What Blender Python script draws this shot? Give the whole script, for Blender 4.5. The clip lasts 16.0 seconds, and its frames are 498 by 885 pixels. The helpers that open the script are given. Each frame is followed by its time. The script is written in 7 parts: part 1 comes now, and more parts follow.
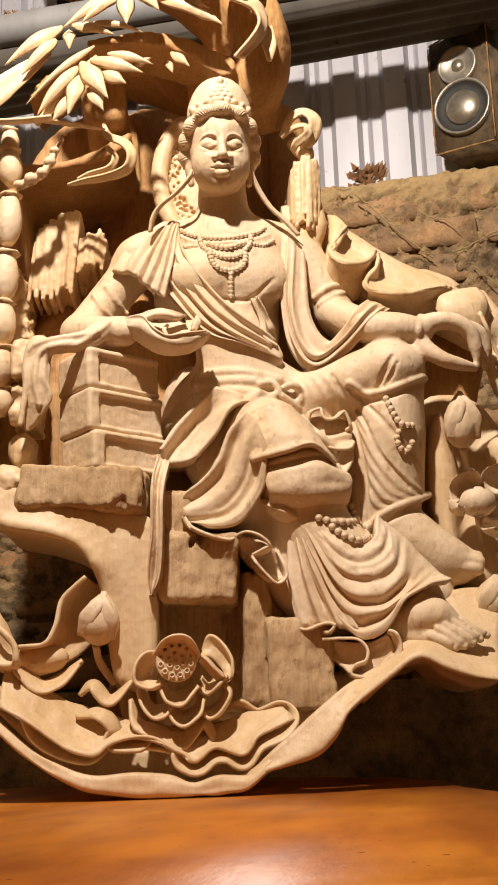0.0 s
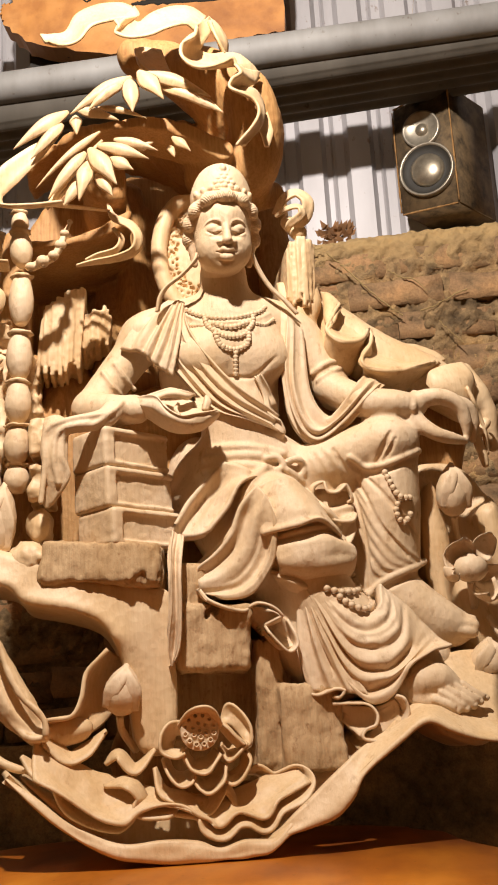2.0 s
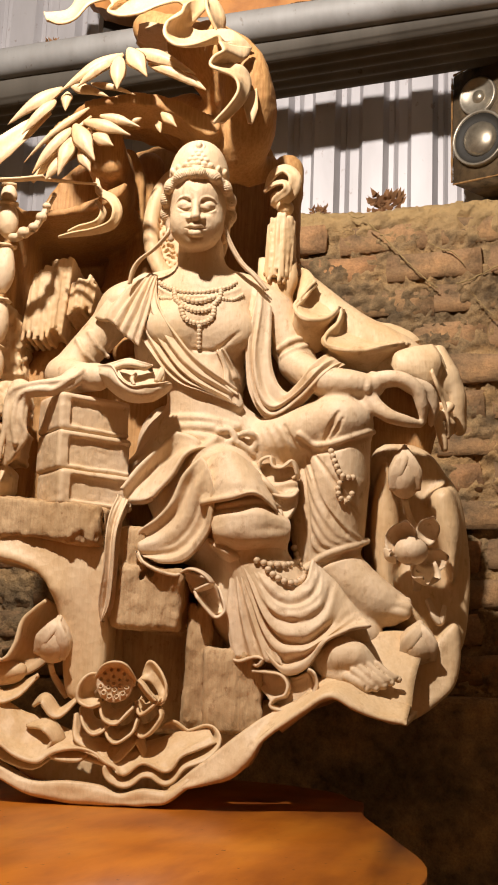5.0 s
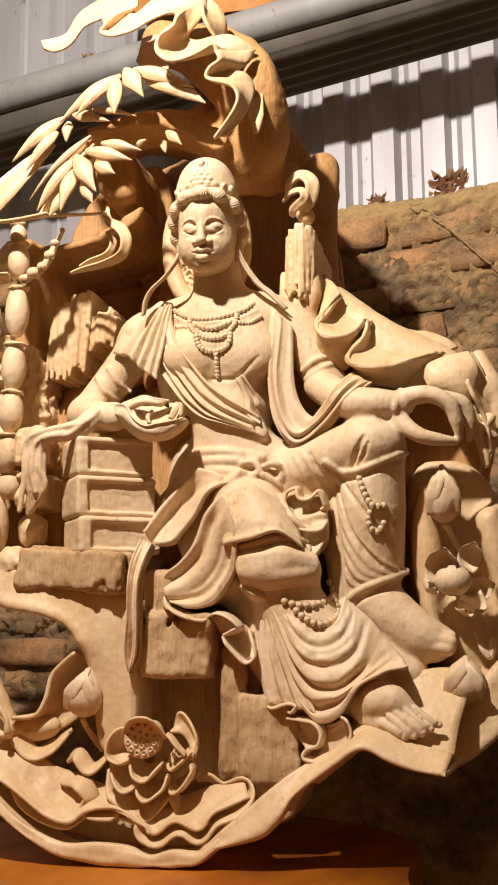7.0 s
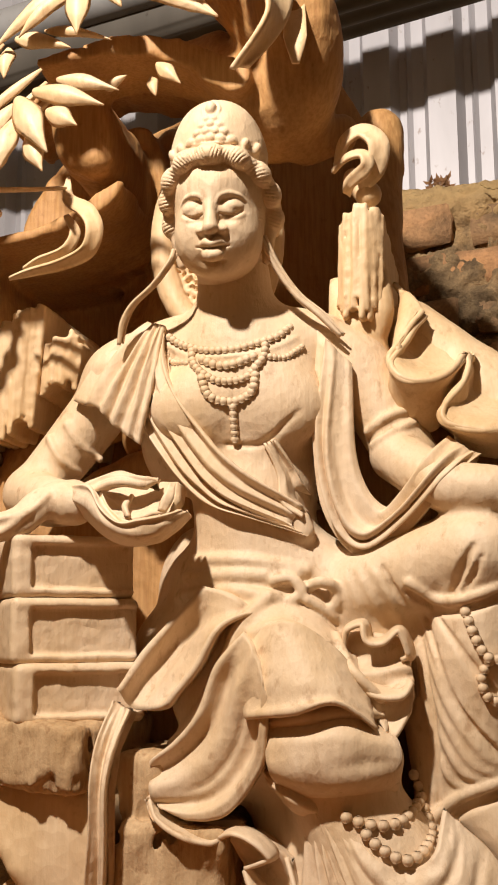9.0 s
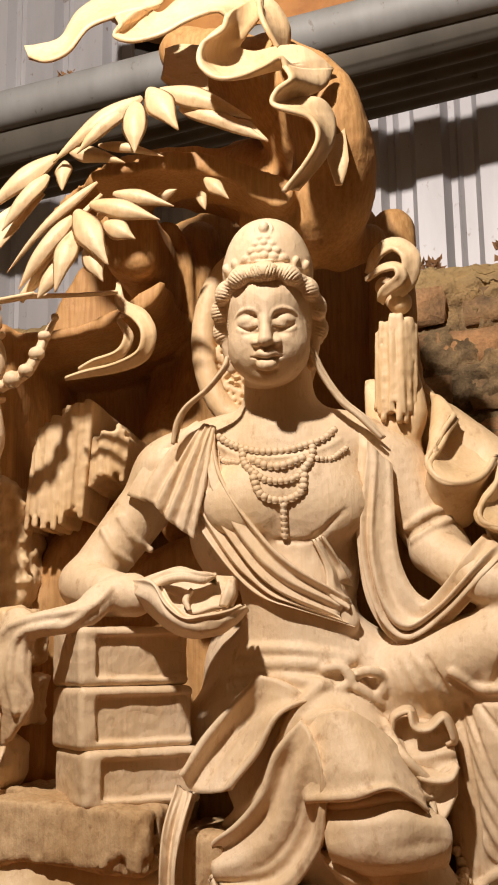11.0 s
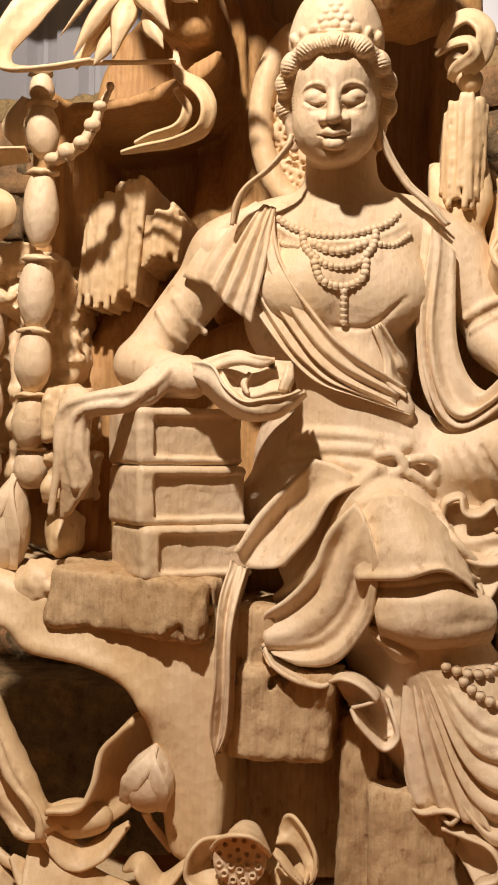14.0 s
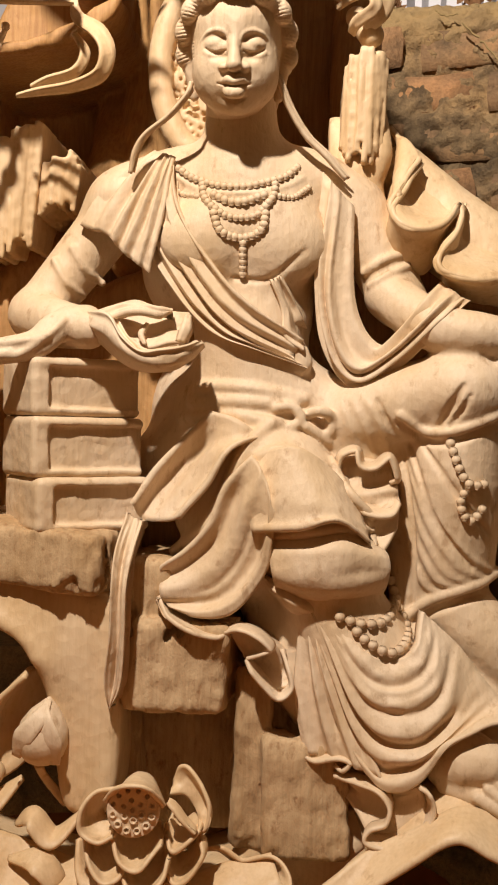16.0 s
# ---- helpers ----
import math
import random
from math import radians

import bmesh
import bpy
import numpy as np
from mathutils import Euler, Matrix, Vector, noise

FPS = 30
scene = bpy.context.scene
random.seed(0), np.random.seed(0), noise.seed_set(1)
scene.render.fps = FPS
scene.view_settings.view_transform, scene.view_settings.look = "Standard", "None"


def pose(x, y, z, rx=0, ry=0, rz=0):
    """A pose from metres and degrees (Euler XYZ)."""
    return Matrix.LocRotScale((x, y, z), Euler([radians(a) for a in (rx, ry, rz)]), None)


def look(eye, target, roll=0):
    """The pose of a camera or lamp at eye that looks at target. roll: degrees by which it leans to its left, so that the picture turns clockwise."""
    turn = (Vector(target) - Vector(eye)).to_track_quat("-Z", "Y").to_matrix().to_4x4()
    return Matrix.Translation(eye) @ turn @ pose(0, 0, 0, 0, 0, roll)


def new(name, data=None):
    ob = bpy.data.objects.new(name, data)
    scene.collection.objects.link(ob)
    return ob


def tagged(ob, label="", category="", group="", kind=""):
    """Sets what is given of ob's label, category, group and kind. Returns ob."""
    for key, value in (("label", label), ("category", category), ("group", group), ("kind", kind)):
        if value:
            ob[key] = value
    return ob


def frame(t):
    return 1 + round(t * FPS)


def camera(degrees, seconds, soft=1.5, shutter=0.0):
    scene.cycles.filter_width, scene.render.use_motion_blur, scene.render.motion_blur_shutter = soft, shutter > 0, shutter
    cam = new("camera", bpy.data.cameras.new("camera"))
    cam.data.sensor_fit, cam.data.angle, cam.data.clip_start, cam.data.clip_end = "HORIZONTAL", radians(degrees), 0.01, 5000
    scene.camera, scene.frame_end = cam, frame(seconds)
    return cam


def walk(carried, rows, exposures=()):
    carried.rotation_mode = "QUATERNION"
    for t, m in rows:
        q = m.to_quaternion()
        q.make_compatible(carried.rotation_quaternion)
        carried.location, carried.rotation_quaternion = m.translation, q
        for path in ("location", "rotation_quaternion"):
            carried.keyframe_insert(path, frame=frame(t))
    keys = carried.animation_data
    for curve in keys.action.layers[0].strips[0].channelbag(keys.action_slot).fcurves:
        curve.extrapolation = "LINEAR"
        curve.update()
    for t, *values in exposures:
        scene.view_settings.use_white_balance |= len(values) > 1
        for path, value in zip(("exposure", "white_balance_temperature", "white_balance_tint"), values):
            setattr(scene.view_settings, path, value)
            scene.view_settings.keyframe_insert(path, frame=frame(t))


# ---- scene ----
cam = camera(25.3, 16.0, soft=1.9)
PATH = [
    (0, (0.232, 0.082, 0.912), (-0.053, 1.999, 1.407), -1.9),
    (0.5, (0.169, 0.044, 0.931), (-0.062, 1.966, 1.433), -2.7),
    (1, (0.13, 0.0, 0.961), (-0.05, 1.935, 1.435), -4.0),
    (1.5, (0.11, -0.023, 0.984), (-0.066, 1.909, 1.473), -3.7),
    (2, (0.118, -0.039, 0.996), (-0.018, 1.894, 1.491), -3.4),
    (2.5, (0.097, -0.027, 0.995), (-0.064, 1.917, 1.435), -3.5),
    (3, (0.093, -0.019, 0.988), (-0.148, 1.915, 1.44), -3.5),
    (3.5, (0.144, 0.006, 0.976), (-0.181, 1.922, 1.45), -1.5),
    (4, (0.252, 0.002, 1.002), (-0.083, 1.925, 1.438), -1.7),
    (4.5, (0.386, -0.044, 1.017), (-0.012, 1.872, 1.432), 0.5),
    (7, (0.681, 0.094, 1.137), (-0.099, 1.904, 1.475), -0.5),
    (7.5, (0.581, 0.354, 1.229), (-0.229, 2.153, 1.552), -1.1),
    (8, (0.535, 0.578, 1.269), (-0.343, 2.34, 1.619), -0.3),
    (8.5, (0.472, 0.625, 1.301), (-0.359, 2.411, 1.643), -0.3),
    (11, (0.337, 0.483, 1.392), (-0.313, 2.334, 1.781), -0.8),
    (11.5, (0.321, 0.483, 1.388), (-0.392, 2.301, 1.822), 0.2),
    (12, (0.294, 0.463, 1.385), (-0.467, 2.242, 1.893), 1.7),
    (12.5, (0.259, 0.448, 1.386), (-0.496, 2.255, 1.79), 1.6),
    (13, (0.258, 0.451, 1.389), (-0.5, 2.284, 1.649), 0.5),
    (13.5, (0.297, 0.467, 1.398), (-0.455, 2.316, 1.535), 0.0),
    (14, (0.283, 0.47, 1.39), (-0.387, 2.354, 1.399), 0.9),
    (14.5, (0.277, 0.477, 1.388), (-0.368, 2.37, 1.336), 1.2),
    (15, (0.276, 0.476, 1.384), (-0.348, 2.375, 1.337), 1.2),
    (15.5, (0.279, 0.468, 1.382), (-0.272, 2.39, 1.344), 1.2),
    (16, (0.289, 0.477, 1.371), (-0.216, 2.412, 1.331), 1.4),
]
walk(cam, [(t, look(eye, target, roll)) for t, eye, target, roll in PATH],
     exposures=((0.0, -0.05), (3.5, -0.1), (7.0, -0.12), (8.7, -0.2), (10.8, -0.45), (12.5, -0.5), (14.5, -0.34), (16.0, -0.35)))

# ---- light ----
world = bpy.data.worlds.new("night")
world.use_nodes = True
scene.world = world
world.node_tree.nodes["Background"].inputs[0].default_value = (1.0, 0.86, 0.7, 1)
world.node_tree.nodes["Background"].inputs[1].default_value = 0.004
lamp_data = bpy.data.lights.new("work_lamp", "POINT")
lamp_data.energy, lamp_data.color, lamp_data.shadow_soft_size = 196.0, (1.0, 0.907, 0.825), 0.03
lamp = new("work_lamp", lamp_data)
lamp.location = (-0.09, 0.62, 2.63)
scene.view_settings.exposure = 0.0


# ---- materials ----
def material(name, rough=0.6, metal=0.0):
    m = bpy.data.materials.new(name)
    m.use_nodes = True
    nt = m.node_tree
    b = nt.nodes["Principled BSDF"]
    b.inputs["Roughness"].default_value, b.inputs["Metallic"].default_value = rough, metal
    co = nt.nodes.new("ShaderNodeTexCoord")
    return m, nt, b, co.outputs["Object"]


def noise_node(nt, vec, scale, stretch=(1, 1, 1), detail=4.0, rough=0.55):
    mp = nt.nodes.new("ShaderNodeMapping")
    mp.inputs["Scale"].default_value = stretch
    nt.links.new(vec, mp.inputs[0])
    n = nt.nodes.new("ShaderNodeTexNoise")
    n.inputs["Scale"].default_value, n.inputs["Detail"].default_value, n.inputs["Roughness"].default_value = scale, detail, rough
    nt.links.new(mp.outputs[0], n.inputs["Vector"])
    return n.outputs[0]


def ramp(nt, fac, stops):
    r = nt.nodes.new("ShaderNodeValToRGB")
    while len(r.color_ramp.elements) < len(stops):
        r.color_ramp.elements.new(0.5)
    for e, (p, c) in zip(r.color_ramp.elements, stops):
        e.position, e.color = p, (*c, 1)
    nt.links.new(fac, r.inputs[0])
    return r.outputs[0]


def mixed(nt, fac, a, b, mode="MIX"):
    n = nt.nodes.new("ShaderNodeMix")
    n.data_type, n.blend_type = "RGBA", mode
    for sock, v in ((n.inputs[0], fac), (n.inputs[6], a), (n.inputs[7], b)):
        if isinstance(v, (int, float)):
            sock.default_value = v
        elif isinstance(v, tuple):
            sock.default_value = (*v, 1)
        else:
            nt.links.new(v, sock)
    return n.outputs[2]


def bump(nt, b, height, strength=0.3, dist=0.001, before=None):
    n = nt.nodes.new("ShaderNodeBump")
    n.inputs["Strength"].default_value, n.inputs["Distance"].default_value = strength, dist
    nt.links.new(height, n.inputs["Height"])
    if before:
        nt.links.new(before, n.inputs["Normal"])
    nt.links.new(n.outputs[0], b.inputs["Normal"])
    return n.outputs[0]


def carved(name, light, dark, grain=0.25, rough=0.62, tool=0.5, soil=0.45):
    """Bare carved timber: broad tone, vertical grain, fine chisel marks."""
    m, nt, b, co = material(name, rough)
    broad = noise_node(nt, co, 11, (1, 1, 0.5), 5, 0.6)
    fibre = noise_node(nt, co, 260, (1, 1, 0.07), 3)
    spots = noise_node(nt, co, 70, (1, 1, 0.6), 5, 0.65)
    base = ramp(nt, broad, [(0.3, dark), (0.68, light)])
    lines = ramp(nt, fibre, [(0.35, (0.62, 0.5, 0.38)), (0.6, (1, 1, 1))])
    col = mixed(nt, grain, base, lines, "MULTIPLY")
    dirt = ramp(nt, spots, [(0.28, (0.5, 0.36, 0.24)), (0.42, (1, 1, 1))])
    col = mixed(nt, soil, col, dirt, "MULTIPLY")
    nt.links.new(col, b.inputs["Base Color"])
    facet = nt.nodes.new("ShaderNodeTexVoronoi")
    facet.inputs["Scale"].default_value = 85
    nt.links.new(co, facet.inputs["Vector"])
    n1 = bump(nt, b, fibre, 0.25 * tool, 0.0012)
    n2 = bump(nt, b, facet.outputs["Distance"], 0.16, 0.004, n1)
    bump(nt, b, spots, 0.5 * tool, 0.002, n2)
    return m


WOOD_FIGURE = carved("pale_carved_wood", (0.73, 0.565, 0.385), (0.60, 0.415, 0.225), 0.12, 0.62, 1.3, 0.55)
WOOD_EDGE = carved("smooth_light_wood", (0.74, 0.55, 0.335), (0.60, 0.395, 0.19), 0.18, 0.55, 0.7)
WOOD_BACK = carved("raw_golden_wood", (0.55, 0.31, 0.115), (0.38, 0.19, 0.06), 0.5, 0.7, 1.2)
WOOD_ROCK = carved("rough_grey_wood", (0.60, 0.42, 0.235), (0.36, 0.215, 0.09), 0.35, 0.85, 2.6, 0.9)


def glossy_timber(name, dark, mid, light, rough=0.33, ripple=0.25):
    """Varnished burl: cloudy figure, swirling rings, dark specks and a rippled gloss."""
    m, nt, b, co = material(name, rough)
    cloud = noise_node(nt, co, 7, (1, 0.3, 1), 4, 0.55)
    fine = noise_node(nt, co, 26, (1, 0.3, 1), 5, 0.6)
    rings = nt.nodes.new("ShaderNodeTexWave")
    rings.wave_type = "RINGS"
    rings.inputs["Scale"].default_value, rings.inputs["Distortion"].default_value = 1.6, 9.0
    rings.inputs["Detail"].default_value, rings.inputs["Detail Scale"].default_value = 5.0, 1.6
    nt.links.new(co, rings.inputs["Vector"])
    col = ramp(nt, cloud, [(0.30, dark), (0.50, mid), (0.70, light)])
    col = mixed(nt, 0.22, col, ramp(nt, rings.outputs[0], [(0.0, (0.62, 0.46, 0.36)), (0.5, (1, 1, 1))]), "MULTIPLY")
    col = mixed(nt, 0.45, col, ramp(nt, fine, [(0.33, (0.6, 0.45, 0.35)), (0.55, (1.05, 1.02, 1.0))]), "MULTIPLY")
    specks = noise_node(nt, co, 95, (1, 1, 1), 2, 0.5)
    col = mixed(nt, 0.9, col, ramp(nt, specks, [(0.245, (0.12, 0.06, 0.03)), (0.275, (1, 1, 1))]), "MULTIPLY")
    nt.links.new(col, b.inputs["Base Color"])
    n1 = bump(nt, b, rings.outputs[0], ripple, 0.002)
    bump(nt, b, fine, ripple, 0.003, n1)
    return m


def rough_stone(name, stops, scale=22, rough=0.9, depth=0.006):
    m, nt, b, co = material(name, rough)
    a = noise_node(nt, co, scale, (1, 1, 1), 7, 0.65)
    f = noise_node(nt, co, scale * 9, (1, 1, 1), 4, 0.6)
    rnd = nt.nodes.new("ShaderNodeObjectInfo").outputs["Random"]
    col = ramp(nt, a, stops)
    tint = ramp(nt, rnd, [(0.0, (0.78, 0.76, 0.7)), (0.5, (1, 0.95, 0.9)), (1.0, (1.15, 0.95, 0.80))])
    col = mixed(nt, 0.8, col, tint, "MULTIPLY")
    col = mixed(nt, 0.5, col, ramp(nt, f, [(0.3, (0.5, 0.45, 0.4)), (0.6, (1.1, 1.08, 1.0))]), "MULTIPLY")
    wide = noise_node(nt, co, scale * 0.22, (1, 1, 1.6), 4, 0.6)
    col = mixed(nt, 0.75, col, ramp(nt, wide, [(0.36, (0.42, 0.42, 0.42)), (0.5, (1.0, 0.98, 0.95)), (0.66, (1.35, 1.22, 1.0))]), "MULTIPLY")
    nt.links.new(col, b.inputs["Base Color"])
    n1 = bump(nt, b, a, 0.9, depth)
    bump(nt, b, f, 0.6, depth * 0.4, n1)
    return m


BRICK = rough_stone("old_clay_brick", [(0.25, (0.14, 0.10, 0.058)), (0.45, (0.31, 0.20, 0.108)), (0.72, (0.48, 0.30, 0.165))])
MORTAR = rough_stone("sandy_mortar", [(0.25, (0.14, 0.092, 0.048)), (0.5, (0.26, 0.175, 0.09)), (0.75, (0.40, 0.27, 0.13))], 30)


def dusty_mortar():
    """Crumbling mortar with ochre sand lying along the top of the wall."""
    m = rough_stone("crumbling_wall_mortar", [(0.3, (0.15, 0.10, 0.054)), (0.48, (0.38, 0.26, 0.14)), (0.68, (0.58, 0.40, 0.21))], 26, 0.9, 0.014)
    nt = m.node_tree
    b = nt.nodes["Principled BSDF"]
    old = b.inputs["Base Color"].links[0].from_socket
    co = nt.nodes.new("ShaderNodeTexCoord").outputs["Object"]
    sep = nt.nodes.new("ShaderNodeSeparateXYZ")
    nt.links.new(co, sep.inputs[0])
    edge = nt.nodes.new("ShaderNodeMath")
    edge.operation = "MULTIPLY_ADD"
    edge.inputs[1].default_value = 0.12
    nt.links.new(noise_node(nt, co, 14, (1, 1, 1), 5, 0.6), edge.inputs[0])
    nt.links.new(sep.outputs["Z"], edge.inputs[2])
    step = nt.nodes.new("ShaderNodeMapRange")
    step.inputs["From Min"].default_value, step.inputs["From Max"].default_value = 2.03, 2.10
    nt.links.new(edge.outputs[0], step.inputs["Value"])
    nt.links.new(mixed(nt, step.outputs[0], old, (0.48, 0.32, 0.14)), b.inputs["Base Color"])
    return m


WALL_MORTAR = dusty_mortar()
EARTH = rough_stone("packed_earth_floor", [(0.3, (0.10, 0.08, 0.055)), (0.7, (0.2, 0.16, 0.11))], 12)


def sheet_metal(name, light, dark, rough=0.42, metal=0.55):
    m, nt, b, co = material(name, rough, metal)
    a = noise_node(nt, co, 7, (1, 1, 0.25), 5, 0.6)
    f = noise_node(nt, co, 55, (1, 1, 0.6), 4, 0.6)
    col = ramp(nt, a, [(0.3, dark), (0.65, light)])
    col = mixed(nt, 0.7, col, ramp(nt, f, [(0.27, (0.42, 0.28, 0.18)), (0.36, (1, 1, 1))]), "MULTIPLY")
    nt.links.new(col, b.inputs["Base Color"])
    bump(nt, b, a, 0.1, 0.003)
    return m


ZINC = sheet_metal("pale_galvanised_sheet", (0.50, 0.485, 0.50), (0.38, 0.365, 0.375), 0.5, 0.2)
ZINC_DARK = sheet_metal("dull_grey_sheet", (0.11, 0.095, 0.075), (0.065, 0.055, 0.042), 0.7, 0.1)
PIPE = sheet_metal("grey_painted_pipe", (0.30, 0.295, 0.285), (0.18, 0.17, 0.155), 0.65, 0.1)


def plain(name, colour, rough=0.6, metal=0.0, spots=0.3, scale=60):
    m, nt, b, co = material(name, rough, metal)
    f = noise_node(nt, co, scale, (1, 1, 1), 5, 0.65)
    dark = tuple(c * (1 - spots) for c in colour)
    nt.links.new(ramp(nt, f, [(0.3, dark), (0.6, colour)]), b.inputs["Base Color"])
    bump(nt, b, f, 0.15, 0.001)
    return m


BEAM = plain("dark_steel_beam", (0.035, 0.028, 0.022), 0.8)
CABINET = plain("dusty_black_laminate", (0.16, 0.105, 0.05), 0.75, 0, 0.85, 30)
RUST = plain("rusty_worn_chipboard", (0.34, 0.18, 0.06), 0.9, 0, 0.6)
CONE = plain("dusty_silver_cone", (0.42, 0.36, 0.27), 0.32, 0.75)
CHROME = plain("dusty_metal_ring", (0.42, 0.37, 0.29), 0.4, 0.7)
RUBBER = plain("dark_rubber", (0.03, 0.026, 0.02), 0.7)
STRAW = plain("dry_straw", (0.42, 0.29, 0.12), 0.9)
DRY = plain("dry_rust_plant", (0.26, 0.13, 0.055), 0.9)
PEG = plain("black_gap", (0.02, 0.015, 0.01), 0.9)
TABLE = glossy_timber("varnished_orange_wood", (0.25, 0.062, 0.004), (0.44, 0.132, 0.007), (0.56, 0.20, 0.016), 0.43, 0.35)
TIMBER = glossy_timber("raw_orange_timber", (0.34, 0.135, 0.03), (0.50, 0.22, 0.055), (0.58, 0.29, 0.09), 0.6, 0.5)


# ---- sculpting helpers ----
def part(name, data, mat, parent=None, label="", smooth=True):
    """Links (vertices, faces) or a bmesh as one mesh object, under a thing or a part if one is given."""
    me = bpy.data.meshes.new(name)
    if isinstance(data, bmesh.types.BMesh):
        data.to_mesh(me)
        data.free()
    else:
        me.from_pydata([tuple(v) for v in data[0]], [], data[1])
    me.materials.append(mat)
    if smooth:
        me.polygons.foreach_set("use_smooth", [True] * len(me.polygons))
    ob = new(name, me)
    ob.parent = parent
    return tagged(ob, label)


def spline(pts, n=8, closed=False):
    """A Catmull-Rom curve through the points, n steps for each span."""
    p = np.array(pts, float)
    if len(p) == 2 and not closed:
        return p[0] + (p[1] - p[0]) * np.linspace(0, 1, n + 1)[:, None]
    q = np.vstack([p[-1], p, p[0], p[1]]) if closed else np.vstack([2 * p[0] - p[1], p, 2 * p[-1] - p[-2]])
    out = []
    for i in range(len(q) - 3):
        a, b, c, d = q[i : i + 4]
        for t in np.arange(n) / n:
            out.append(0.5 * (2 * b + (c - a) * t + (2 * a - 5 * b + 4 * c - d) * t * t + (3 * b - a - 3 * c + d) * t**3))
    if not closed:
        out.append(p[-1])
    return np.array(out)


def lattice(shape, cells, seed):
    """Smooth random values from -1 to 1 over a grid, with that many cells along each axis."""
    a = np.random.default_rng(seed).uniform(-1, 1, [c + 2 for c in cells]).astype(np.float32)
    for ax, n in enumerate(shape):
        x = np.linspace(0, cells[ax], n)
        i = np.minimum(x.astype(int), cells[ax] - 1 if cells[ax] > 0 else 0)
        t = (x - i).astype(np.float32)
        t = t * t * (3 - 2 * t)
        dim = [1] * a.ndim
        dim[ax] = n
        t = t.reshape(dim)
        a = np.take(a, i, ax) * (1 - t) + np.take(a, i + 1, ax) * t
    return a


class Clay:
    """A block of clay in the carving's own axes: u to the right, v up, w out of the back board, in metres."""

    def __init__(self, lo, hi, h):
        self.lo, self.h = np.array(lo, float), h
        self.n = np.ceil((np.array(hi) - self.lo) / h).astype(int) + 1
        self.ax = [(self.lo[i] + h * np.arange(self.n[i])).astype(np.float32) for i in range(3)]
        self.f = np.full(self.n, 0.05, np.float32)

    def window(self, lo, hi):
        a = np.clip(np.floor((np.array(lo) - self.lo) / self.h).astype(int), 0, self.n)
        b = np.clip(np.ceil((np.array(hi) - self.lo) / self.h).astype(int) + 1, 0, self.n)
        sl = tuple(slice(i, max(i, j)) for i, j in zip(a, b))
        return sl, np.ix_(*[self.ax[i][sl[i]] for i in range(3)])

    def blend(self, sl, d, k, cut=False):
        f = self.f[sl]
        if f.size == 0:
            return
        if cut:
            f, d = -f, d
        m = np.minimum(f, d)
        if k > 0:
            m = m - np.maximum(k - np.abs(f - d), 0) ** 2 / (4 * k)
        self.f[sl] = -m if cut else m

    def ell(self, c, r, k=0.012, rot=0.0, cut=False):
        """An ellipsoid, turned about w by rot degrees."""
        R, m = max(r), k + 3 * self.h
        reach = [R + m, R + m, r[2] + m]
        sl, (u, v, w) = self.window(np.array(c) - reach, np.array(c) + reach)
        co, si = math.cos(radians(rot)), math.sin(radians(rot))
        u, v, w = u - c[0], v - c[1], w - c[2]
        a, b = (u * co + v * si), (-u * si + v * co)
        k0 = np.sqrt((a / r[0]) ** 2 + (b / r[1]) ** 2 + (w / r[2]) ** 2)
        k1 = np.sqrt((a / r[0] ** 2) ** 2 + (b / r[1] ** 2) ** 2 + (w / r[2] ** 2) ** 2)
        self.blend(sl, (k0 * (k0 - 1) / np.maximum(k1, 1e-6)).astype(np.float32), k, cut)

    def tube(self, pts, r, k=0.01, cut=False, flat=1.0, n=6):
        """A limb along a smooth curve, with a radius for each point; flat squeezes it towards the board."""
        p = spline(pts, n)
        rr = np.interp(np.linspace(0, 1, len(p)), np.linspace(0, 1, np.size(r)), np.atleast_1d(r))
        m = rr.max() + k + 3 * self.h
        sl, (u, v, w) = self.window(p.min(0) - m, p.max(0) + m)
        d = np.full([s.stop - s.start for s in sl], 0.05, np.float32)
        if d.size == 0:
            return
        first = np.array([s.start for s in sl])
        for i in range(len(p) - 1):
            a, b = p[i], p[i + 1]
            s2, (x, y, z) = self.window(np.minimum(a, b) - m, np.maximum(a, b) + m)
            ba = b - a
            ll = (ba * ba).sum() + 1e-12
            t = np.clip(((x - a[0]) * ba[0] + (y - a[1]) * ba[1] + (z - a[2]) * ba[2]) / ll, 0, 1)
            q = np.sqrt((x - a[0] - t * ba[0]) ** 2 + (y - a[1] - t * ba[1]) ** 2 + ((z - a[2] - t * ba[2]) / flat) ** 2)
            q = (q - (rr[i] + t * (rr[i + 1] - rr[i]))) * min(flat, 1.0)
            s3 = tuple(slice(s.start - f, s.stop - f) for s, f in zip(s2, first))
            d[s3] = np.minimum(d[s3], q)
        self.blend(sl, d, k, cut)

    def box(self, c, half, k=0.006, rot=0.0, rnd=0.006, lean=0.0, cut=False):
        """A rounded block, turned about w by rot and swung about v by lean degrees."""
        R, m = np.linalg.norm(half), k + 3 * self.h
        sl, (u, v, w) = self.window(np.array(c) - R - m, np.array(c) + R + m)
        u, v, w = u - c[0], v - c[1], w - c[2]
        co, si = math.cos(radians(rot)), math.sin(radians(rot))
        u, v = u * co + v * si, -u * si + v * co
        co, si = math.cos(radians(lean)), math.sin(radians(lean))
        u, w = u * co + w * si, -u * si + w * co
        q = [np.abs(x) - hh + rnd for x, hh in zip((u, v, w), half)]
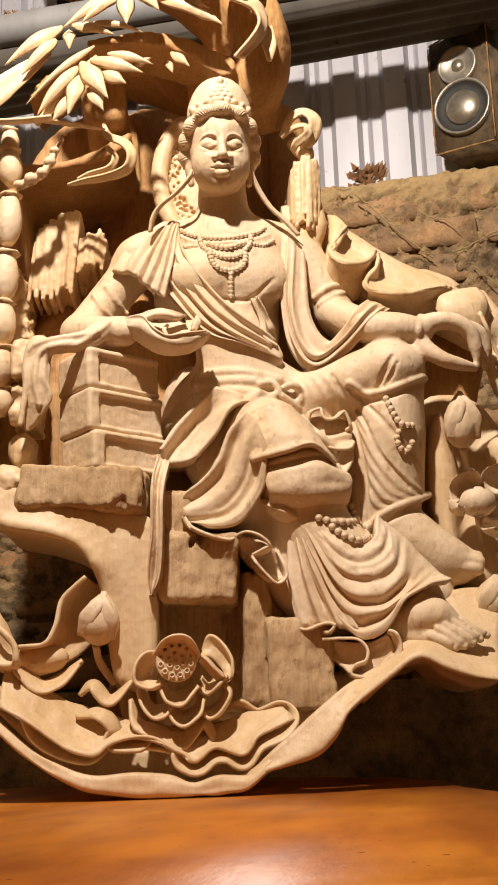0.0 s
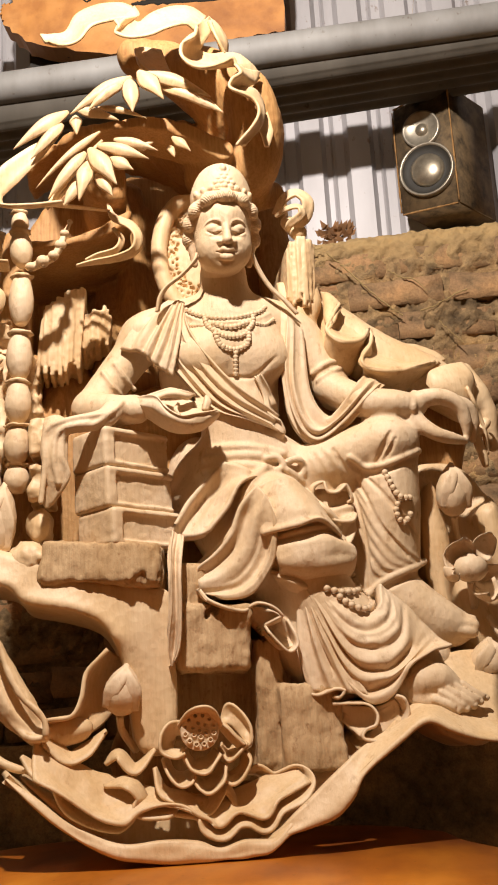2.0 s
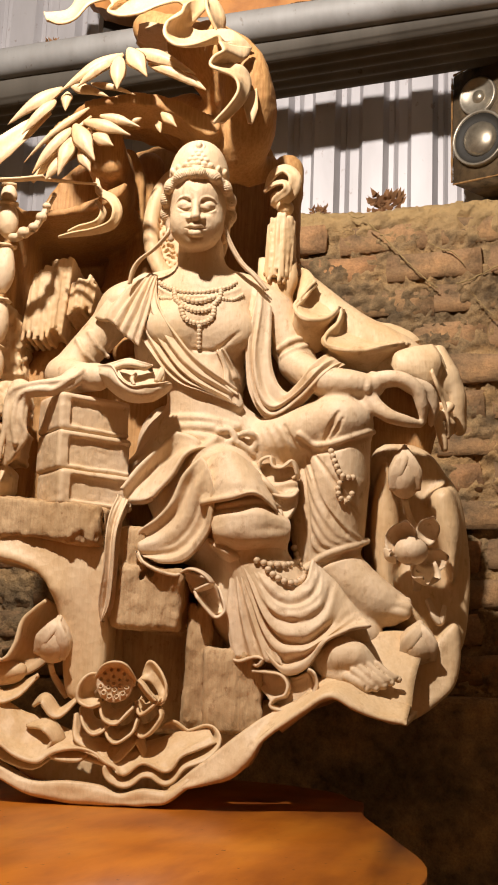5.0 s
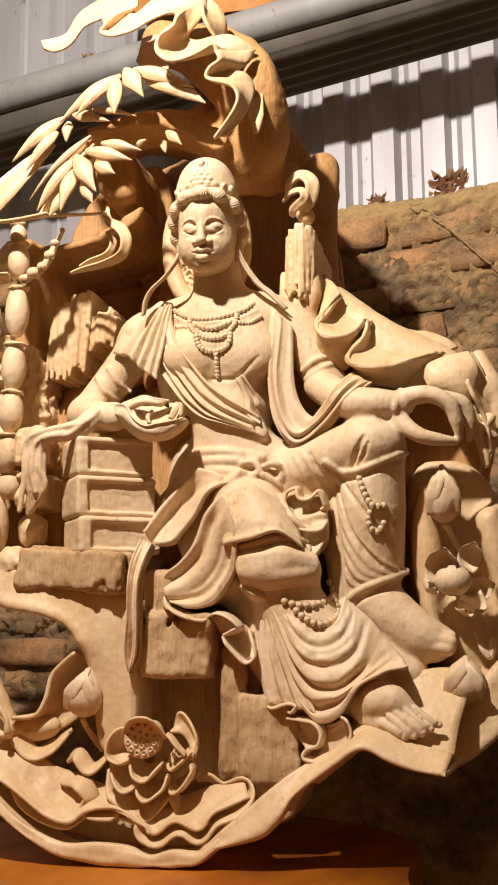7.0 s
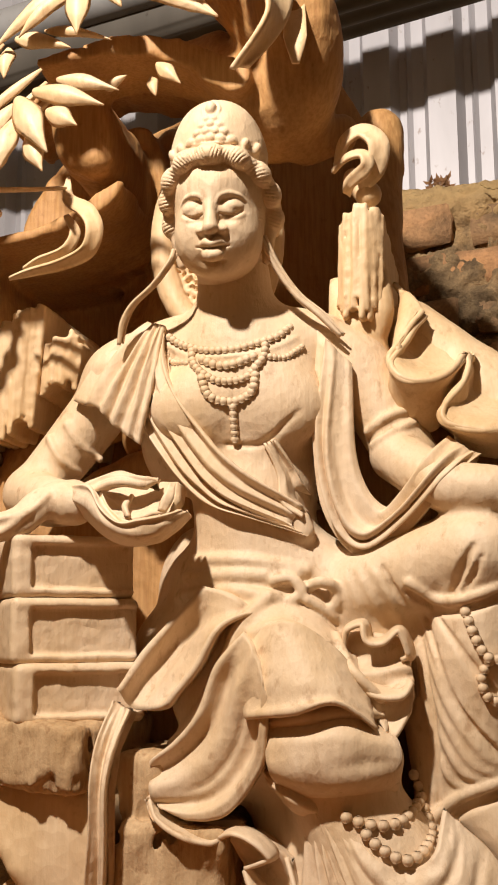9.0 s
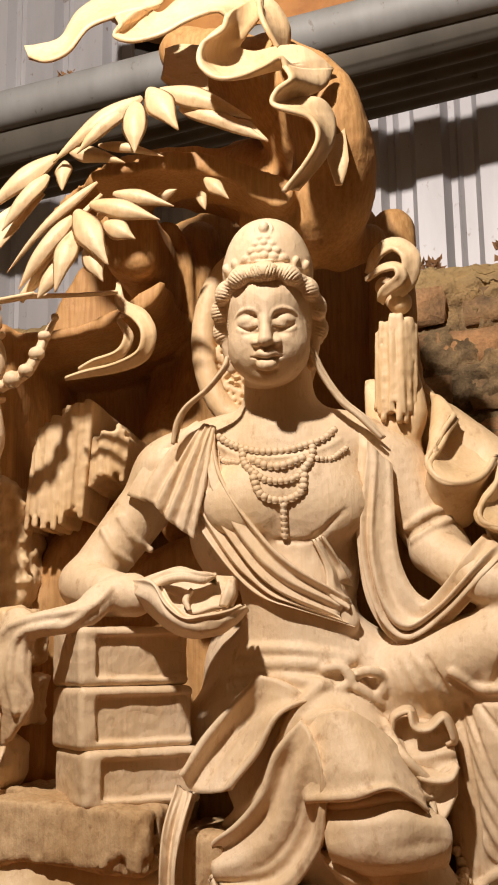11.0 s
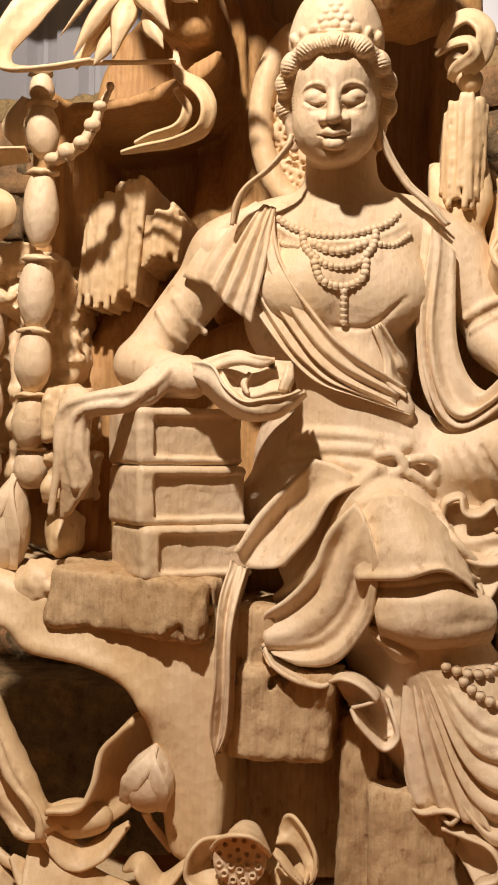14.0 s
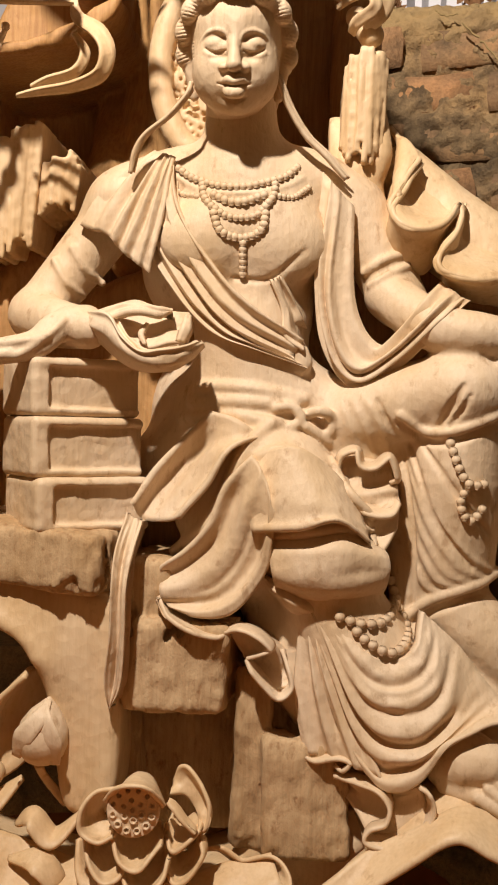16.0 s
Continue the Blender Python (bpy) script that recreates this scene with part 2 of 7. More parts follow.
        d = np.sqrt(sum(np.maximum(x, 0) ** 2 for x in q)) + np.minimum(np.maximum(np.maximum(q[0], q[1]), q[2]), 0) - rnd
        self.blend(sl, d.astype(np.float32), k, cut)

    def board(self, outline, w0, w1, k=0.008, rnd=0.006, cut=False, n=6, flare=0.0, reach=0.03, lip=None):
        """A board with a curved outline (u, v), from w0 to w1; flare raises it towards its edge (lip: that stretch of it)."""
        q = spline([o[:2] for o in outline], n, True)
        m = k + 3 * self.h
        sl, (u, v, w) = self.window((*(q.min(0) - m), w0 - m), (*(q.max(0) + m), w1 + m + flare))
        U, V = np.meshgrid(u.ravel(), v.ravel(), indexing="ij")
        d2, inside, d3 = np.full(U.shape, 9.0), np.zeros(U.shape, bool), np.full(U.shape, 9.0)
        for i, (a, b) in enumerate(zip(q, np.roll(q, -1, 0))):
            e = b - a
            t = np.clip(((U - a[0]) * e[0] + (V - a[1]) * e[1]) / ((e * e).sum() + 1e-12), 0, 1)
            here = (U - a[0] - t * e[0]) ** 2 + (V - a[1] - t * e[1]) ** 2
            d2 = np.minimum(d2, here)
            if lip is None or lip[0] * n <= i <= lip[1] * n:
                d3 = np.minimum(d3, here)
            hit = (a[1] > V) != (b[1] > V)
            inside ^= hit & (U < e[0] * (V - a[1]) / (e[1] if abs(e[1]) > 1e-9 else 1e-9) + a[0])
        flat = (np.sqrt(d2) * np.where(inside, -1, 1)).astype(np.float32)[..., None] + rnd
        top = w1 + (flare * np.exp(-np.sqrt(d3) / reach))[..., None]
        deep = (np.maximum(w - top, w0 - w) + rnd).astype(np.float32)
        d = np.sqrt(np.maximum(flat, 0) ** 2 + np.maximum(deep, 0) ** 2) + np.minimum(np.maximum(flat, deep), 0) - rnd
        self.blend(sl, d.astype(np.float32), k, cut)

    def front(self, u, v):
        """The foremost surface at (u, v)."""
        i, j = (int(round((x - self.lo[a]) / self.h)) for a, x in ((0, u), (1, v)))
        col = self.f[min(max(i, 0), self.n[0] - 1), min(max(j, 0), self.n[1] - 1)]
        solid = np.nonzero(col < 0)[0]
        return float(self.ax[2][solid[-1]]) if len(solid) else None

    def laid(self, pts, lift=0.0, n=8):
        """A curve laid on the surface."""
        p = spline([q[:3] for q in pts], n)
        w = [self.front(a[0], a[1]) for a in p]
        known = [x for x in w if x is not None]
        if not known:
            return p
        last = known[0]
        for i, x in enumerate(w):
            last = last if x is None else x
            p[i, 2] = last
        for _ in range(3):
            p[1:-1, 2] = (p[:-2, 2] + p[1:-1, 2] + p[2:, 2]) / 3
        p[:, 2] += lift
        return p

    def fold(self, pts, r, k=0.006, lift=0.0, cut=False):
        """A ridge of cloth laid on what is there; with cut, a groove."""
        self.tube(self.laid(pts, lift), r, k, cut, 1.0, 1)

    def pleats(self, a, b, count, r, k=0.003, lift=-0.4, seed=0):
        """Parallel ridges of cloth between two curves laid on the surface."""
        rg = random.Random(seed)
        m = 7
        even = lambda c: np.stack([np.interp(np.linspace(0, 1, m), np.linspace(0, 1, len(c)), c[:, i]) for i in range(3)], 1)
        pa, pb = even(spline(a, 8)), even(spline(b, 8))
        for i in range(count):
            t = (i + 0.5 + rg.uniform(-0.15, 0.15)) / count
            q = pa * (1 - t) + pb * t
            rr = r * rg.uniform(0.75, 1.2)
            self.tube(self.laid(q, lift * rr), [rr * 0.5, rr * 0.9, rr, rr, rr * 0.8, rr * 0.5], k, False, 1.0, 1)

    def hem(self, pts, r, drop=0.008, deep=0.8):
        """A cloth edge that stands off what lies under it."""
        self.tube(self.laid([(q[0], q[1] - drop, q[2]) for q in pts], 0.0015), r * deep, 0.003, True, 1.0, 1)
        self.tube(self.laid(pts, r * 0.2), r, 0.002, False, 1.0, 1)

    def roughen(self, amp, cells, seed):
        self.f += amp * lattice(tuple(self.n), cells, seed)

    def mesh(self):
        """The surface as (vertices, faces), in the object's axes."""
        f, n = self.f, self.n
        f[0], f[-1], f[:, 0], f[:, -1], f[:, :, 0], f[:, :, -1] = (0.01,) * 6
        s = f < 0
        corner = [(i, j, k) for i in (0, 1) for j in (0, 1) for k in (0, 1)]
        cnt = sum(s[i : n[0] - 1 + i, j : n[1] - 1 + j, k : n[2] - 1 + k].astype(np.int8) for i, j, k in corner)
        cell = np.argwhere((cnt > 0) & (cnt < 8))
        idx = np.full(n - 1, -1, np.int32)
        idx[tuple(cell.T)] = np.arange(len(cell))
        val = {c: f[tuple((cell + c).T)] for c in corner}
        tot, num = np.zeros((len(cell), 3)), np.zeros(len(cell))
        for c in corner:
            for a in range(3):
                if c[a] == 0:
                    e = tuple(1 if x == a else c[x] for x in range(3))
                    va, vb = val[c], val[e]
                    hit = (va < 0) != (vb < 0)
                    t = np.where(hit, va / np.where(hit, va - vb, 1), 0)
                    q = np.array(c, float) + t[:, None] * (np.array(e) - c)
                    tot[hit] += q[hit]
                    num[hit] += 1
        p = self.lo + (cell + tot / num[:, None]) * self.h
        verts = np.stack([p[:, 0], -p[:, 2], p[:, 1]], 1)
        faces = []
        for a in range(3):
            b, c = (a + 1) % 3, (a + 2) % 3
            lo = [slice(1, n[x] - 1) for x in range(3)]
            hi = list(lo)
            lo[a], hi[a] = slice(0, n[a] - 1), slice(1, n[a])
            sa, sb = s[tuple(lo)], s[tuple(hi)]
            at = np.argwhere(sa != sb)
            flip = sa[tuple(at.T)]
            off = np.array([x.start for x in lo])
            at = at + off
            eb, ec = np.eye(3, dtype=int)[b], np.eye(3, dtype=int)[c]
            quad = np.stack([idx[tuple((at - o).T)] for o in (eb + ec, ec, 0 * eb, eb)], 1)
            quad[~flip] = quad[~flip][:, ::-1]
            faces.append(quad[(quad >= 0).all(1)])
        return verts, np.vstack(faces).tolist()


def out(p):
    """From the carving's (u, v, w) to the object's axes."""
    return Vector((p[0], -p[2], p[1]))


def joined(*pieces):
    v, f, at = [], [], 0
    for vs, fs in pieces:
        v += [tuple(x) for x in vs]
        f += [[i + at for i in face] for face in fs]
        at += len(vs)
    return v, f


def ball(c, r, n=8, m=6):
    """A small bead at (u, v, w)."""
    r = (r, r, r) if np.isscalar(r) else r
    v = [out((c[0], c[1] + r[1], c[2]))]
    for j in range(1, m):
        a = math.pi * j / m
        for i in range(n):
            b = 2 * math.pi * i / n
            v.append(out((c[0] + r[0] * math.sin(a) * math.cos(b), c[1] + r[1] * math.cos(a), c[2] + r[2] * math.sin(a) * math.sin(b))))
    v.append(out((c[0], c[1] - r[1], c[2])))
    f = [[0, 1 + (i + 1) % n, 1 + i][::-1] for i in range(n)]
    for j in range(m - 2):
        for i in range(n):
            a, b = 1 + j * n + i, 1 + j * n + (i + 1) % n
            f.append([a, a + n, b + n, b][::-1])
    e = len(v) - 1
    f += [[e, e - n + i, e - n + (i + 1) % n][::-1] for i in range(n)]
    return v, f


def sweep(path, side, width, thick, n=8, lip=0.0, wave=0.0, waves=6, seed=0):
    """A ribbon of cloth along a curve. side: degrees between its width and the plane of the board (90: edge-on), for each point."""
    p = spline(path, n)
    m = len(p)
    at = np.linspace(0, 1, m)
    grow = lambda x: np.interp(at, np.linspace(0, 1, np.size(x)), np.atleast_1d(x))
    sd, wd, th = grow(side), grow(width), grow(thick)
    tang = np.gradient(p, axis=0)
    tang /= np.linalg.norm(tang, axis=1)[:, None] + 1e-9
    flat = np.stack([-tang[:, 1], tang[:, 0], 0 * at], 1)
    flat /= np.linalg.norm(flat, axis=1)[:, None] + 1e-9
    for i in range(1, m):
        if (flat[i] * flat[i - 1]).sum() < -0.2:
            flat[i:] *= -1
    for _ in range(2):
        flat[1:-1] = (flat[:-2] + flat[1:-1] + flat[2:]) / 3
    ca, sa = np.cos(np.radians(sd))[:, None], np.sin(np.radians(sd))[:, None]
    wide = flat * ca + np.array([0, 0, -1.0]) * sa
    wide /= np.linalg.norm(wide, axis=1)[:, None]
    nrm = np.cross(tang, wide)
    prof = [(-1, 0), (-0.93, 0.9), (-0.4, 1), (0.4, 1), (0.93, 0.9), (1, 0), (0.93, -0.9), (0.4, -1), (-0.4, -1), (-0.93, -0.9)]
    v, f, k = [], [], len(prof)
    for i in range(m):
        for a, b in prof:
            bow = wave * math.sin(waves * 2 * math.pi * at[i] + a * 1.3 + seed) * (0.5 + 0.5 * a)
            q = p[i] + wide[i] * a * wd[i] / 2 + nrm[i] * (b * th[i] / 2 + lip * wd[i] * a * a + bow)
            v.append(out(q))
    for i in range(m - 1):
        for j in range(k):
            f.append([i * k + j, i * k + (j + 1) % k, (i + 1) * k + (j + 1) % k, (i + 1) * k + j])
    f += [list(range(k))[::-1], list(range((m - 1) * k, m * k))]
    return v, f


def loft(a, b, thick=0.0045, bulge=0.0, n=8, k=8):
    """A sheet of cloth between two edges, with thickness and a belly."""
    ca, cb = spline(a, n), spline(b, n)
    m = max(len(ca), len(cb))
    even = lambda c: np.stack([np.interp(np.linspace(0, 1, m), np.linspace(0, 1, len(c)), c[:, i]) for i in range(3)], 1)
    ca, cb = even(ca), even(cb)
    sv = np.linspace(0, 1, k + 1)
    g = ca[:, None] * (1 - sv)[None, :, None] + cb[:, None] * sv[None, :, None]
    for step in (0, 1):
        nn = np.cross(np.gradient(g, axis=0), np.gradient(g, axis=1))
        nn /= np.linalg.norm(nn, axis=2)[..., None] + 1e-9
        for _ in range(2):
            nn[1:-1] = (nn[:-2] + nn[1:-1] + nn[2:]) / 3
        if step == 0:
            g = g + nn * (bulge * np.sin(math.pi * sv))[None, :, None]
    side = cb - ca
    side /= np.linalg.norm(side, axis=1)[:, None] + 1e-9
    h = thick / 2
    loop = np.concatenate([(ca - side * h)[:, None], g + nn * h, (cb + side * h)[:, None], (g - nn * h)[:, ::-1]], 1)
    c = loop.shape[1]
    v = [out(q) for q in loop.reshape(-1, 3)]
    f = [[i * c + j, i * c + (j + 1) % c, (i + 1) * c + (j + 1) % c, (i + 1) * c + j] for i in range(m - 1) for j in range(c)]
    return v, f + [list(range(c))[::-1], list(range((m - 1) * c, m * c))]


def cloth(guides, folds=(), thick=0.0045, n=8, k=40, grain=0.0006, seed=0, back=0.0):
    """A sheet of carved cloth through guide curves lying side by side, with thickness.
    folds: (share across, height, width[, from, to along]);
    back: how far its body reaches into the block behind it."""
    cs = [spline(g, n) for g in guides]
    m = max(len(c) for c in cs)
    even = lambda c: np.stack([np.interp(np.linspace(0, 1, m), np.linspace(0, 1, len(c)), c[:, i]) for i in range(3)], 1)
    cs = np.array([even(c) for c in cs])
    sv, tv = np.linspace(0, 1, k + 1), np.linspace(0, 1, m)
    rows = np.array([spline(list(cs[:, i]), 12) if len(cs) > 2 else cs[:, i] for i in range(m)])
    at = np.linspace(0, 1, rows.shape[1])
    g = np.stack([np.stack([np.interp(sv, at, rows[i, :, c]) for c in range(3)], 1) for i in range(m)])

    def normals():
        q = np.cross(np.gradient(g, axis=0), np.gradient(g, axis=1))
        q /= np.linalg.norm(q, axis=2)[..., None] + 1e-9
        return q if (q @ np.array([0, 0.3, 1.0])).sum() > 0 else -q

    nn, h = normals(), np.zeros((m, k + 1))
    for s0, high, wide, *span in folds:
        lo, hi = span if span else (-0.08, 1.08)
        drift = 0.02 * math.sin(s0 * 40 + seed)
        along = np.clip((tv - lo) / 0.2, 0, 1) * np.clip((hi - tv) / 0.2, 0, 1)
        along = along * along * (3 - 2 * along)
        h += high * along[:, None] * np.exp(-(((sv[None, :] - s0 - drift * np.sin(5 * tv)[:, None]) / wide) ** 2))
    h += grain * 2 * lattice((m, k + 1), (max(3, m // 5), max(3, k // 6)), 90 + seed)
    g = g + nn * h[..., None]
    nn = normals()
    front, rear = g, g - nn * thick - np.array([0, 0, back])

    def rim(a, b, normal):
        d = a - b
        return a + d / (np.linalg.norm(d, axis=1)[:, None] + 1e-9) * thick * 0.45 - 0.5 * thick * normal

    e0, e1 = rim(g[:, 0], g[:, 1], nn[:, 0]), rim(g[:, -1], g[:, -2], nn[:, -1])
    loop = np.concatenate([e0[:, None], front, e1[:, None], rear[:, ::-1]], 1)
    c = loop.shape[1]
    v = [out(q) for q in loop.reshape(-1, 3)]
    f = [[i * c + j, i * c + (j + 1) % c, (i + 1) * c + (j + 1) % c, (i + 1) * c + j] for i in range(m - 1) for j in range(c)]
    for i0, far in ((0, False), (m - 1, True)):
        for j in range(1, k + 1):
            q = [i0 * c + j, i0 * c + j + 1, i0 * c + c - j - 1, i0 * c + c - j]
            f.append(q if far else q[::-1])
    return v, f


def leaf(base, tip, width, bow=0.10, thick=0.0020, fold=0.40):
    """A pointed carved leaf with a raised midrib."""
    a, b = np.array(base, float), np.array(tip, float)
    d = b - a
    ln = np.linalg.norm(d)
    d /= ln
    s = np.cross(d, (0, 0, 1.0))
    s /= np.linalg.norm(s) + 1e-9
    nn = np.cross(s, d)
    v, f, k, m = [], [], 12, 20
    for i in range(m + 1):
        t = i / m
        hw = width * 0.48 * (math.sin(math.pi * min(t * 0.93 + 0.05, 1) ** 0.75) ** 1.1 + 0.03) * (1 + 0.08 * math.sin(9 * t + width * 900))
        c = a + d * ln * t + nn * bow * ln * (math.sin(math.pi * t) - 0.5 * t)
        for x, y in ((-1, 0), (-0.75, 0.45), (-0.4, 0.85), (0, 1.0), (0.4, 0.85), (0.75, 0.45), (1, 0), (0.75, -0.3), (0.4, -0.5), (0, -0.5), (-0.4, -0.5), (-0.75, -0.3)):
            v.append(out(c + s * x * hw + nn * (y * thick * (0.35 + math.sin(math.pi * t)) - fold * hw * abs(x) ** 1.3)))
    for i in range(m):
        for j in range(k):
            f.append([i * k + j, i * k + (j + 1) % k, (i + 1) * k + (j + 1) % k, (i + 1) * k + j])
    f += [list(range(k))[::-1], list(range(m * k, m * k + k))]
    return v, f


def turned(p0, p1, profile, n=16):
    """A turned piece about the axis from p0 to p1; profile: (share of the length, radius)."""
    a, b = np.array(p0, float), np.array(p1, float)
    d = (b - a) / np.linalg.norm(b - a)
    s = np.cross(d, (0, 0, 1.0) if abs(d[2]) < 0.95 else (0, 1.0, 0))
    s /= np.linalg.norm(s)
    w = np.cross(s, d)
    v, f = [], []
    for t, r in profile:
        for i in range(n):
            g = 2 * math.pi * i / n
            v.append(out(a + (b - a) * t + r * (s * math.cos(g) + w * math.sin(g))))
    for i in range(len(profile) - 1):
        for j in range(n):
            f.append([i * n + j, i * n + (j + 1) % n, (i + 1) * n + (j + 1) % n, (i + 1) * n + j][::-1])
    f += [list(range(n)), list(range((len(profile) - 1) * n, len(profile) * n))[::-1]]
    return v, f


def petal(base, tip, width, cup=0.35, thick=0.004, curl=0.2, toward=(0, 0, 1)):
    """A cupped flower petal with a rolled edge."""
    a, b = np.array(base, float), np.array(tip, float)
    d = b - a
    ln = np.linalg.norm(d)
    d /= ln
    nn = np.array(toward, float) - d * np.dot(toward, d)
    nn /= np.linalg.norm(nn) + 1e-9
    s = np.cross(d, nn)
    m, k = 8, 8
    grid = np.zeros((2, m + 1, k + 1, 3))
    for i in range(m + 1):
        t = i / m
        hw = width / 2 * (0.35 + 0.65 * math.sin(math.pi * min(0.12 + t * 0.78, 1)) if t < 0.96 else 0.3)
        for j in range(k + 1):
            x = 2 * j / k - 1
            c = a + d * ln * (t - 0.10 * x * x * t) + s * x * hw
            c = c + nn * (cup * width * x * x - 0.25 * ln * math.sin(math.pi * t) + curl * ln * t**4)
            grid[0, i, j], grid[1, i, j] = c, c - nn * thick
    v = [out(q) for q in grid.reshape(-1, 3)]
    at = lambda l, i, j: (l * (m + 1) + i) * (k + 1) + j
    f = []
    for i in range(m):
        for j in range(k):
            q = [(i, j), (i, j + 1), (i + 1, j + 1), (i + 1, j)]
            f.append([at(0, *x) for x in q])
            f.append([at(1, *x) for x in q][::-1])
    rim = [(0, j) for j in range(k)] + [(i, k) for i in range(m)] + [(m, j) for j in range(k, 0, -1)] + [(i, 0) for i in range(m, 0, -1)]
    for p, q in zip(rim, rim[1:] + rim[:1]):
        f.append([at(0, *p), at(1, *p), at(1, *q), at(0, *q)])
    return v, f


# ---- the room behind: brick wall, sheet metal, pipe, table ----
def prism(outline, z0, z1, rows=1, rnd=0.0):
    """An upright slab with the outline (x, y)."""
    bm = bmesh.new()
    low = [bm.verts.new((x, y, z0)) for x, y in outline]
    top = [bm.verts.new((x, y, z1)) for x, y in outline]
    bm.faces.new(low[::-1])
    bm.faces.new(top)
    n = len(outline)
    for i in range(n):
        bm.faces.new((low[i], low[(i + 1) % n], top[(i + 1) % n], top[i]))
    if rnd:
        bmesh.ops.bevel(bm, geom=[e for e in bm.edges if abs(e.verts[0].co.z - e.verts[1].co.z) < 1e-6], offset=rnd, segments=3, affect="EDGES", profile=0.5)
    return bm


def block(x0, x1, y0, y1, z0, z1, rnd=0.0):
    return prism([(x0, y0), (x1, y0), (x1, y1), (x0, y1)], z0, z1, 1, rnd)


tagged(part("ground", block(-2.6, 2.6, -1.6, 2.7, -0.1, 0.0), EARTH, None, "packed earth floor of a workshop", False), kind="structure")
for nm, bx in (("wall_left", (-2.7, -2.6, -1.6, 2.7, 0, 3.6)), ("wall_right", (2.6, 2.7, -1.6, 2.7, 0, 3.6)), ("wall_near", (-2.7, 2.7, -1.7, -1.6, 0, 3.6))):
    tagged(part(nm, block(*bx), MORTAR, None, "plain rendered workshop wall in shade", False), kind="structure")
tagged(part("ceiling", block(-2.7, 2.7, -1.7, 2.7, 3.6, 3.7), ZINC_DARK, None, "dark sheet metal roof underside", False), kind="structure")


def corrugated(x0, x1, z0, z1, y, pitch=0.118, deep=0.022):
    """Trapezoid-ribbed sheet standing upright."""
    xs, x = [], x0
    while x < x1:
        xs += [(x, 0), (x + pitch * 0.42, 0), (x + pitch * 0.52, deep), (x + pitch * 0.62, deep), (x + pitch * 0.66, deep * 0.72), (x + pitch * 0.72, deep), (x + pitch * 0.90, deep)]
        x += pitch
    v, f = [], []
    for dy in (0, 0.002):
        for px, d in xs:
            for z in (z0, z1):
                v.append((px, y + d + dy, z))
    n = len(xs)
    for i in range(n - 1):
        f.append([2 * i, 2 * i + 2, 2 * i + 3, 2 * i + 1])
        f.append([2 * (n + i), 2 * (n + i) + 1, 2 * (n + i) + 3, 2 * (n + i) + 2])
    return v, f


tagged(part("wall_sheet_metal", corrugated(-2.6, 2.6, 1.7, 3.6, 2.42), ZINC, None, "pale galvanised ribbed sheet metal wall, streaked with dirt", False), kind="structure")

# pipe and awning over the wall
aw = [(2.088, 2.405)] + [(2.09 + 0.21 * i / 40, 2.345 + 0.009 * i / 40 + 0.006 * math.cos(i * math.pi / 4)) for i in range(41)]
v = [(x, y, z + (x - 0.1) * 0.07 + dz) for x in (-2.5, 2.5) for dz in (0, 0.003) for y, z in aw]
n = len(aw)
f = [[i, i + 1, 2 * n + i + 1, 2 * n + i] for i in range(n - 1)] + [[n + i + 1, n + i, 3 * n + i, 3 * n + i + 1] for i in range(n - 1)]
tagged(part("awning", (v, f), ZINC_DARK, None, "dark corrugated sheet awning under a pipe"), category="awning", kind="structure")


def rod(a, b, r, n=20, dent=0.0):
    a, b = Vector(a), Vector(b)
    d = (b - a).normalized()
    s = d.cross(Vector((0, 0, 1))).normalized()
    u = s.cross(d)
    v, f, m = [], [], 24
    for i in range(m + 1):
        c = a.lerp(b, i / m)
        for j in range(n):
            g = 2 * math.pi * j / n
            rr = r * (1 + dent * noise.noise(Vector((i * 0.7, j * 0.5, 1))))
            v.append(c + (s * math.cos(g) + u * math.sin(g)) * rr)
    for i in range(m):
        for j in range(n):
            f.append([i * n + j, (i + 1) * n + j, (i + 1) * n + (j + 1) % n, i * n + (j + 1) % n])
    f += [list(range(n)), list(range(m * n, m * n + n))[::-1]]
    return v, f


tagged(part("pipe", rod((-2.5, 2.08, 2.289), (2.5, 2.08, 2.519), 0.035, 20, 0.05), PIPE, None, "grey weathered round pipe along the awning edge"), category="pipe")

# varnished slab table
edge = [(-0.47, 1.50), (-0.42, 1.36), (-0.36, 1.24), (-0.27, 1.11), (-0.21, 1.03), (-0.11, 0.86), (0.0, 0.70), (0.13, 0.655), (0.26, 0.70), (0.355, 0.88), (0.395, 1.13), (0.335, 1.355), (0.268, 1.56), (0.22, 1.78), (0.02, 1.92), (-0.3, 1.9), (-0.46, 1.72)]
edge = [tuple(p) for p in spline(edge, 6, True)]
table = tagged(new("table"), "thick live-edge slab table in glossy orange wood", "table")
part("tabletop", prism(edge, 0.765, 0.83, 1, 0.016), TABLE, table)
for lx, ly in ((-0.12, 1.15), (-0.25, 1.7), (0.22, 1.0), (0.12, 1.7)):
    part("leg", block(lx - 0.04, lx + 0.04, ly - 0.04, ly + 0.04, 0, 0.77, 0.008), TABLE, table)


# ---- the carving ----
carving = tagged(new("relief_carving"), "pale carved wooden relief of a seated figure with lotus and bamboo", "wood carving")
carving.matrix_basis = pose(0, 1.70, 0.83, 0, 0, 11.31)

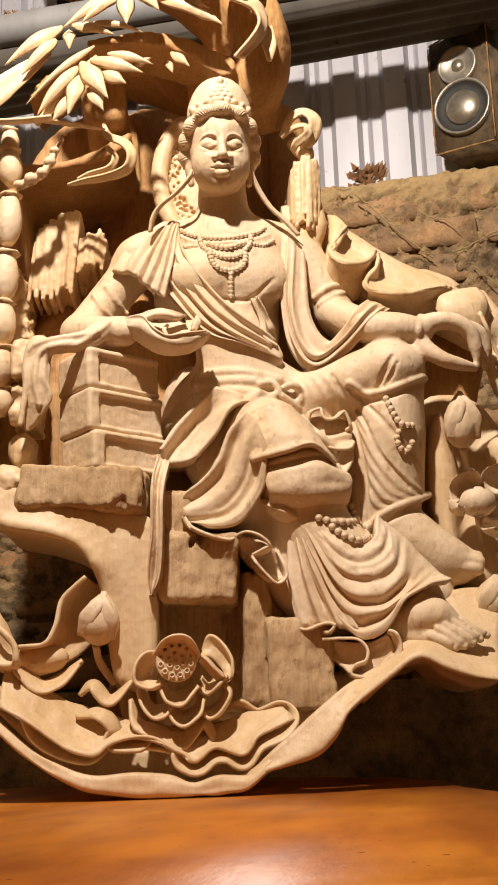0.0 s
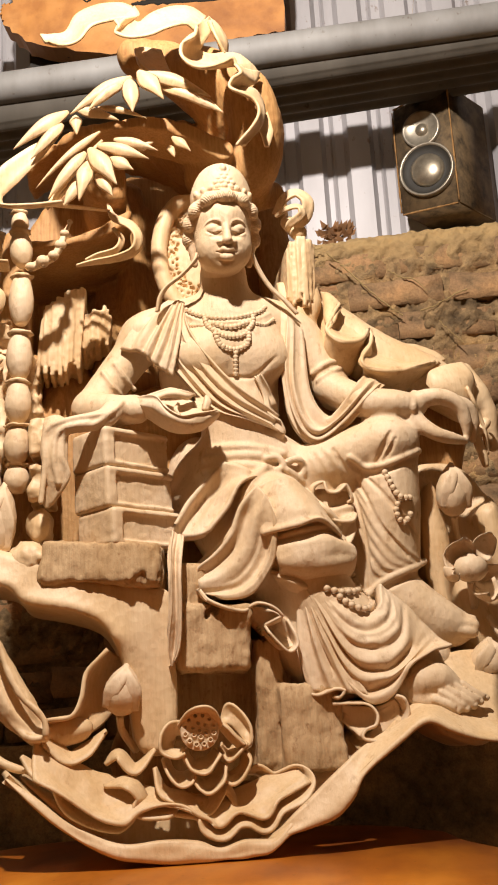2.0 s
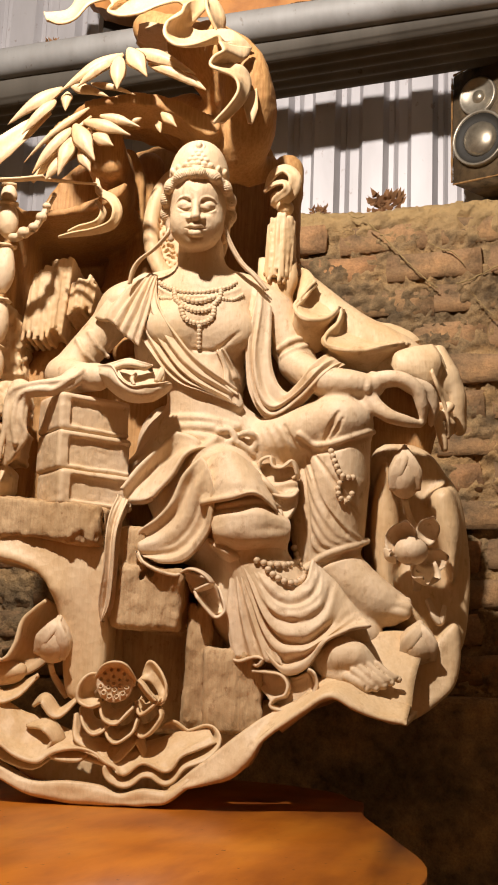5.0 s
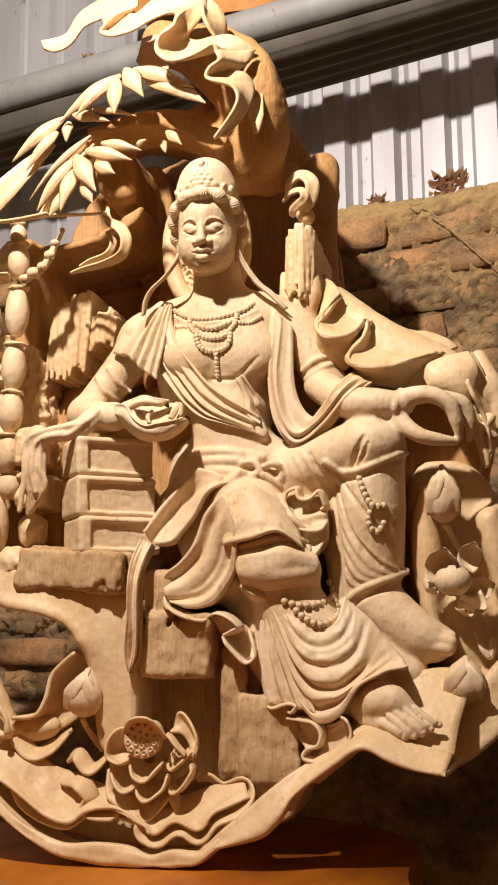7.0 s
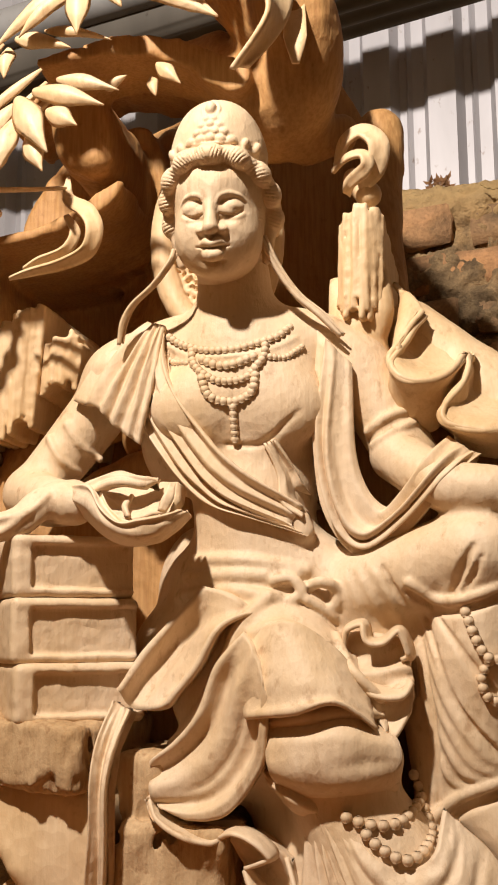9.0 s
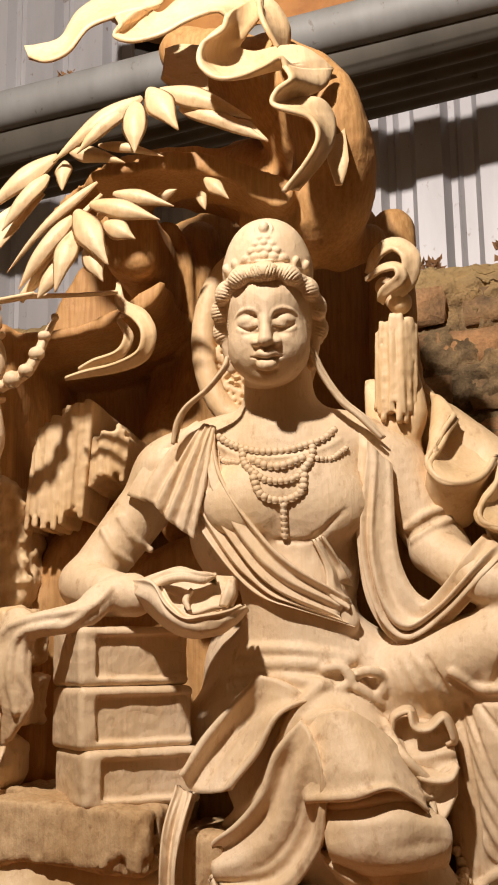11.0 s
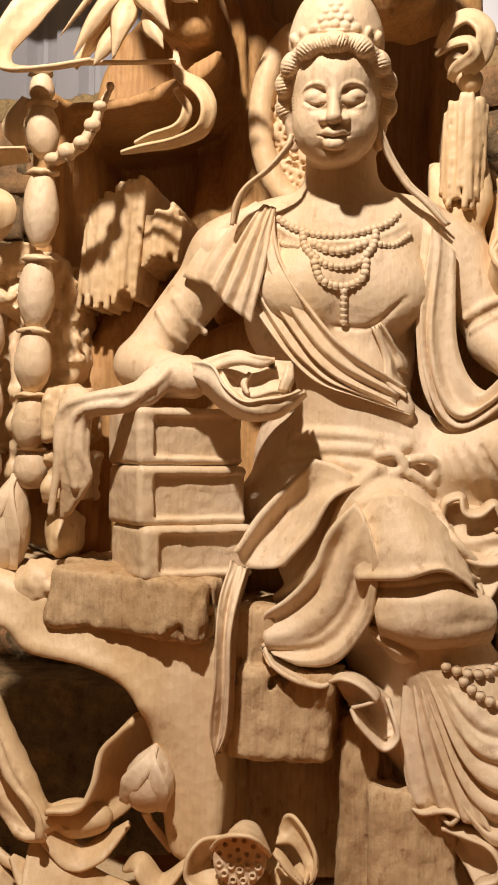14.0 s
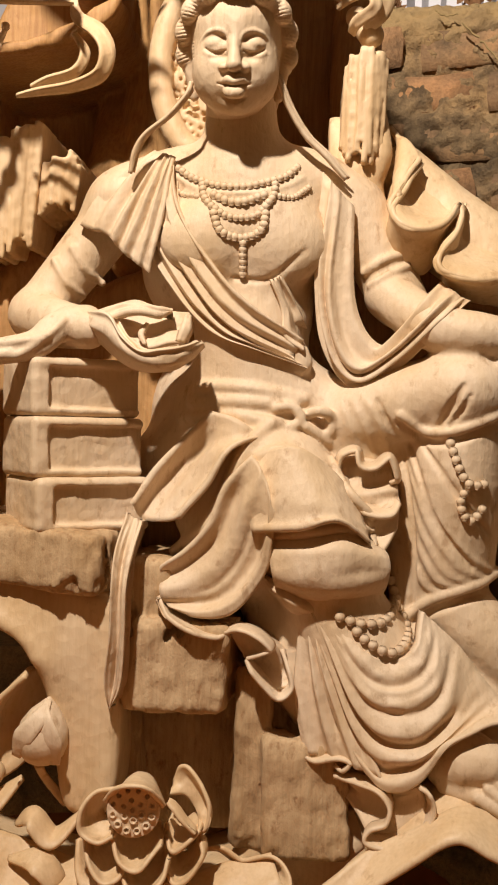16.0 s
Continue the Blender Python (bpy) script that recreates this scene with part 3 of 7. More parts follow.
# back board with a deep hollow, canopy and trunk ridges
clay = Clay((-0.64, -0.005, -0.265), (0.47, 1.38, 0.16), 0.0042)
clay.board([(-0.584, 0.616), (-0.496, 0.624), (-0.425, 0.634), (-0.388, 0.659), (-0.388, 0.929), (-0.382, 1.010), (-0.300, 1.030), (-0.266, 1.079), (-0.257, 1.133), (-0.231, 1.176), (-0.179, 1.201), (-0.127, 1.209), (-0.091, 1.275), (-0.017, 1.302), (0.075, 1.162), (0.077, 1.098), (0.078, 1.035), (0.114, 0.993), (0.130, 0.872), (0.192, 0.805), (0.286, 0.746), (0.360, 0.697), (0.377, 0.629), (0.360, 0.534), (0.389, 0.441), (0.410, 0.368), (0.409, 0.235), (0.336, 0.165), (0.233, 0.189), (0.071, 0.088), (-0.029, 0.037), (-0.188, 0.049), (-0.244, 0.119), (-0.214, 0.216), (-0.221, 0.300), (-0.285, 0.383), (-0.388, 0.420), (-0.475, 0.457), (-0.546, 0.516), (-0.611, 0.644)],
           -0.255, -0.215, 0.0, 0.012)
clay.board([(-0.156, 0.711), (0.044, 0.727), (0.210, 0.726), (0.359, 0.658), (0.346, 0.525), (0.388, 0.405), (0.401, 0.261), (0.310, 0.190), (0.080, 0.102), (-0.023, 0.049), (-0.171, 0.061), (-0.211, 0.158), (-0.191, 0.325), (-0.310, 0.405), (-0.475, 0.470), (-0.547, 0.552), (-0.514, 0.643), (-0.354, 0.621)], -0.13, 0.008, 0.03, 0.02)
# canopy curling over the head
clay.tube([(-0.052, 1.075, 0.020), (-0.012, 1.062, 0.040), (0.019, 1.083, 0.060), (0.027, 1.140, 0.085), (0.004, 1.208, 0.080), (-0.048, 1.266, 0.040)], [0.04, 0.05, 0.052, 0.045, 0.042, 0.04], 0.02)
clay.tube([(-0.092, 1.170, -0.060), (-0.046, 1.130, -0.030), (-0.018, 1.144, -0.030), (-0.010, 1.218, -0.040), (-0.039, 1.282, -0.050)], [0.05, 0.055, 0.055, 0.05, 0.045], 0.02)
clay.tube([(-0.163, 1.329, -0.020), (-0.101, 1.292, 0.000), (-0.042, 1.236, 0.020), (-0.001, 1.182, 0.030)], [0.035, 0.045, 0.05, 0.05], 0.02)
clay.tube([(-0.237, 1.100, 0.090), (-0.190, 1.110, 0.085), (-0.144, 1.114, 0.080), (-0.085, 1.101, 0.075), (-0.036, 1.072, 0.070)], [0.008, 0.011, 0.012, 0.014, 0.020], 0.010, False, 7.5)
clay.tube([(-0.352, 1.140, -0.120), (-0.300, 1.176, -0.110), (-0.237, 1.191, -0.090), (-0.171, 1.189, -0.090), (-0.102, 1.168, -0.090), (-0.035, 1.128, -0.080)], [0.010, 0.012, 0.014, 0.020, 0.024, 0.034], 0.015, False, 7.0)
clay.tube([(0.063, 1.052, 0.000), (0.023, 1.039, 0.020), (-0.029, 1.052, 0.030)], [0.02, 0.026, 0.02], 0.015)
# hood behind the leaves, over the hollow
clay.board([(-0.262, 1.096), (-0.204, 1.112), (-0.190, 1.037), (-0.207, 1.014), (-0.250, 1.030)], -0.22, 0.055, 0.012, 0.02)
clay.board([(-0.372, 0.950), (-0.368, 1.030), (-0.320, 1.110), (-0.200, 1.150), (-0.180, 1.000), (-0.260, 0.955)], -0.25, -0.13, 0.012, 0.01)
# upright ridges of the trunk behind
for p, r in (([(-0.181, 1.144, -0.200), (-0.177, 0.983, -0.170), (-0.186, 0.842, -0.140)], 0.03), ([(-0.208, 1.104, -0.210), (-0.219, 0.937, -0.190), (-0.225, 0.752, -0.060)], 0.028), ([(-0.341, 0.768, -0.100), (-0.336, 0.712, -0.050)], 0.03), ([(-0.270, 0.787, -0.130), (-0.303, 0.695, -0.030), (-0.342, 0.587, -0.010)], 0.032),
             ([(0.089, 1.141, -0.200), (0.085, 0.963, -0.160), (0.096, 0.879, -0.140)], 0.032), ([(-0.512, 0.680, -0.030), (-0.491, 0.587, 0.000), (-0.450, 0.496, 0.000)], 0.03), ([(-0.421, 0.697, -0.030), (-0.427, 0.625, -0.010), (-0.415, 0.513, 0.000)], 0.032), ([(-0.346, 0.624, -0.010), (-0.350, 0.548, 0.000), (-0.353, 0.457, 0.010)], 0.032), ([(-0.392, 0.713, -0.050), (-0.392, 0.646, -0.020)], 0.03), ([(-0.156, 1.098, -0.200), (-0.151, 0.870, -0.160), (-0.174, 0.728, -0.050)], 0.028)):
    clay.tube(p, r, 0.006)
clay.board([(-0.392, 0.62), (-0.360, 0.62), (-0.356, 0.80), (-0.362, 0.945), (-0.392, 0.945), (-0.396, 0.80)], -0.25, 0.05, 0.012, 0.008)
clay.board([(-0.388, 0.940), (-0.300, 0.944), (-0.235, 0.960), (-0.190, 0.985), (-0.185, 1.010), (-0.235, 0.980), (-0.300, 0.958), (-0.388, 0.954)], -0.25, 0.03, 0.012, 0.005)
clay.roughen(0.0022, (60, 22, 14), 5)
clay.roughen(0.0012, (110, 90, 20), 15)
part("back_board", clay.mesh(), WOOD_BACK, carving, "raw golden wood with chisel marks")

# smooth rim that carries figure and flowers
clay = Clay((-0.64, -0.008, -0.05), (0.47, 0.56, 0.285), 0.0034)
clay.board([(-0.550, 0.527), (-0.484, 0.476), (-0.412, 0.438), (-0.324, 0.408), (-0.237, 0.382), (-0.182, 0.369), (-0.146, 0.348), (-0.144, 0.254), (-0.151, 0.147), (-0.198, 0.142), (-0.212, 0.210), (-0.221, 0.263), (-0.233, 0.295), (-0.252, 0.318), (-0.291, 0.334), (-0.349, 0.346), (-0.374, 0.369), (-0.418, 0.378), (-0.467, 0.391), (-0.540, 0.439)], -0.03, 0.158, 0.012, 0.014, flare=0.024, reach=0.03, lip=(12, 19))
clay.board([(-0.366, 0.119), (-0.315, 0.091), (-0.240, 0.067), (-0.129, 0.061), (-0.038, 0.080), (0.004, 0.122), (0.091, 0.150), (0.124, 0.161), (0.189, 0.193), (0.237, 0.205), (0.304, 0.206), (0.369, 0.272), (0.381, 0.231), (0.365, 0.171), (0.294, 0.121), (0.241, 0.136), (0.208, 0.157), (0.150, 0.133), (0.096, 0.095), (0.070, 0.051), (0.013, 0.033), (-0.039, 0.008), (-0.120, 0.004), (-0.204, 0.012), (-0.259, 0.028), (-0.305, 0.060)], 0.0, 0.118, 0.012, 0.012, flare=0.015, reach=0.03, lip=(13, 25))
clay.board([(0.367, 0.492), (0.390, 0.464), (0.405, 0.363), (0.398, 0.258), (0.375, 0.223), (0.368, 0.275), (0.377, 0.364)], -0.05, 0.05, 0.02, 0.012)
clay.board([(0.250, 0.479), (0.269, 0.524), (0.283, 0.483), (0.291, 0.413), (0.285, 0.343), (0.292, 0.285), (0.258, 0.334), (0.246, 0.414)], -0.05, 0.088, 0.02, 0.022)
clay.board([(0.339, 0.467), (0.371, 0.481), (0.387, 0.411), (0.374, 0.333), (0.355, 0.392)], -0.05, 0.085, 0.02, 0.022)
clay.ell((0.317, 0.294, 0.030), (0.05, 0.10, 0.045), 0.02, 10)
clay.tube([(-0.231, 0.368, 0.070), (-0.186, 0.349, 0.080), (-0.175, 0.277, 0.060)], [0.03, 0.03, 0.02], 0.02)
clay.board([(0.246, 0.537), (0.329, 0.555), (0.377, 0.485), (0.386, 0.373), (0.369, 0.264), (0.297, 0.245), (0.249, 0.315)], -0.05, 0.035, 0.02, 0.015)
clay.roughen(0.0016, (22, 12, 7), 21)
part("rim", clay.mesh(), WOOD_EDGE, carving, "smooth pale wavy rim")
part("rim_plate", cloth([[(0.096, 0.141, 0.120), (0.142, 0.177, 0.130), (0.190, 0.213, 0.130), (0.250, 0.251, 0.118), (0.336, 0.257, 0.108)],
                         [(0.102, 0.128, 0.158), (0.139, 0.158, 0.166), (0.177, 0.186, 0.168), (0.230, 0.199, 0.166), (0.311, 0.197, 0.160)],
                         [(0.106, 0.122, 0.195), (0.151, 0.156, 0.196), (0.188, 0.176, 0.197), (0.224, 0.169, 0.197), (0.300, 0.148, 0.196)]], [], 0.02, 8, 24, grain=0.0012, seed=2, back=0.02), WOOD_EDGE, carving)
part("rim_edge", cloth([[(-0.373, 0.120, 0.200), (-0.336, 0.095, 0.218), (-0.293, 0.060, 0.226), (-0.259, 0.042, 0.228), (-0.221, 0.029, 0.229), (-0.174, 0.030, 0.229), (-0.130, 0.027, 0.229), (-0.099, 0.017, 0.230), (-0.068, 0.024, 0.229), (-0.034, 0.024, 0.229), (-0.009, 0.041, 0.226), (0.017, 0.059, 0.214)],
                        [(-0.375, 0.118, 0.204), (-0.339, 0.083, 0.222), (-0.300, 0.051, 0.228), (-0.265, 0.027, 0.229), (-0.225, 0.009, 0.229), (-0.174, 0.004, 0.229), (-0.130, 0.000, 0.229), (-0.089, 0.002, 0.229), (-0.062, 0.004, 0.229), (-0.035, 0.007, 0.229), (-0.008, 0.027, 0.227), (0.017, 0.040, 0.216)],
                        [(-0.383, 0.124, 0.160), (-0.348, 0.090, 0.160), (-0.308, 0.056, 0.160), (-0.273, 0.032, 0.160), (-0.231, 0.013, 0.160), (-0.178, 0.008, 0.160), (-0.132, 0.005, 0.160), (-0.089, 0.006, 0.160), (-0.060, 0.007, 0.160), (-0.033, 0.011, 0.160), (-0.006, 0.032, 0.160), (0.019, 0.046, 0.160)]],
                       [(0.12, 0.002, 0.1)], 0.008, 6, 24, grain=0.0010), WOOD_EDGE, carving)
part("rim_edge", cloth([[(-0.044, 0.025, 0.201), (-0.021, 0.035, 0.222), (0.009, 0.059, 0.224), (0.042, 0.087, 0.222), (0.075, 0.113, 0.218), (0.113, 0.139, 0.201), (0.150, 0.159, 0.201), (0.188, 0.180, 0.201), (0.223, 0.174, 0.201), (0.259, 0.160, 0.201), (0.299, 0.152, 0.201)],
                        [(-0.044, 0.008, 0.216), (-0.013, 0.026, 0.226), (0.021, 0.036, 0.230), (0.051, 0.046, 0.231), (0.074, 0.067, 0.232), (0.095, 0.098, 0.233), (0.145, 0.136, 0.234), (0.183, 0.158, 0.235), (0.216, 0.145, 0.236), (0.252, 0.132, 0.236), (0.290, 0.126, 0.235)],
                        [(-0.042, 0.010, 0.160), (-0.011, 0.030, 0.160), (0.025, 0.044, 0.160), (0.054, 0.056, 0.160), (0.077, 0.076, 0.160), (0.098, 0.105, 0.160), (0.150, 0.144, 0.160), (0.196, 0.166, 0.160), (0.233, 0.153, 0.160), (0.271, 0.139, 0.160), (0.311, 0.133, 0.160)]],
                       [(0.4, 0.002, 0.2)], 0.008, 6, 24, grain=0.0010, seed=4), WOOD_EDGE, carving)

# stepped rock seat
clay = Clay((-0.40, 0.03, -0.02), (0.24, 0.62, 0.235), 0.0032)
chips = random.Random(5)
def rock(p, q, w, rot=0.0, rnd=0.008):
    clay.box(((p[0] + q[0]) / 2, (p[1] + q[1]) / 2, w / 2), (abs(q[0] - p[0]) / 2, abs(q[1] - p[1]) / 2, w / 2), 0.005, rot, rnd, 7 * math.sin(p[0] * 90))
    for _ in range(9):
        side = chips.random()
        u = p[0] + (q[0] - p[0]) * (chips.random() if side < 0.7 else round(chips.random()))
        v = (p[1] if side < 0.4 else q[1]) if side < 0.7 else p[1] + (q[1] - p[1]) * chips.random()
        r = chips.uniform(0.005, 0.012)
        clay.ell((u, v, w + r * 0.35), (r * chips.uniform(0.9, 2.2), r * chips.uniform(0.6, 1.2), r * 0.6), 0.006, chips.uniform(-40, 40), True)
rock((-0.323, 0.431, 0.170), (-0.154, 0.369, 0.170), 0.178, -4, 0.008)
rock((-0.260, 0.405, 0.150), (-0.167, 0.355, 0.150), 0.15, 6, 0.008)
rock((-0.370, 0.433, 0.120), (-0.310, 0.387, 0.120), 0.13, 5, 0.008)
rock((-0.137, 0.337, 0.150), (-0.034, 0.245, 0.150), 0.155, -3, 0.008)
rock((-0.140, 0.398, 0.130), (-0.094, 0.324, 0.130), 0.14, 2, 0.008)
rock((-0.032, 0.288, 0.120), (0.006, 0.099, 0.120), 0.125, -1, 0.008)
rock((0.002, 0.222, 0.140), (0.091, 0.098, 0.140), 0.15, 1, 0.008)
rock((-0.181, 0.393, 0.060), (-0.130, 0.148, 0.060), 0.075, 0, 0.008)
rock((-0.150, 0.279, 0.030), (0.008, 0.089, 0.030), 0.045)
rock((-0.019, 0.344, 0.090), (0.047, 0.206, 0.090), 0.10, 3, 0.008)
clay.roughen(0.0040, (16, 12, 7), 3)
clay.roughen(0.0016, (70, 40, 26), 33)
clay.roughen(0.0017, (120, 30, 50), 4)
part("rock_seat", clay.mesh(), WOOD_ROCK, carving, "rough-hewn grey-brown stepped rock")


# seated figure
clay = Clay((-0.34, 0.10, -0.02), (0.42, 0.90, 0.235), 0.0022)
# torso, neck and shoulders
clay.ell((-0.032, 0.752, 0.070), (0.086, 0.078, 0.058), 0.02)
clay.ell((-0.026, 0.663, 0.055), (0.066, 0.09, 0.055), 0.03)
clay.tube([(-0.169, 0.774, 0.050), (-0.111, 0.795, 0.065), (-0.032, 0.798, 0.070), (0.044, 0.792, 0.060), (0.084, 0.760, 0.050)], [0.034, 0.036, 0.04, 0.036, 0.032], 0.02)
clay.tube([(-0.041, 0.866, 0.085), (-0.039, 0.804, 0.075)], [0.037, 0.042], 0.02)
clay.ell((-0.079, 0.726, 0.108), (0.042, 0.036, 0.024), 0.02)
clay.ell((0.012, 0.723, 0.100), (0.042, 0.036, 0.024), 0.02)
clay.ell((-0.103, 0.712, 0.050), (0.045, 0.065, 0.04), 0.02)
clay.ell((-0.169, 0.776, 0.062), (0.042, 0.032, 0.04), 0.015, 40)
clay.ell((-0.090, 0.545, 0.005), (0.05, 0.075, 0.045), 0.02)
clay.ell((-0.120, 0.492, 0.020), (0.04, 0.04, 0.05), 0.02)
clay.ell((-0.028, 0.618, 0.085), (0.046, 0.05, 0.03), 0.03)
# right arm on the books
clay.tube([(-0.172, 0.767, 0.055), (-0.214, 0.710, 0.060), (-0.255, 0.652, 0.075)], [0.032, 0.03, 0.027], 0.015)
clay.tube([(-0.257, 0.647, 0.085), (-0.222, 0.636, 0.116), (-0.188, 0.630, 0.138)], [0.027, 0.025, 0.021], 0.012)
# left arm over the raised knee
clay.tube([(0.081, 0.771, 0.055), (0.108, 0.716, 0.060), (0.131, 0.672, 0.065)], [0.033, 0.032, 0.03], 0.015)
clay.tube([(0.119, 0.675, 0.080), (0.163, 0.641, 0.115), (0.206, 0.633, 0.128), (0.243, 0.631, 0.122)], [0.026, 0.025, 0.0225, 0.018], 0.006)
clay.tube([(0.241, 0.650, 0.125), (0.233, 0.625, 0.142), (0.240, 0.610, 0.125)], 0.0055, 0.003)
clay.tube([(0.230, 0.628, 0.120), (0.254, 0.640, 0.128), (0.285, 0.641, 0.132), (0.309, 0.627, 0.130), (0.319, 0.603, 0.124), (0.322, 0.579, 0.116)], [0.016, 0.0145, 0.0125, 0.0115, 0.010, 0.005], 0.004)
clay.tube([(0.231, 0.619, 0.120), (0.247, 0.598, 0.130), (0.268, 0.582, 0.134), (0.293, 0.576, 0.128), (0.316, 0.574, 0.118)], [0.016, 0.0125, 0.0110, 0.0095, 0.006], 0.004)
clay.tube([(0.292, 0.641, 0.120), (0.327, 0.631, 0.112), (0.338, 0.606, 0.104), (0.336, 0.580, 0.098)], [0.011, 0.011, 0.010, 0.005], 0.003)
# hips, thighs, shins
clay.ell((-0.014, 0.564, 0.055), (0.095, 0.05, 0.06), 0.03)
clay.tube([(-0.046, 0.536, 0.060), (0.011, 0.479, 0.100), (0.054, 0.427, 0.125)], [0.05, 0.058, 0.052], 0.025)
clay.ell((0.062, 0.400, 0.132), (0.060, 0.038, 0.050), 0.01, -8)
clay.tube([(-0.093, 0.505, 0.050), (-0.048, 0.436, 0.085), (-0.016, 0.401, 0.090)], [0.04, 0.05, 0.04], 0.025)
clay.ell((-0.038, 0.385, 0.090), (0.055, 0.035, 0.04), 0.02, 15)
clay.tube([(0.054, 0.376, 0.110), (0.095, 0.311, 0.118), (0.135, 0.257, 0.124), (0.162, 0.229, 0.130)], [0.046, 0.054, 0.054, 0.044], 0.02)
clay.tube([(0.004, 0.348, 0.070), (0.038, 0.281, 0.085), (0.086, 0.217, 0.100)], [0.035, 0.042, 0.035], 0.02)
clay.tube([(0.141, 0.305, 0.085), (0.192, 0.271, 0.095), (0.236, 0.247, 0.100)], [0.04, 0.038, 0.03], 0.02)
clay.tube([(0.036, 0.534, 0.060), (0.105, 0.552, 0.085), (0.154, 0.568, 0.100)], [0.038, 0.040, 0.040], 0.014)
clay.ell((0.194, 0.575, 0.108), (0.050, 0.043, 0.052), 0.012, -10)
clay.tube([(0.199, 0.572, 0.100), (0.192, 0.485, 0.095), (0.190, 0.400, 0.085)], [0.044, 0.050, 0.046], 0.012)
clay.tube([(0.139, 0.521, 0.070), (0.145, 0.437, 0.075), (0.155, 0.366, 0.080)], [0.024, 0.028, 0.028], 0.015)
# feet
clay.tube([(0.193, 0.355, 0.085), (0.218, 0.329, 0.092), (0.257, 0.302, 0.100), (0.283, 0.292, 0.098)], [0.038, 0.037, 0.031, 0.024], 0.010)
clay.ell((0.242, 0.295, 0.100), (0.050, 0.020, 0.022), 0.010, -32)
for p, q, r in (((0.277, 0.286, 0.118), (0.295, 0.283, 0.118), 0.0105), ((0.281, 0.297, 0.118), (0.299, 0.292, 0.118), 0.009), ((0.282, 0.305, 0.112), (0.299, 0.300, 0.112), 0.008)):
    clay.tube([p, q], [r * 0.85, r], 0.002)
clay.tube([(0.180, 0.205, 0.164), (0.201, 0.213, 0.172), (0.221, 0.215, 0.180), (0.243, 0.203, 0.182)], [0.019, 0.026, 0.022, 0.012], 0.008)
clay.tube([(0.182, 0.190, 0.172), (0.208, 0.185, 0.184), (0.225, 0.181, 0.190)], [0.010, 0.012, 0.010], 0.006)
clay.ell((0.203, 0.230, 0.168), (0.020, 0.014, 0.016), 0.006)
for p, r in (([(0.209, 0.187, 0.194), (0.226, 0.179, 0.200), (0.237, 0.173, 0.201)], 0.0078), ([(0.218, 0.196, 0.196), (0.237, 0.182, 0.203), (0.249, 0.173, 0.202)], 0.0062), ([(0.227, 0.201, 0.196), (0.247, 0.186, 0.203), (0.260, 0.176, 0.201)], 0.0060), ([(0.239, 0.205, 0.194), (0.258, 0.189, 0.200), (0.271, 0.181, 0.198)], 0.0056), ([(0.251, 0.207, 0.190), (0.268, 0.193, 0.195), (0.282, 0.186, 0.192)], 0.0052)):
    q, d = np.array(p[2]), np.array(p[2]) - np.array(p[1])
    d = d / np.linalg.norm(d)
    s = np.array((-d[1], d[0], 0))
    clay.tube(p, [r * 0.9, r * 0.92, r], 0.0010)
    clay.fold([tuple(q - s * r * 0.6 + (0, 0, r)), tuple(q - d * 0.003 + (0, 0, r)), tuple(q + s * r * 0.6 + (0, 0, r))], [0.0008, 0.0008, 0.0008], 0.0008, 0.0003, True)
# cloth: sleeve cap, sash over shoulder and chest
clay.tube([(0.026, 0.612, 0.100), (0.029, 0.599, 0.100), (-0.000, 0.600, 0.100)], [0.011, 0.01, 0.007], 0.006)
# cloth: fall from the other shoulder and under the arm
clay.fold([(0.093, 0.699, 0.100), (0.116, 0.713, 0.100), (0.133, 0.718, 0.100)], 0.005, 0.003, 0.001)
clay.fold([(0.098, 0.684, 0.100), (0.120, 0.697, 0.100), (0.138, 0.706, 0.100)], 0.004, 0.003, 0.001)
clay.fold([(-0.236, 0.706, 0.100), (-0.222, 0.683, 0.100), (-0.208, 0.670, 0.100)], 0.004, 0.003, 0.001)
clay.fold([(-0.217, 0.719, 0.100), (-0.202, 0.696, 0.100), (-0.188, 0.685, 0.100)], 0.004, 0.003, 0.001)
# sleeve hanging over the books
clay.tube([(-0.189, 0.642, 0.135), (-0.218, 0.629, 0.150), (-0.238, 0.611, 0.160), (-0.282, 0.602, 0.165), (-0.307, 0.597, 0.160)], [0.012, 0.016, 0.015, 0.013, 0.013], 0.005, False, 0.7)
clay.tube([(-0.305, 0.602, 0.155), (-0.308, 0.563, 0.160), (-0.305, 0.526, 0.158), (-0.319, 0.489, 0.150)], [0.019, 0.020, 0.016, 0.006], 0.004, False, 0.5)
for p in ([(-0.209, 0.636, 0.150), (-0.230, 0.618, 0.160), (-0.290, 0.607, 0.165), (-0.319, 0.592, 0.160), (-0.321, 0.542, 0.160), (-0.327, 0.490, 0.155)], [(-0.222, 0.621, 0.150), (-0.250, 0.601, 0.160), (-0.289, 0.594, 0.165), (-0.297, 0.557, 0.165), (-0.289, 0.527, 0.160), (-0.312, 0.492, 0.155)], [(-0.258, 0.603, 0.160), (-0.300, 0.591, 0.165), (-0.308, 0.549, 0.165), (-0.302, 0.517, 0.160)]):
    clay.fold(p, 0.0042, 0.002, 0.0)
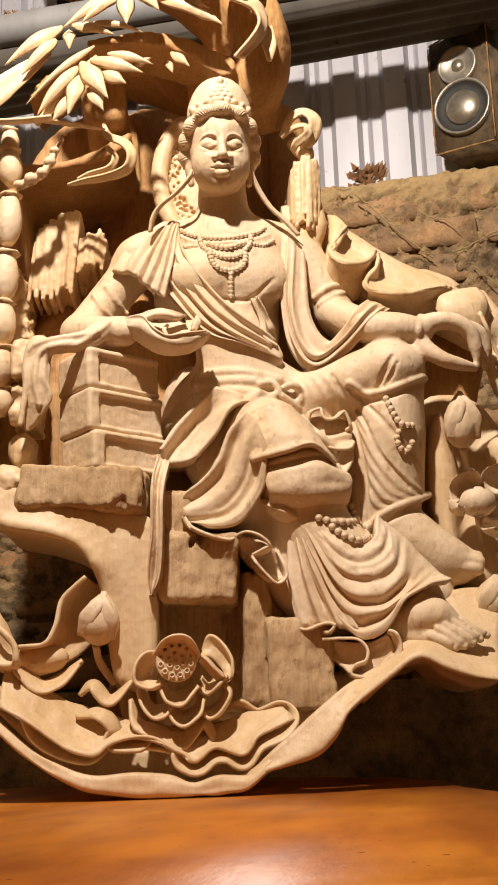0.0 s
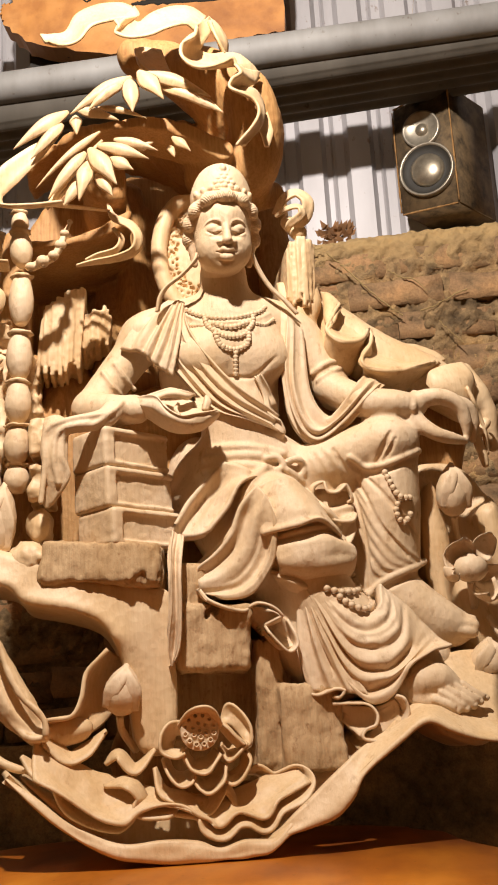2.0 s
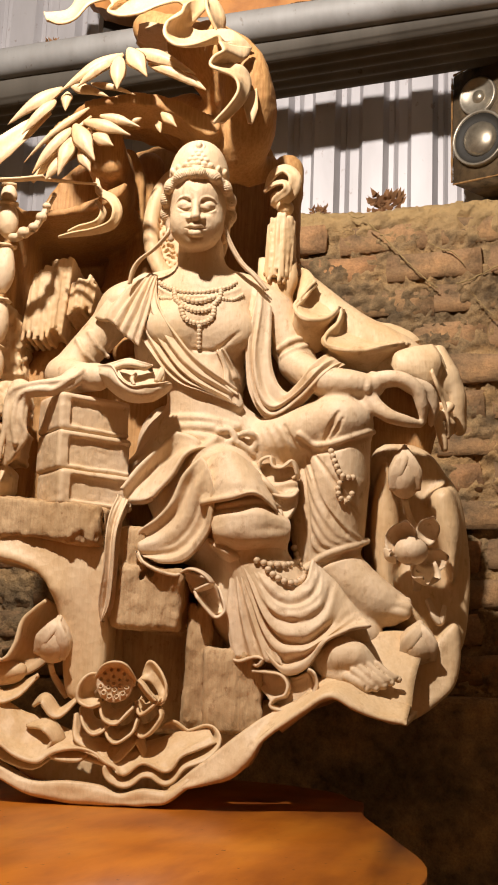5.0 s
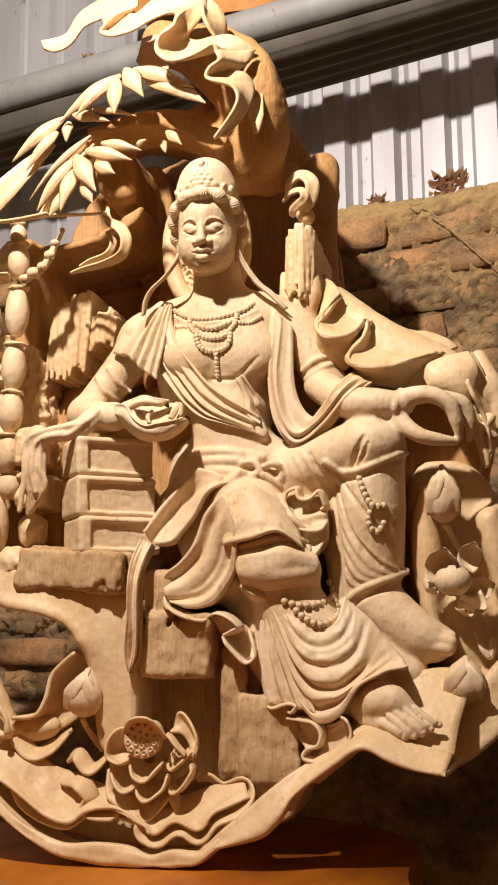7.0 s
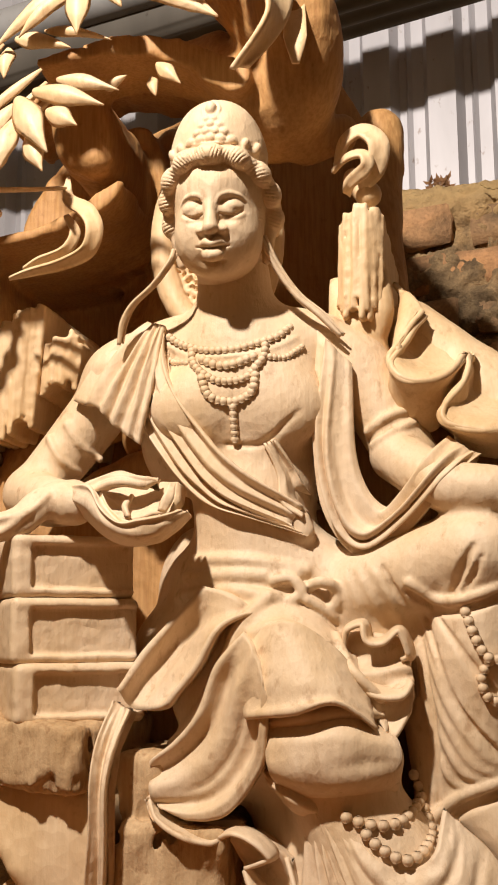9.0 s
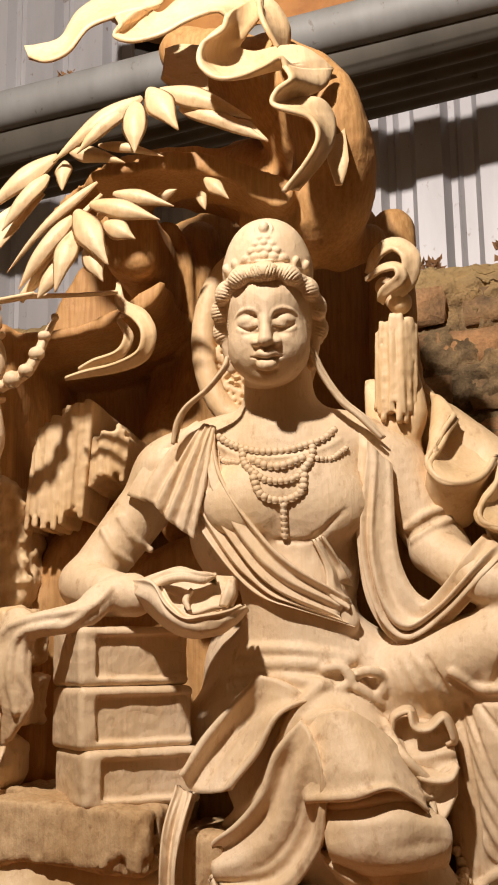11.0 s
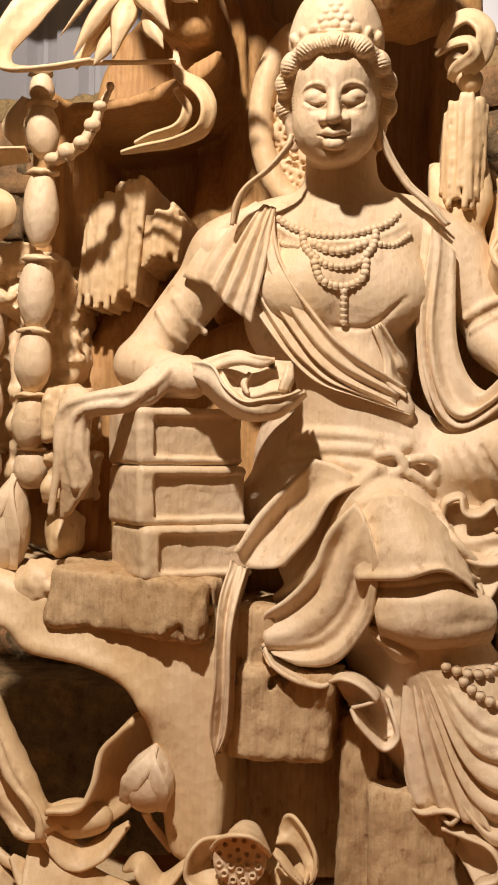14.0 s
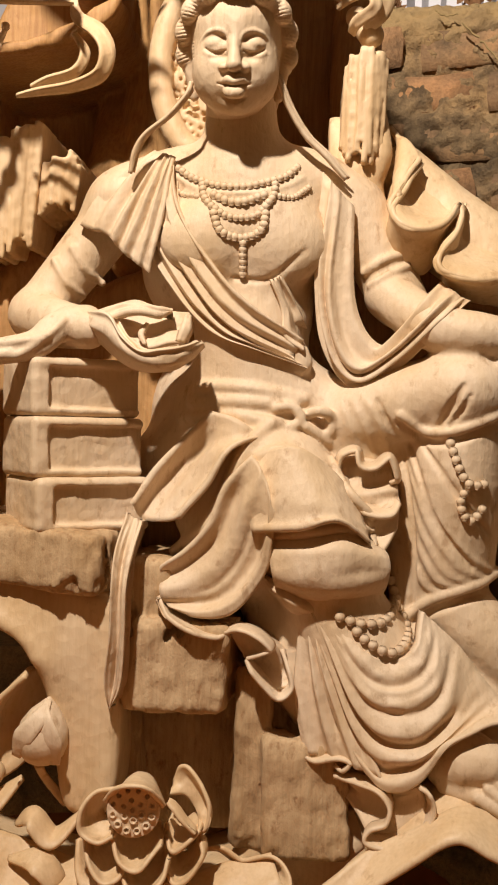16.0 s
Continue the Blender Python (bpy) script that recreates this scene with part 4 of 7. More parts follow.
# belt and knot
for p, r in (([(-0.077, 0.575, 0.100), (-0.027, 0.574, 0.110), (0.032, 0.564, 0.100)], 0.006), ([(-0.084, 0.560, 0.100), (-0.036, 0.560, 0.110), (0.023, 0.558, 0.100)], 0.007), ([(-0.095, 0.541, 0.100), (-0.045, 0.546, 0.110), (0.007, 0.538, 0.120)], 0.006)):
    clay.fold(p, r, 0.005, 0.001)
for p, r in (([(0.023, 0.547, 0.100), (0.004, 0.553, 0.120), (0.021, 0.556, 0.120), (0.030, 0.542, 0.120), (0.011, 0.533, 0.120), (0.007, 0.549, 0.110)], 0.0055), ([(0.034, 0.548, 0.110), (0.050, 0.552, 0.120), (0.063, 0.544, 0.110), (0.054, 0.527, 0.110), (0.038, 0.538, 0.110)], 0.0055), ([(0.020, 0.536, 0.120), (0.026, 0.522, 0.115), (0.012, 0.519, 0.110)], 0.005), ([(0.036, 0.536, 0.120), (0.057, 0.522, 0.110), (0.061, 0.516, 0.100)], 0.005)):
    clay.tube(p, r, 0.003)
clay.fold([(0.001, 0.539, 0.100), (-0.022, 0.515, 0.110), (-0.040, 0.473, 0.110), (-0.061, 0.434, 0.100), (-0.099, 0.402, 0.100)], [0.005, 0.007, 0.009, 0.009, 0.006], 0.006)
clay.fold([(-0.013, 0.505, 0.100), (0.018, 0.512, 0.120), (0.066, 0.478, 0.120), (0.105, 0.443, 0.120)], [0.004, 0.005, 0.006, 0.008], 0.005)
# skirt folds
# sash end between the knees
clay.ell((0.089, 0.502, 0.072), (0.050, 0.055, 0.034), 0.012)
clay.ell((0.072, 0.459, 0.085), (0.055, 0.035, 0.034), 0.012, -30)
# folds of the lower legs
clay.pleats([(0.140, 0.525, 0.100), (0.167, 0.460, 0.100), (0.206, 0.414, 0.100), (0.238, 0.393, 0.100)], [(0.134, 0.487, 0.100), (0.143, 0.415, 0.100), (0.157, 0.370, 0.100), (0.190, 0.369, 0.100)], 5, 0.0046, 0.003, -0.25, 7)
for p in ([(0.151, 0.525, 0.100), (0.186, 0.474, 0.110), (0.225, 0.430, 0.110)], [(0.145, 0.517, 0.100), (0.165, 0.449, 0.110), (0.207, 0.398, 0.110)], [(0.138, 0.507, 0.100), (0.148, 0.425, 0.100), (0.151, 0.350, 0.100)]):
    clay.fold(p, [0.002, 0.0038, 0.002], 0.003, 0.001, True)
clay.pleats([(0.097, 0.571, 0.100), (0.122, 0.534, 0.100), (0.127, 0.497, 0.100)], [(0.055, 0.552, 0.100), (0.060, 0.520, 0.100), (0.075, 0.478, 0.100)], 4, 0.004, 0.003, -0.3, 8)
# edges of the cloth
clay.hem([(0.004, 0.427, 0.140), (0.031, 0.431, 0.150), (0.067, 0.437, 0.150), (0.103, 0.435, 0.140)], 0.0048, 0.010, 1.0)
clay.hem([(0.062, 0.503, 0.100), (0.078, 0.476, 0.120), (0.104, 0.448, 0.130)], 0.0045, 0.009, 0.9)
clay.fold([(0.031, 0.715, 0.100), (-0.007, 0.686, 0.120), (-0.041, 0.687, 0.120)], [0.002, 0.003, 0.002], 0.003, 0.001, True)
clay.hem([(0.147, 0.345, 0.100), (0.171, 0.363, 0.110), (0.196, 0.374, 0.110), (0.219, 0.382, 0.110), (0.239, 0.392, 0.100)], 0.0055, 0.010, 1.0)
clay.hem([(0.131, 0.550, 0.100), (0.157, 0.534, 0.110), (0.182, 0.535, 0.120), (0.217, 0.548, 0.120), (0.245, 0.562, 0.100)], 0.0050, 0.009, 0.9)
clay.fold([(0.169, 0.540, 0.120), (0.179, 0.560, 0.130), (0.189, 0.580, 0.130)], [0.003, 0.0055, 0.003], 0.002, 0.001, True)
clay.fold([(0.179, 0.539, 0.120), (0.189, 0.556, 0.130), (0.196, 0.570, 0.130)], [0.002, 0.004, 0.002], 0.002, 0.001, True)
clay.fold([(0.107, 0.565, 0.100), (0.117, 0.544, 0.100), (0.130, 0.528, 0.100)], [0.002, 0.004, 0.002], 0.002, 0.001, True)
# bead strings
def beads(path, count, r):
    return strung(clay.laid(path, r * 0.45, 12), count, r)


def strung(path, count, r):
    q = spline(path, 8)
    at = np.r_[0, np.cumsum(np.linalg.norm(np.diff(q, axis=0), axis=1))]
    return [ball([np.interp(x, at, q[:, i]) for i in range(3)], r) for x in np.linspace(0, at[-1], count)]


clay.fold([(-0.111, 0.796, 0.110), (-0.084, 0.779, 0.120), (-0.055, 0.772, 0.130), (-0.018, 0.773, 0.130), (0.009, 0.781, 0.120), (0.026, 0.792, 0.110)], 0.0022, 0.002, 0.0005)
strings = []
for p, c, r in (([(-0.109, 0.805, 0.110), (-0.088, 0.790, 0.120), (-0.059, 0.780, 0.130), (-0.031, 0.779, 0.130), (-0.008, 0.785, 0.120), (0.009, 0.792, 0.120), (0.020, 0.803, 0.110)], 24, 0.0041),
        ([(-0.112, 0.788, 0.110), (-0.100, 0.775, 0.120), (-0.082, 0.769, 0.120)], 9, 0.0034),
        ([(0.003, 0.770, 0.120), (0.017, 0.770, 0.120), (0.032, 0.782, 0.110)], 9, 0.0034),
        ([(-0.064, 0.770, 0.120), (-0.048, 0.763, 0.130), (-0.031, 0.763, 0.130), (-0.013, 0.770, 0.120)], 9, 0.0050),
        ([(-0.077, 0.782, 0.120), (-0.074, 0.768, 0.120), (-0.066, 0.758, 0.120)], 6, 0.0044),
        ([(-0.002, 0.782, 0.120), (-0.003, 0.770, 0.120), (-0.011, 0.758, 0.120)], 6, 0.0044)):
    strings += beads(p, c, r)
for p, c, r in (([(-0.066, 0.758, 0.120), (-0.051, 0.748, 0.130), (-0.036, 0.746, 0.130), (-0.020, 0.749, 0.130), (-0.011, 0.759, 0.120)], 12, 0.0042),
        ([(-0.063, 0.750, 0.120), (-0.058, 0.735, 0.130), (-0.048, 0.728, 0.130), (-0.035, 0.726, 0.130), (-0.022, 0.729, 0.130), (-0.013, 0.737, 0.130), (-0.011, 0.751, 0.120)], 15, 0.0048),
        ([(-0.033, 0.721, 0.130), (-0.033, 0.691, 0.130)], 6, 0.0044)):
    strings += beads(p, c, r)
strings += strung([(0.074, 0.350, 0.167), (0.091, 0.345, 0.167), (0.106, 0.344, 0.166), (0.121, 0.347, 0.151), (0.134, 0.359, 0.103), (0.128, 0.378, 0.096)], 13, 0.0054)
strings += strung([(0.091, 0.337, 0.170), (0.104, 0.326, 0.172), (0.124, 0.318, 0.174), (0.139, 0.324, 0.155), (0.143, 0.335, 0.123), (0.136, 0.351, 0.108)], 13, 0.0054)
strings += strung([(0.180, 0.523, 0.141), (0.186, 0.505, 0.147), (0.194, 0.488, 0.148), (0.202, 0.482, 0.150), (0.214, 0.483, 0.142)], 8, 0.0050)
strings += strung([(0.199, 0.480, 0.147), (0.192, 0.468, 0.143), (0.194, 0.453, 0.144), (0.204, 0.446, 0.139), (0.213, 0.458, 0.142)], 8, 0.0048)
pieces = [clay.mesh(), *strings]

# head, at a finer grain, in its own axes: x across, y up, z out of the face
clay = Clay((-0.082, -0.105, -0.075), (0.082, 0.145, 0.085), 0.0011)
both = lambda p: (p, [(-q[0], q[1], q[2]) for q in p])
clay.ell((0, 0.018, -0.006), (0.050, 0.056, 0.055), 0.01)
clay.ell((0, -0.006, 0.005), (0.0465, 0.060, 0.0480), 0.012)
clay.ell((0, 0.030, 0.006), (0.0425, 0.034, 0.0415), 0.014)
clay.ell((0, -0.036, 0.012), (0.0395, 0.029, 0.034), 0.018)
clay.ell((0, -0.054, 0.034), (0.0190, 0.0125, 0.014), 0.014)
clay.tube([(0, -0.03, -0.014), (0, -0.095, -0.034)], [0.036, 0.034], 0.01)
for sx in (-1, 1):
    clay.ell((sx * 0.022, -0.024, 0.026), (0.018, 0.024, 0.017), 0.022)
    clay.ell((sx * 0.0205, 0.0125, 0.0585), (0.0165, 0.0060, 0.0135), 0.004, sx * 3, True)
    clay.ell((sx * 0.0215, -0.0060, 0.0590), (0.0170, 0.0060, 0.0125), 0.004, sx * -3, True)
    clay.ell((sx * 0.0208, 0.0072, 0.0380), (0.0148, 0.0092, 0.0112), 0.0015, sx * -3)
for p in both([(0.0390, 0.0095, 0.032), (0.032, 0.0175, 0.0405), (0.0205, 0.0208, 0.0468), (0.0095, 0.0165, 0.0500), (0.0050, 0.006, 0.0505)]):
    clay.tube(p, [0.0012, 0.0024, 0.0027, 0.0028, 0.0030], 0.0016)
for p in both([(0.0350, 0.0020, 0.04), (0.028, -0.0016, 0.048), (0.020, -0.0028, 0.050), (0.0095, 0.0002, 0.049)]):
    clay.fold(p, [0.0010, 0.0021, 0.0021, 0.0010], 0.0005, 0.0003, True)
    clay.fold([(q[0], q[1] - 0.0040, q[2]) for q in p], [0.0006, 0.0008, 0.0008, 0.0006], 0.003, -0.0008)
clay.tube([(0, 0.020, 0.0470), (0, 0.002, 0.0545), (0, -0.0140, 0.0602)], [0.0048, 0.0060, 0.0084], 0.005)
for sx in (-1, 1):
    clay.ell((sx * 0.0104, -0.0170, 0.0535), (0.0068, 0.0052, 0.0066), 0.003)
    clay.ell((sx * 0.0050, -0.0222, 0.0575), (0.0026, 0.0018, 0.0040), 0.001, 0, True)
clay.ell((0, -0.034, 0.0425), (0.020, 0.0130, 0.0125), 0.01)
clay.tube([(-0.0158, -0.0335, 0.0485), (-0.0065, -0.0298, 0.0570), (0, -0.0312, 0.0588), (0.0065, -0.0298, 0.0570), (0.0158, -0.0335, 0.0485)], [0.0014, 0.0048, 0.0046, 0.0048, 0.0014], 0.001)
clay.tube([(-0.0115, -0.0390, 0.0490), (-0.0042, -0.0428, 0.0560), (0.0042, -0.0428, 0.0560), (0.0115, -0.0390, 0.0490)], [0.0022, 0.0068, 0.0068, 0.0022], 0.001)
clay.fold([(-0.0185, -0.0340, 0.05), (-0.0080, -0.0354, 0.05), (0, -0.0366, 0.05), (0.0080, -0.0354, 0.05), (0.0185, -0.0340, 0.05)], [0.0010, 0.0015, 0.0015, 0.0015, 0.0010], 0.0005, 0.0, True)
clay.fold([(-0.011, -0.0495, 0.05), (0, -0.0510, 0.05), (0.011, -0.0495, 0.05)], [0.001, 0.0030, 0.001], 0.003, 0.001, True)
clay.fold([(0, -0.0232, 0.05), (0, -0.0265, 0.05)], 0.0016, 0.002, 0.0010, True)
# long ears
for p in both([(0.0495, 0.004, -0.006), (0.052, -0.018, -0.008), (0.0475, -0.050, -0.006)]):
    clay.tube(p, [0.007, 0.0075, 0.0055], 0.003)
# rolled hair in lobes
for p in both([(0.0560, -0.020, -0.016), (0.0575, 0.010, -0.006), (0.0510, 0.038, 0.012), (0.0295, 0.0575, 0.034), (0.0, 0.0620, 0.0410)]):
    q = spline(p, 16)
    clay.tube(p, [0.006, 0.0085, 0.0085, 0.0090, 0.0080], 0.003)
    at = np.r_[0, np.cumsum(np.linalg.norm(np.diff(q, axis=0), axis=1))]
    for t in (0.10, 0.30, 0.52, 0.74, 0.96):
        i = int(np.searchsorted(at, t * at[-1]))
        d = q[min(i + 3, len(q) - 1)] - q[i - 3]
        c, g = q[i], math.degrees(math.atan2(d[1], d[0]))
        clay.ell(tuple(c + (0, 0.0005, 0.0015)), (0.0150, 0.0118, 0.0125), 0.0012, g)
    for i in range(4, len(q) - 1, 2):
        c, d = q[i], q[i] - q[i - 1]
        d /= np.linalg.norm(d)
        nx = np.array([-d[1], d[0], 0]) * (1 if p[1][0] > 0 else -1) + d * 0.3
        clay.fold([tuple(c - nx * 0.012), tuple(c), tuple(c + nx * 0.012)], [0.0004, 0.0008, 0.0004], 0.0006, 0.0002, True)
# crown
clay.ell((0, 0.062, -0.012), (0.0535, 0.056, 0.0470), 0.004)
clay.ell((0, 0.090, -0.012), (0.0400, 0.036, 0.0360), 0.012)
shell = lambda x, y: clay.front(x, y)
clay.tube([(-0.048, 0.061, 0.000), (-0.034, 0.066, 0.022), (0, 0.068, 0.036), (0.034, 0.066, 0.022), (0.048, 0.061, 0.000)], 0.0034, 0.002)
for x, y, r in ((-0.046, 0.067, 0.0055), (0.046, 0.067, 0.0055), (-0.036, 0.072, 0.005), (0.036, 0.072, 0.005)):
    clay.ell((x, y, shell(x, y) - 0.002), (r * 0.9, r * 1.4, r), 0.002, -25 if x > 0 else 25)
for row, (y, r, n, gap) in enumerate(((0.0800, 0.0072, 5, 0.0112), (0.0880, 0.0062, 4, 0.0100), (0.0950, 0.0056, 3, 0.0094), (0.1015, 0.0050, 2, 0.0080))):
    for i in range(n):
        x = (i - (n - 1) / 2) * gap
        clay.ell((x, y - abs(x) * 0.12, shell(x, y) - 0.0012), (r * 0.95, r * 0.78, r * 0.75), 0.0010, -x * 600)
    wide = gap * n * 0.5
    clay.tube([(-wide, y - 0.0050, shell(wide, y) - 0.001), (0, y - 0.0056, shell(0, y)), (wide, y - 0.0050, shell(wide, y) - 0.001)], 0.0020, 0.0008)
clay.ell((0, 0.1120, shell(0, 0.112) - 0.001), (0.0066, 0.0092, 0.0066), 0.0008)
clay.tube([(-0.0085, 0.1060, shell(0.0085, 0.106)), (-0.0090, 0.1140, shell(0.009, 0.114)), (0, 0.1235, shell(0, 0.1235)), (0.0090, 0.1140, shell(0.009, 0.114)), (0.0085, 0.1060, shell(0.0085, 0.106))], 0.0016, 0.0008)
hv, hf = clay.mesh()
low = np.clip(-hv[:, 1] / 0.055, 0, 1) * np.clip((hv[:, 2] + 0.02) / 0.03, 0, 1)
high = np.clip((hv[:, 1] - 0.070) / 0.060, 0, 1)
hv[:, 0] *= 0.91 * (1 - 0.11 * low * low * (3 - 2 * low)) * (1 - 0.24 * high)
hv[:, 1] = hv[:, 1] * 0.96 - 0.003
hv[:, 2] = -0.066 + (hv[:, 2] + 0.066) * 0.90
turn = Matrix.Translation(out((-0.044, 0.921, 0.130))) @ pose(0, 0, 0, 0, 0, 2) @ pose(0, 0, 0, 18, 0, 0)
pieces.append(([tuple(turn @ Vector(q)) for q in hv], hf))

# skirt: short upper layer over the hip
pieces.append(cloth([[(-0.062, 0.550, 0.128), (-0.090, 0.521, 0.130), (-0.118, 0.489, 0.138), (-0.137, 0.454, 0.150)],
                     [(-0.034, 0.542, 0.134), (-0.064, 0.513, 0.130), (-0.092, 0.480, 0.128), (-0.122, 0.437, 0.142)],
                     [(-0.007, 0.524, 0.134), (-0.039, 0.508, 0.154), (-0.058, 0.474, 0.154), (-0.088, 0.440, 0.152)]],
                    [(0.06, 0.003, 0.08), (0.36, -0.007, 0.16, 0.15, 1.3), (0.62, 0.003, 0.1, 0.2, 0.9), (0.8, -0.003, 0.06, 0.3, 1), (0.96, 0.005, 0.07)], 0.005, back=0.02))
# skirt: long layer from the knot to the seat
pieces.append(cloth([[(-0.017, 0.507, 0.156), (-0.044, 0.477, 0.154), (-0.062, 0.435, 0.152), (-0.084, 0.409, 0.147), (-0.108, 0.391, 0.142)],
                     [(-0.007, 0.494, 0.164), (-0.025, 0.459, 0.158), (-0.040, 0.420, 0.152), (-0.068, 0.389, 0.148), (-0.108, 0.371, 0.146)],
                     [(0.001, 0.475, 0.172), (-0.007, 0.438, 0.164), (-0.018, 0.398, 0.156), (-0.050, 0.365, 0.154), (-0.104, 0.356, 0.150)],
                     [(0.007, 0.453, 0.176), (0.005, 0.422, 0.170), (-0.003, 0.388, 0.164), (-0.032, 0.350, 0.160), (-0.067, 0.343, 0.156), (-0.094, 0.350, 0.150)]],
                    [(0.04, 0.004, 0.06), (0.2, -0.007, 0.09, 0.1, 1.2), (0.42, 0.004, 0.1), (0.55, -0.003, 0.03, 0.2, 0.9), (0.7, -0.007, 0.1, 0.15, 1.2), (0.9, 0.003, 0.07)], 0.005, seed=1, back=0.03))
# turned-up lining below it
pieces.append(cloth([[(-0.106, 0.363, 0.140), (-0.098, 0.351, 0.130), (-0.074, 0.339, 0.122), (-0.051, 0.336, 0.118), (-0.027, 0.338, 0.116)],
                     [(-0.106, 0.359, 0.152), (-0.096, 0.342, 0.162), (-0.072, 0.329, 0.168), (-0.047, 0.324, 0.164), (-0.034, 0.333, 0.156)]], [(0.95, 0.002, 0.1)], 0.005, seed=2))
pieces.append(sweep([(-0.040, 0.329, 0.156), (-0.025, 0.335, 0.158), (-0.006, 0.329, 0.160), (0.008, 0.315, 0.158), (-0.003, 0.308, 0.156), (-0.017, 0.303, 0.154)], 82, [0.01, 0.026, 0.03, 0.03, 0.026, 0.012], 0.0042, 8))
pieces.append(sweep([(-0.017, 0.303, 0.154), (-0.010, 0.292, 0.152), (0.004, 0.276, 0.150), (0.016, 0.266, 0.148), (0.027, 0.275, 0.146), (0.024, 0.291, 0.144), (0.017, 0.311, 0.140)], 82, [0.012, 0.03, 0.03, 0.03, 0.026, 0.024, 0.01], 0.0042, 8))
pieces.append(cloth([[(-0.041, 0.333, 0.138), (-0.017, 0.328, 0.140), (0.006, 0.319, 0.140), (0.021, 0.306, 0.134)], [(-0.026, 0.309, 0.136), (-0.010, 0.297, 0.132), (0.010, 0.286, 0.134), (0.025, 0.283, 0.132)], [(-0.019, 0.299, 0.138), (-0.007, 0.286, 0.142), (0.007, 0.272, 0.142), (0.025, 0.274, 0.138)]], [(0.4, -0.004, 0.15)], 0.004, seed=3, back=0.03))
# thigh panel, its front edge standing off the knee
pieces.append(cloth([[(-0.026, 0.503, 0.138), (0.024, 0.516, 0.162), (0.061, 0.496, 0.150), (0.095, 0.455, 0.138)],
                     [(-0.026, 0.467, 0.148), (0.027, 0.475, 0.180), (0.065, 0.467, 0.176), (0.097, 0.441, 0.158)],
                     [(-0.015, 0.432, 0.164), (0.032, 0.437, 0.192), (0.070, 0.446, 0.190), (0.102, 0.426, 0.170)]],
                    [(0.97, 0.002, 0.05)], 0.0055, seed=4, back=0.02))
# knee under it, with a creased roll of cloth
pieces.append(cloth([[(-0.002, 0.431, 0.146), (0.038, 0.431, 0.168), (0.077, 0.437, 0.168), (0.114, 0.420, 0.146)],
                     [(0.003, 0.405, 0.166), (0.041, 0.411, 0.184), (0.079, 0.415, 0.184), (0.122, 0.407, 0.162)],
                     [(0.007, 0.385, 0.168), (0.042, 0.379, 0.182), (0.078, 0.380, 0.182), (0.121, 0.387, 0.162)],
                     [(0.009, 0.369, 0.140), (0.044, 0.360, 0.152), (0.080, 0.362, 0.154), (0.117, 0.369, 0.142)]],
                    [(0.3, 0.0015, 0.1), (0.52, -0.0015, 0.05, 0.4, 1)], 0.005, seed=18, back=0.03))
pieces.append(cloth([[(-0.003, 0.385, 0.138), (0.025, 0.373, 0.156), (0.054, 0.361, 0.156)], [(0.001, 0.374, 0.146), (0.026, 0.361, 0.162), (0.054, 0.350, 0.156)], [(0.007, 0.363, 0.132), (0.028, 0.348, 0.148), (0.054, 0.344, 0.144)]], [], 0.006, seed=5, back=0.03))
# sash end between the knees, turned over twice
pieces.append(cloth([[(0.071, 0.506, 0.108), (0.093, 0.505, 0.116), (0.127, 0.500, 0.116)],
                     [(0.069, 0.486, 0.124), (0.088, 0.471, 0.130), (0.130, 0.474, 0.128)],
                     [(0.083, 0.461, 0.138), (0.100, 0.449, 0.142), (0.132, 0.461, 0.132)],
                     [(0.099, 0.434, 0.146), (0.114, 0.413, 0.150), (0.130, 0.435, 0.138)]],
                    [(0.2, -0.005, 0.1, 0.1, 0.9), (0.36, 0.004, 0.08), (0.56, -0.006, 0.07, 0, 0.8), (0.68, 0.004, 0.06), (0.84, -0.005, 0.07, 0.1, 1), (0.97, 0.004, 0.05)], 0.005, seed=6, back=0.03))
pieces.append(sweep([(0.069, 0.488, 0.122), (0.072, 0.508, 0.124), (0.088, 0.514, 0.126), (0.093, 0.499, 0.130), (0.106, 0.498, 0.130), (0.121, 0.508, 0.130), (0.130, 0.486, 0.128), (0.122, 0.480, 0.126)], 76, [0.01, 0.022, 0.024, 0.024, 0.024, 0.024, 0.022, 0.01], 0.0045, 8))
pieces.append(sweep([(0.077, 0.473, 0.132), (0.098, 0.455, 0.142), (0.121, 0.453, 0.142), (0.131, 0.463, 0.136)], 66, [0.01, 0.024, 0.024, 0.01], 0.005, 8))
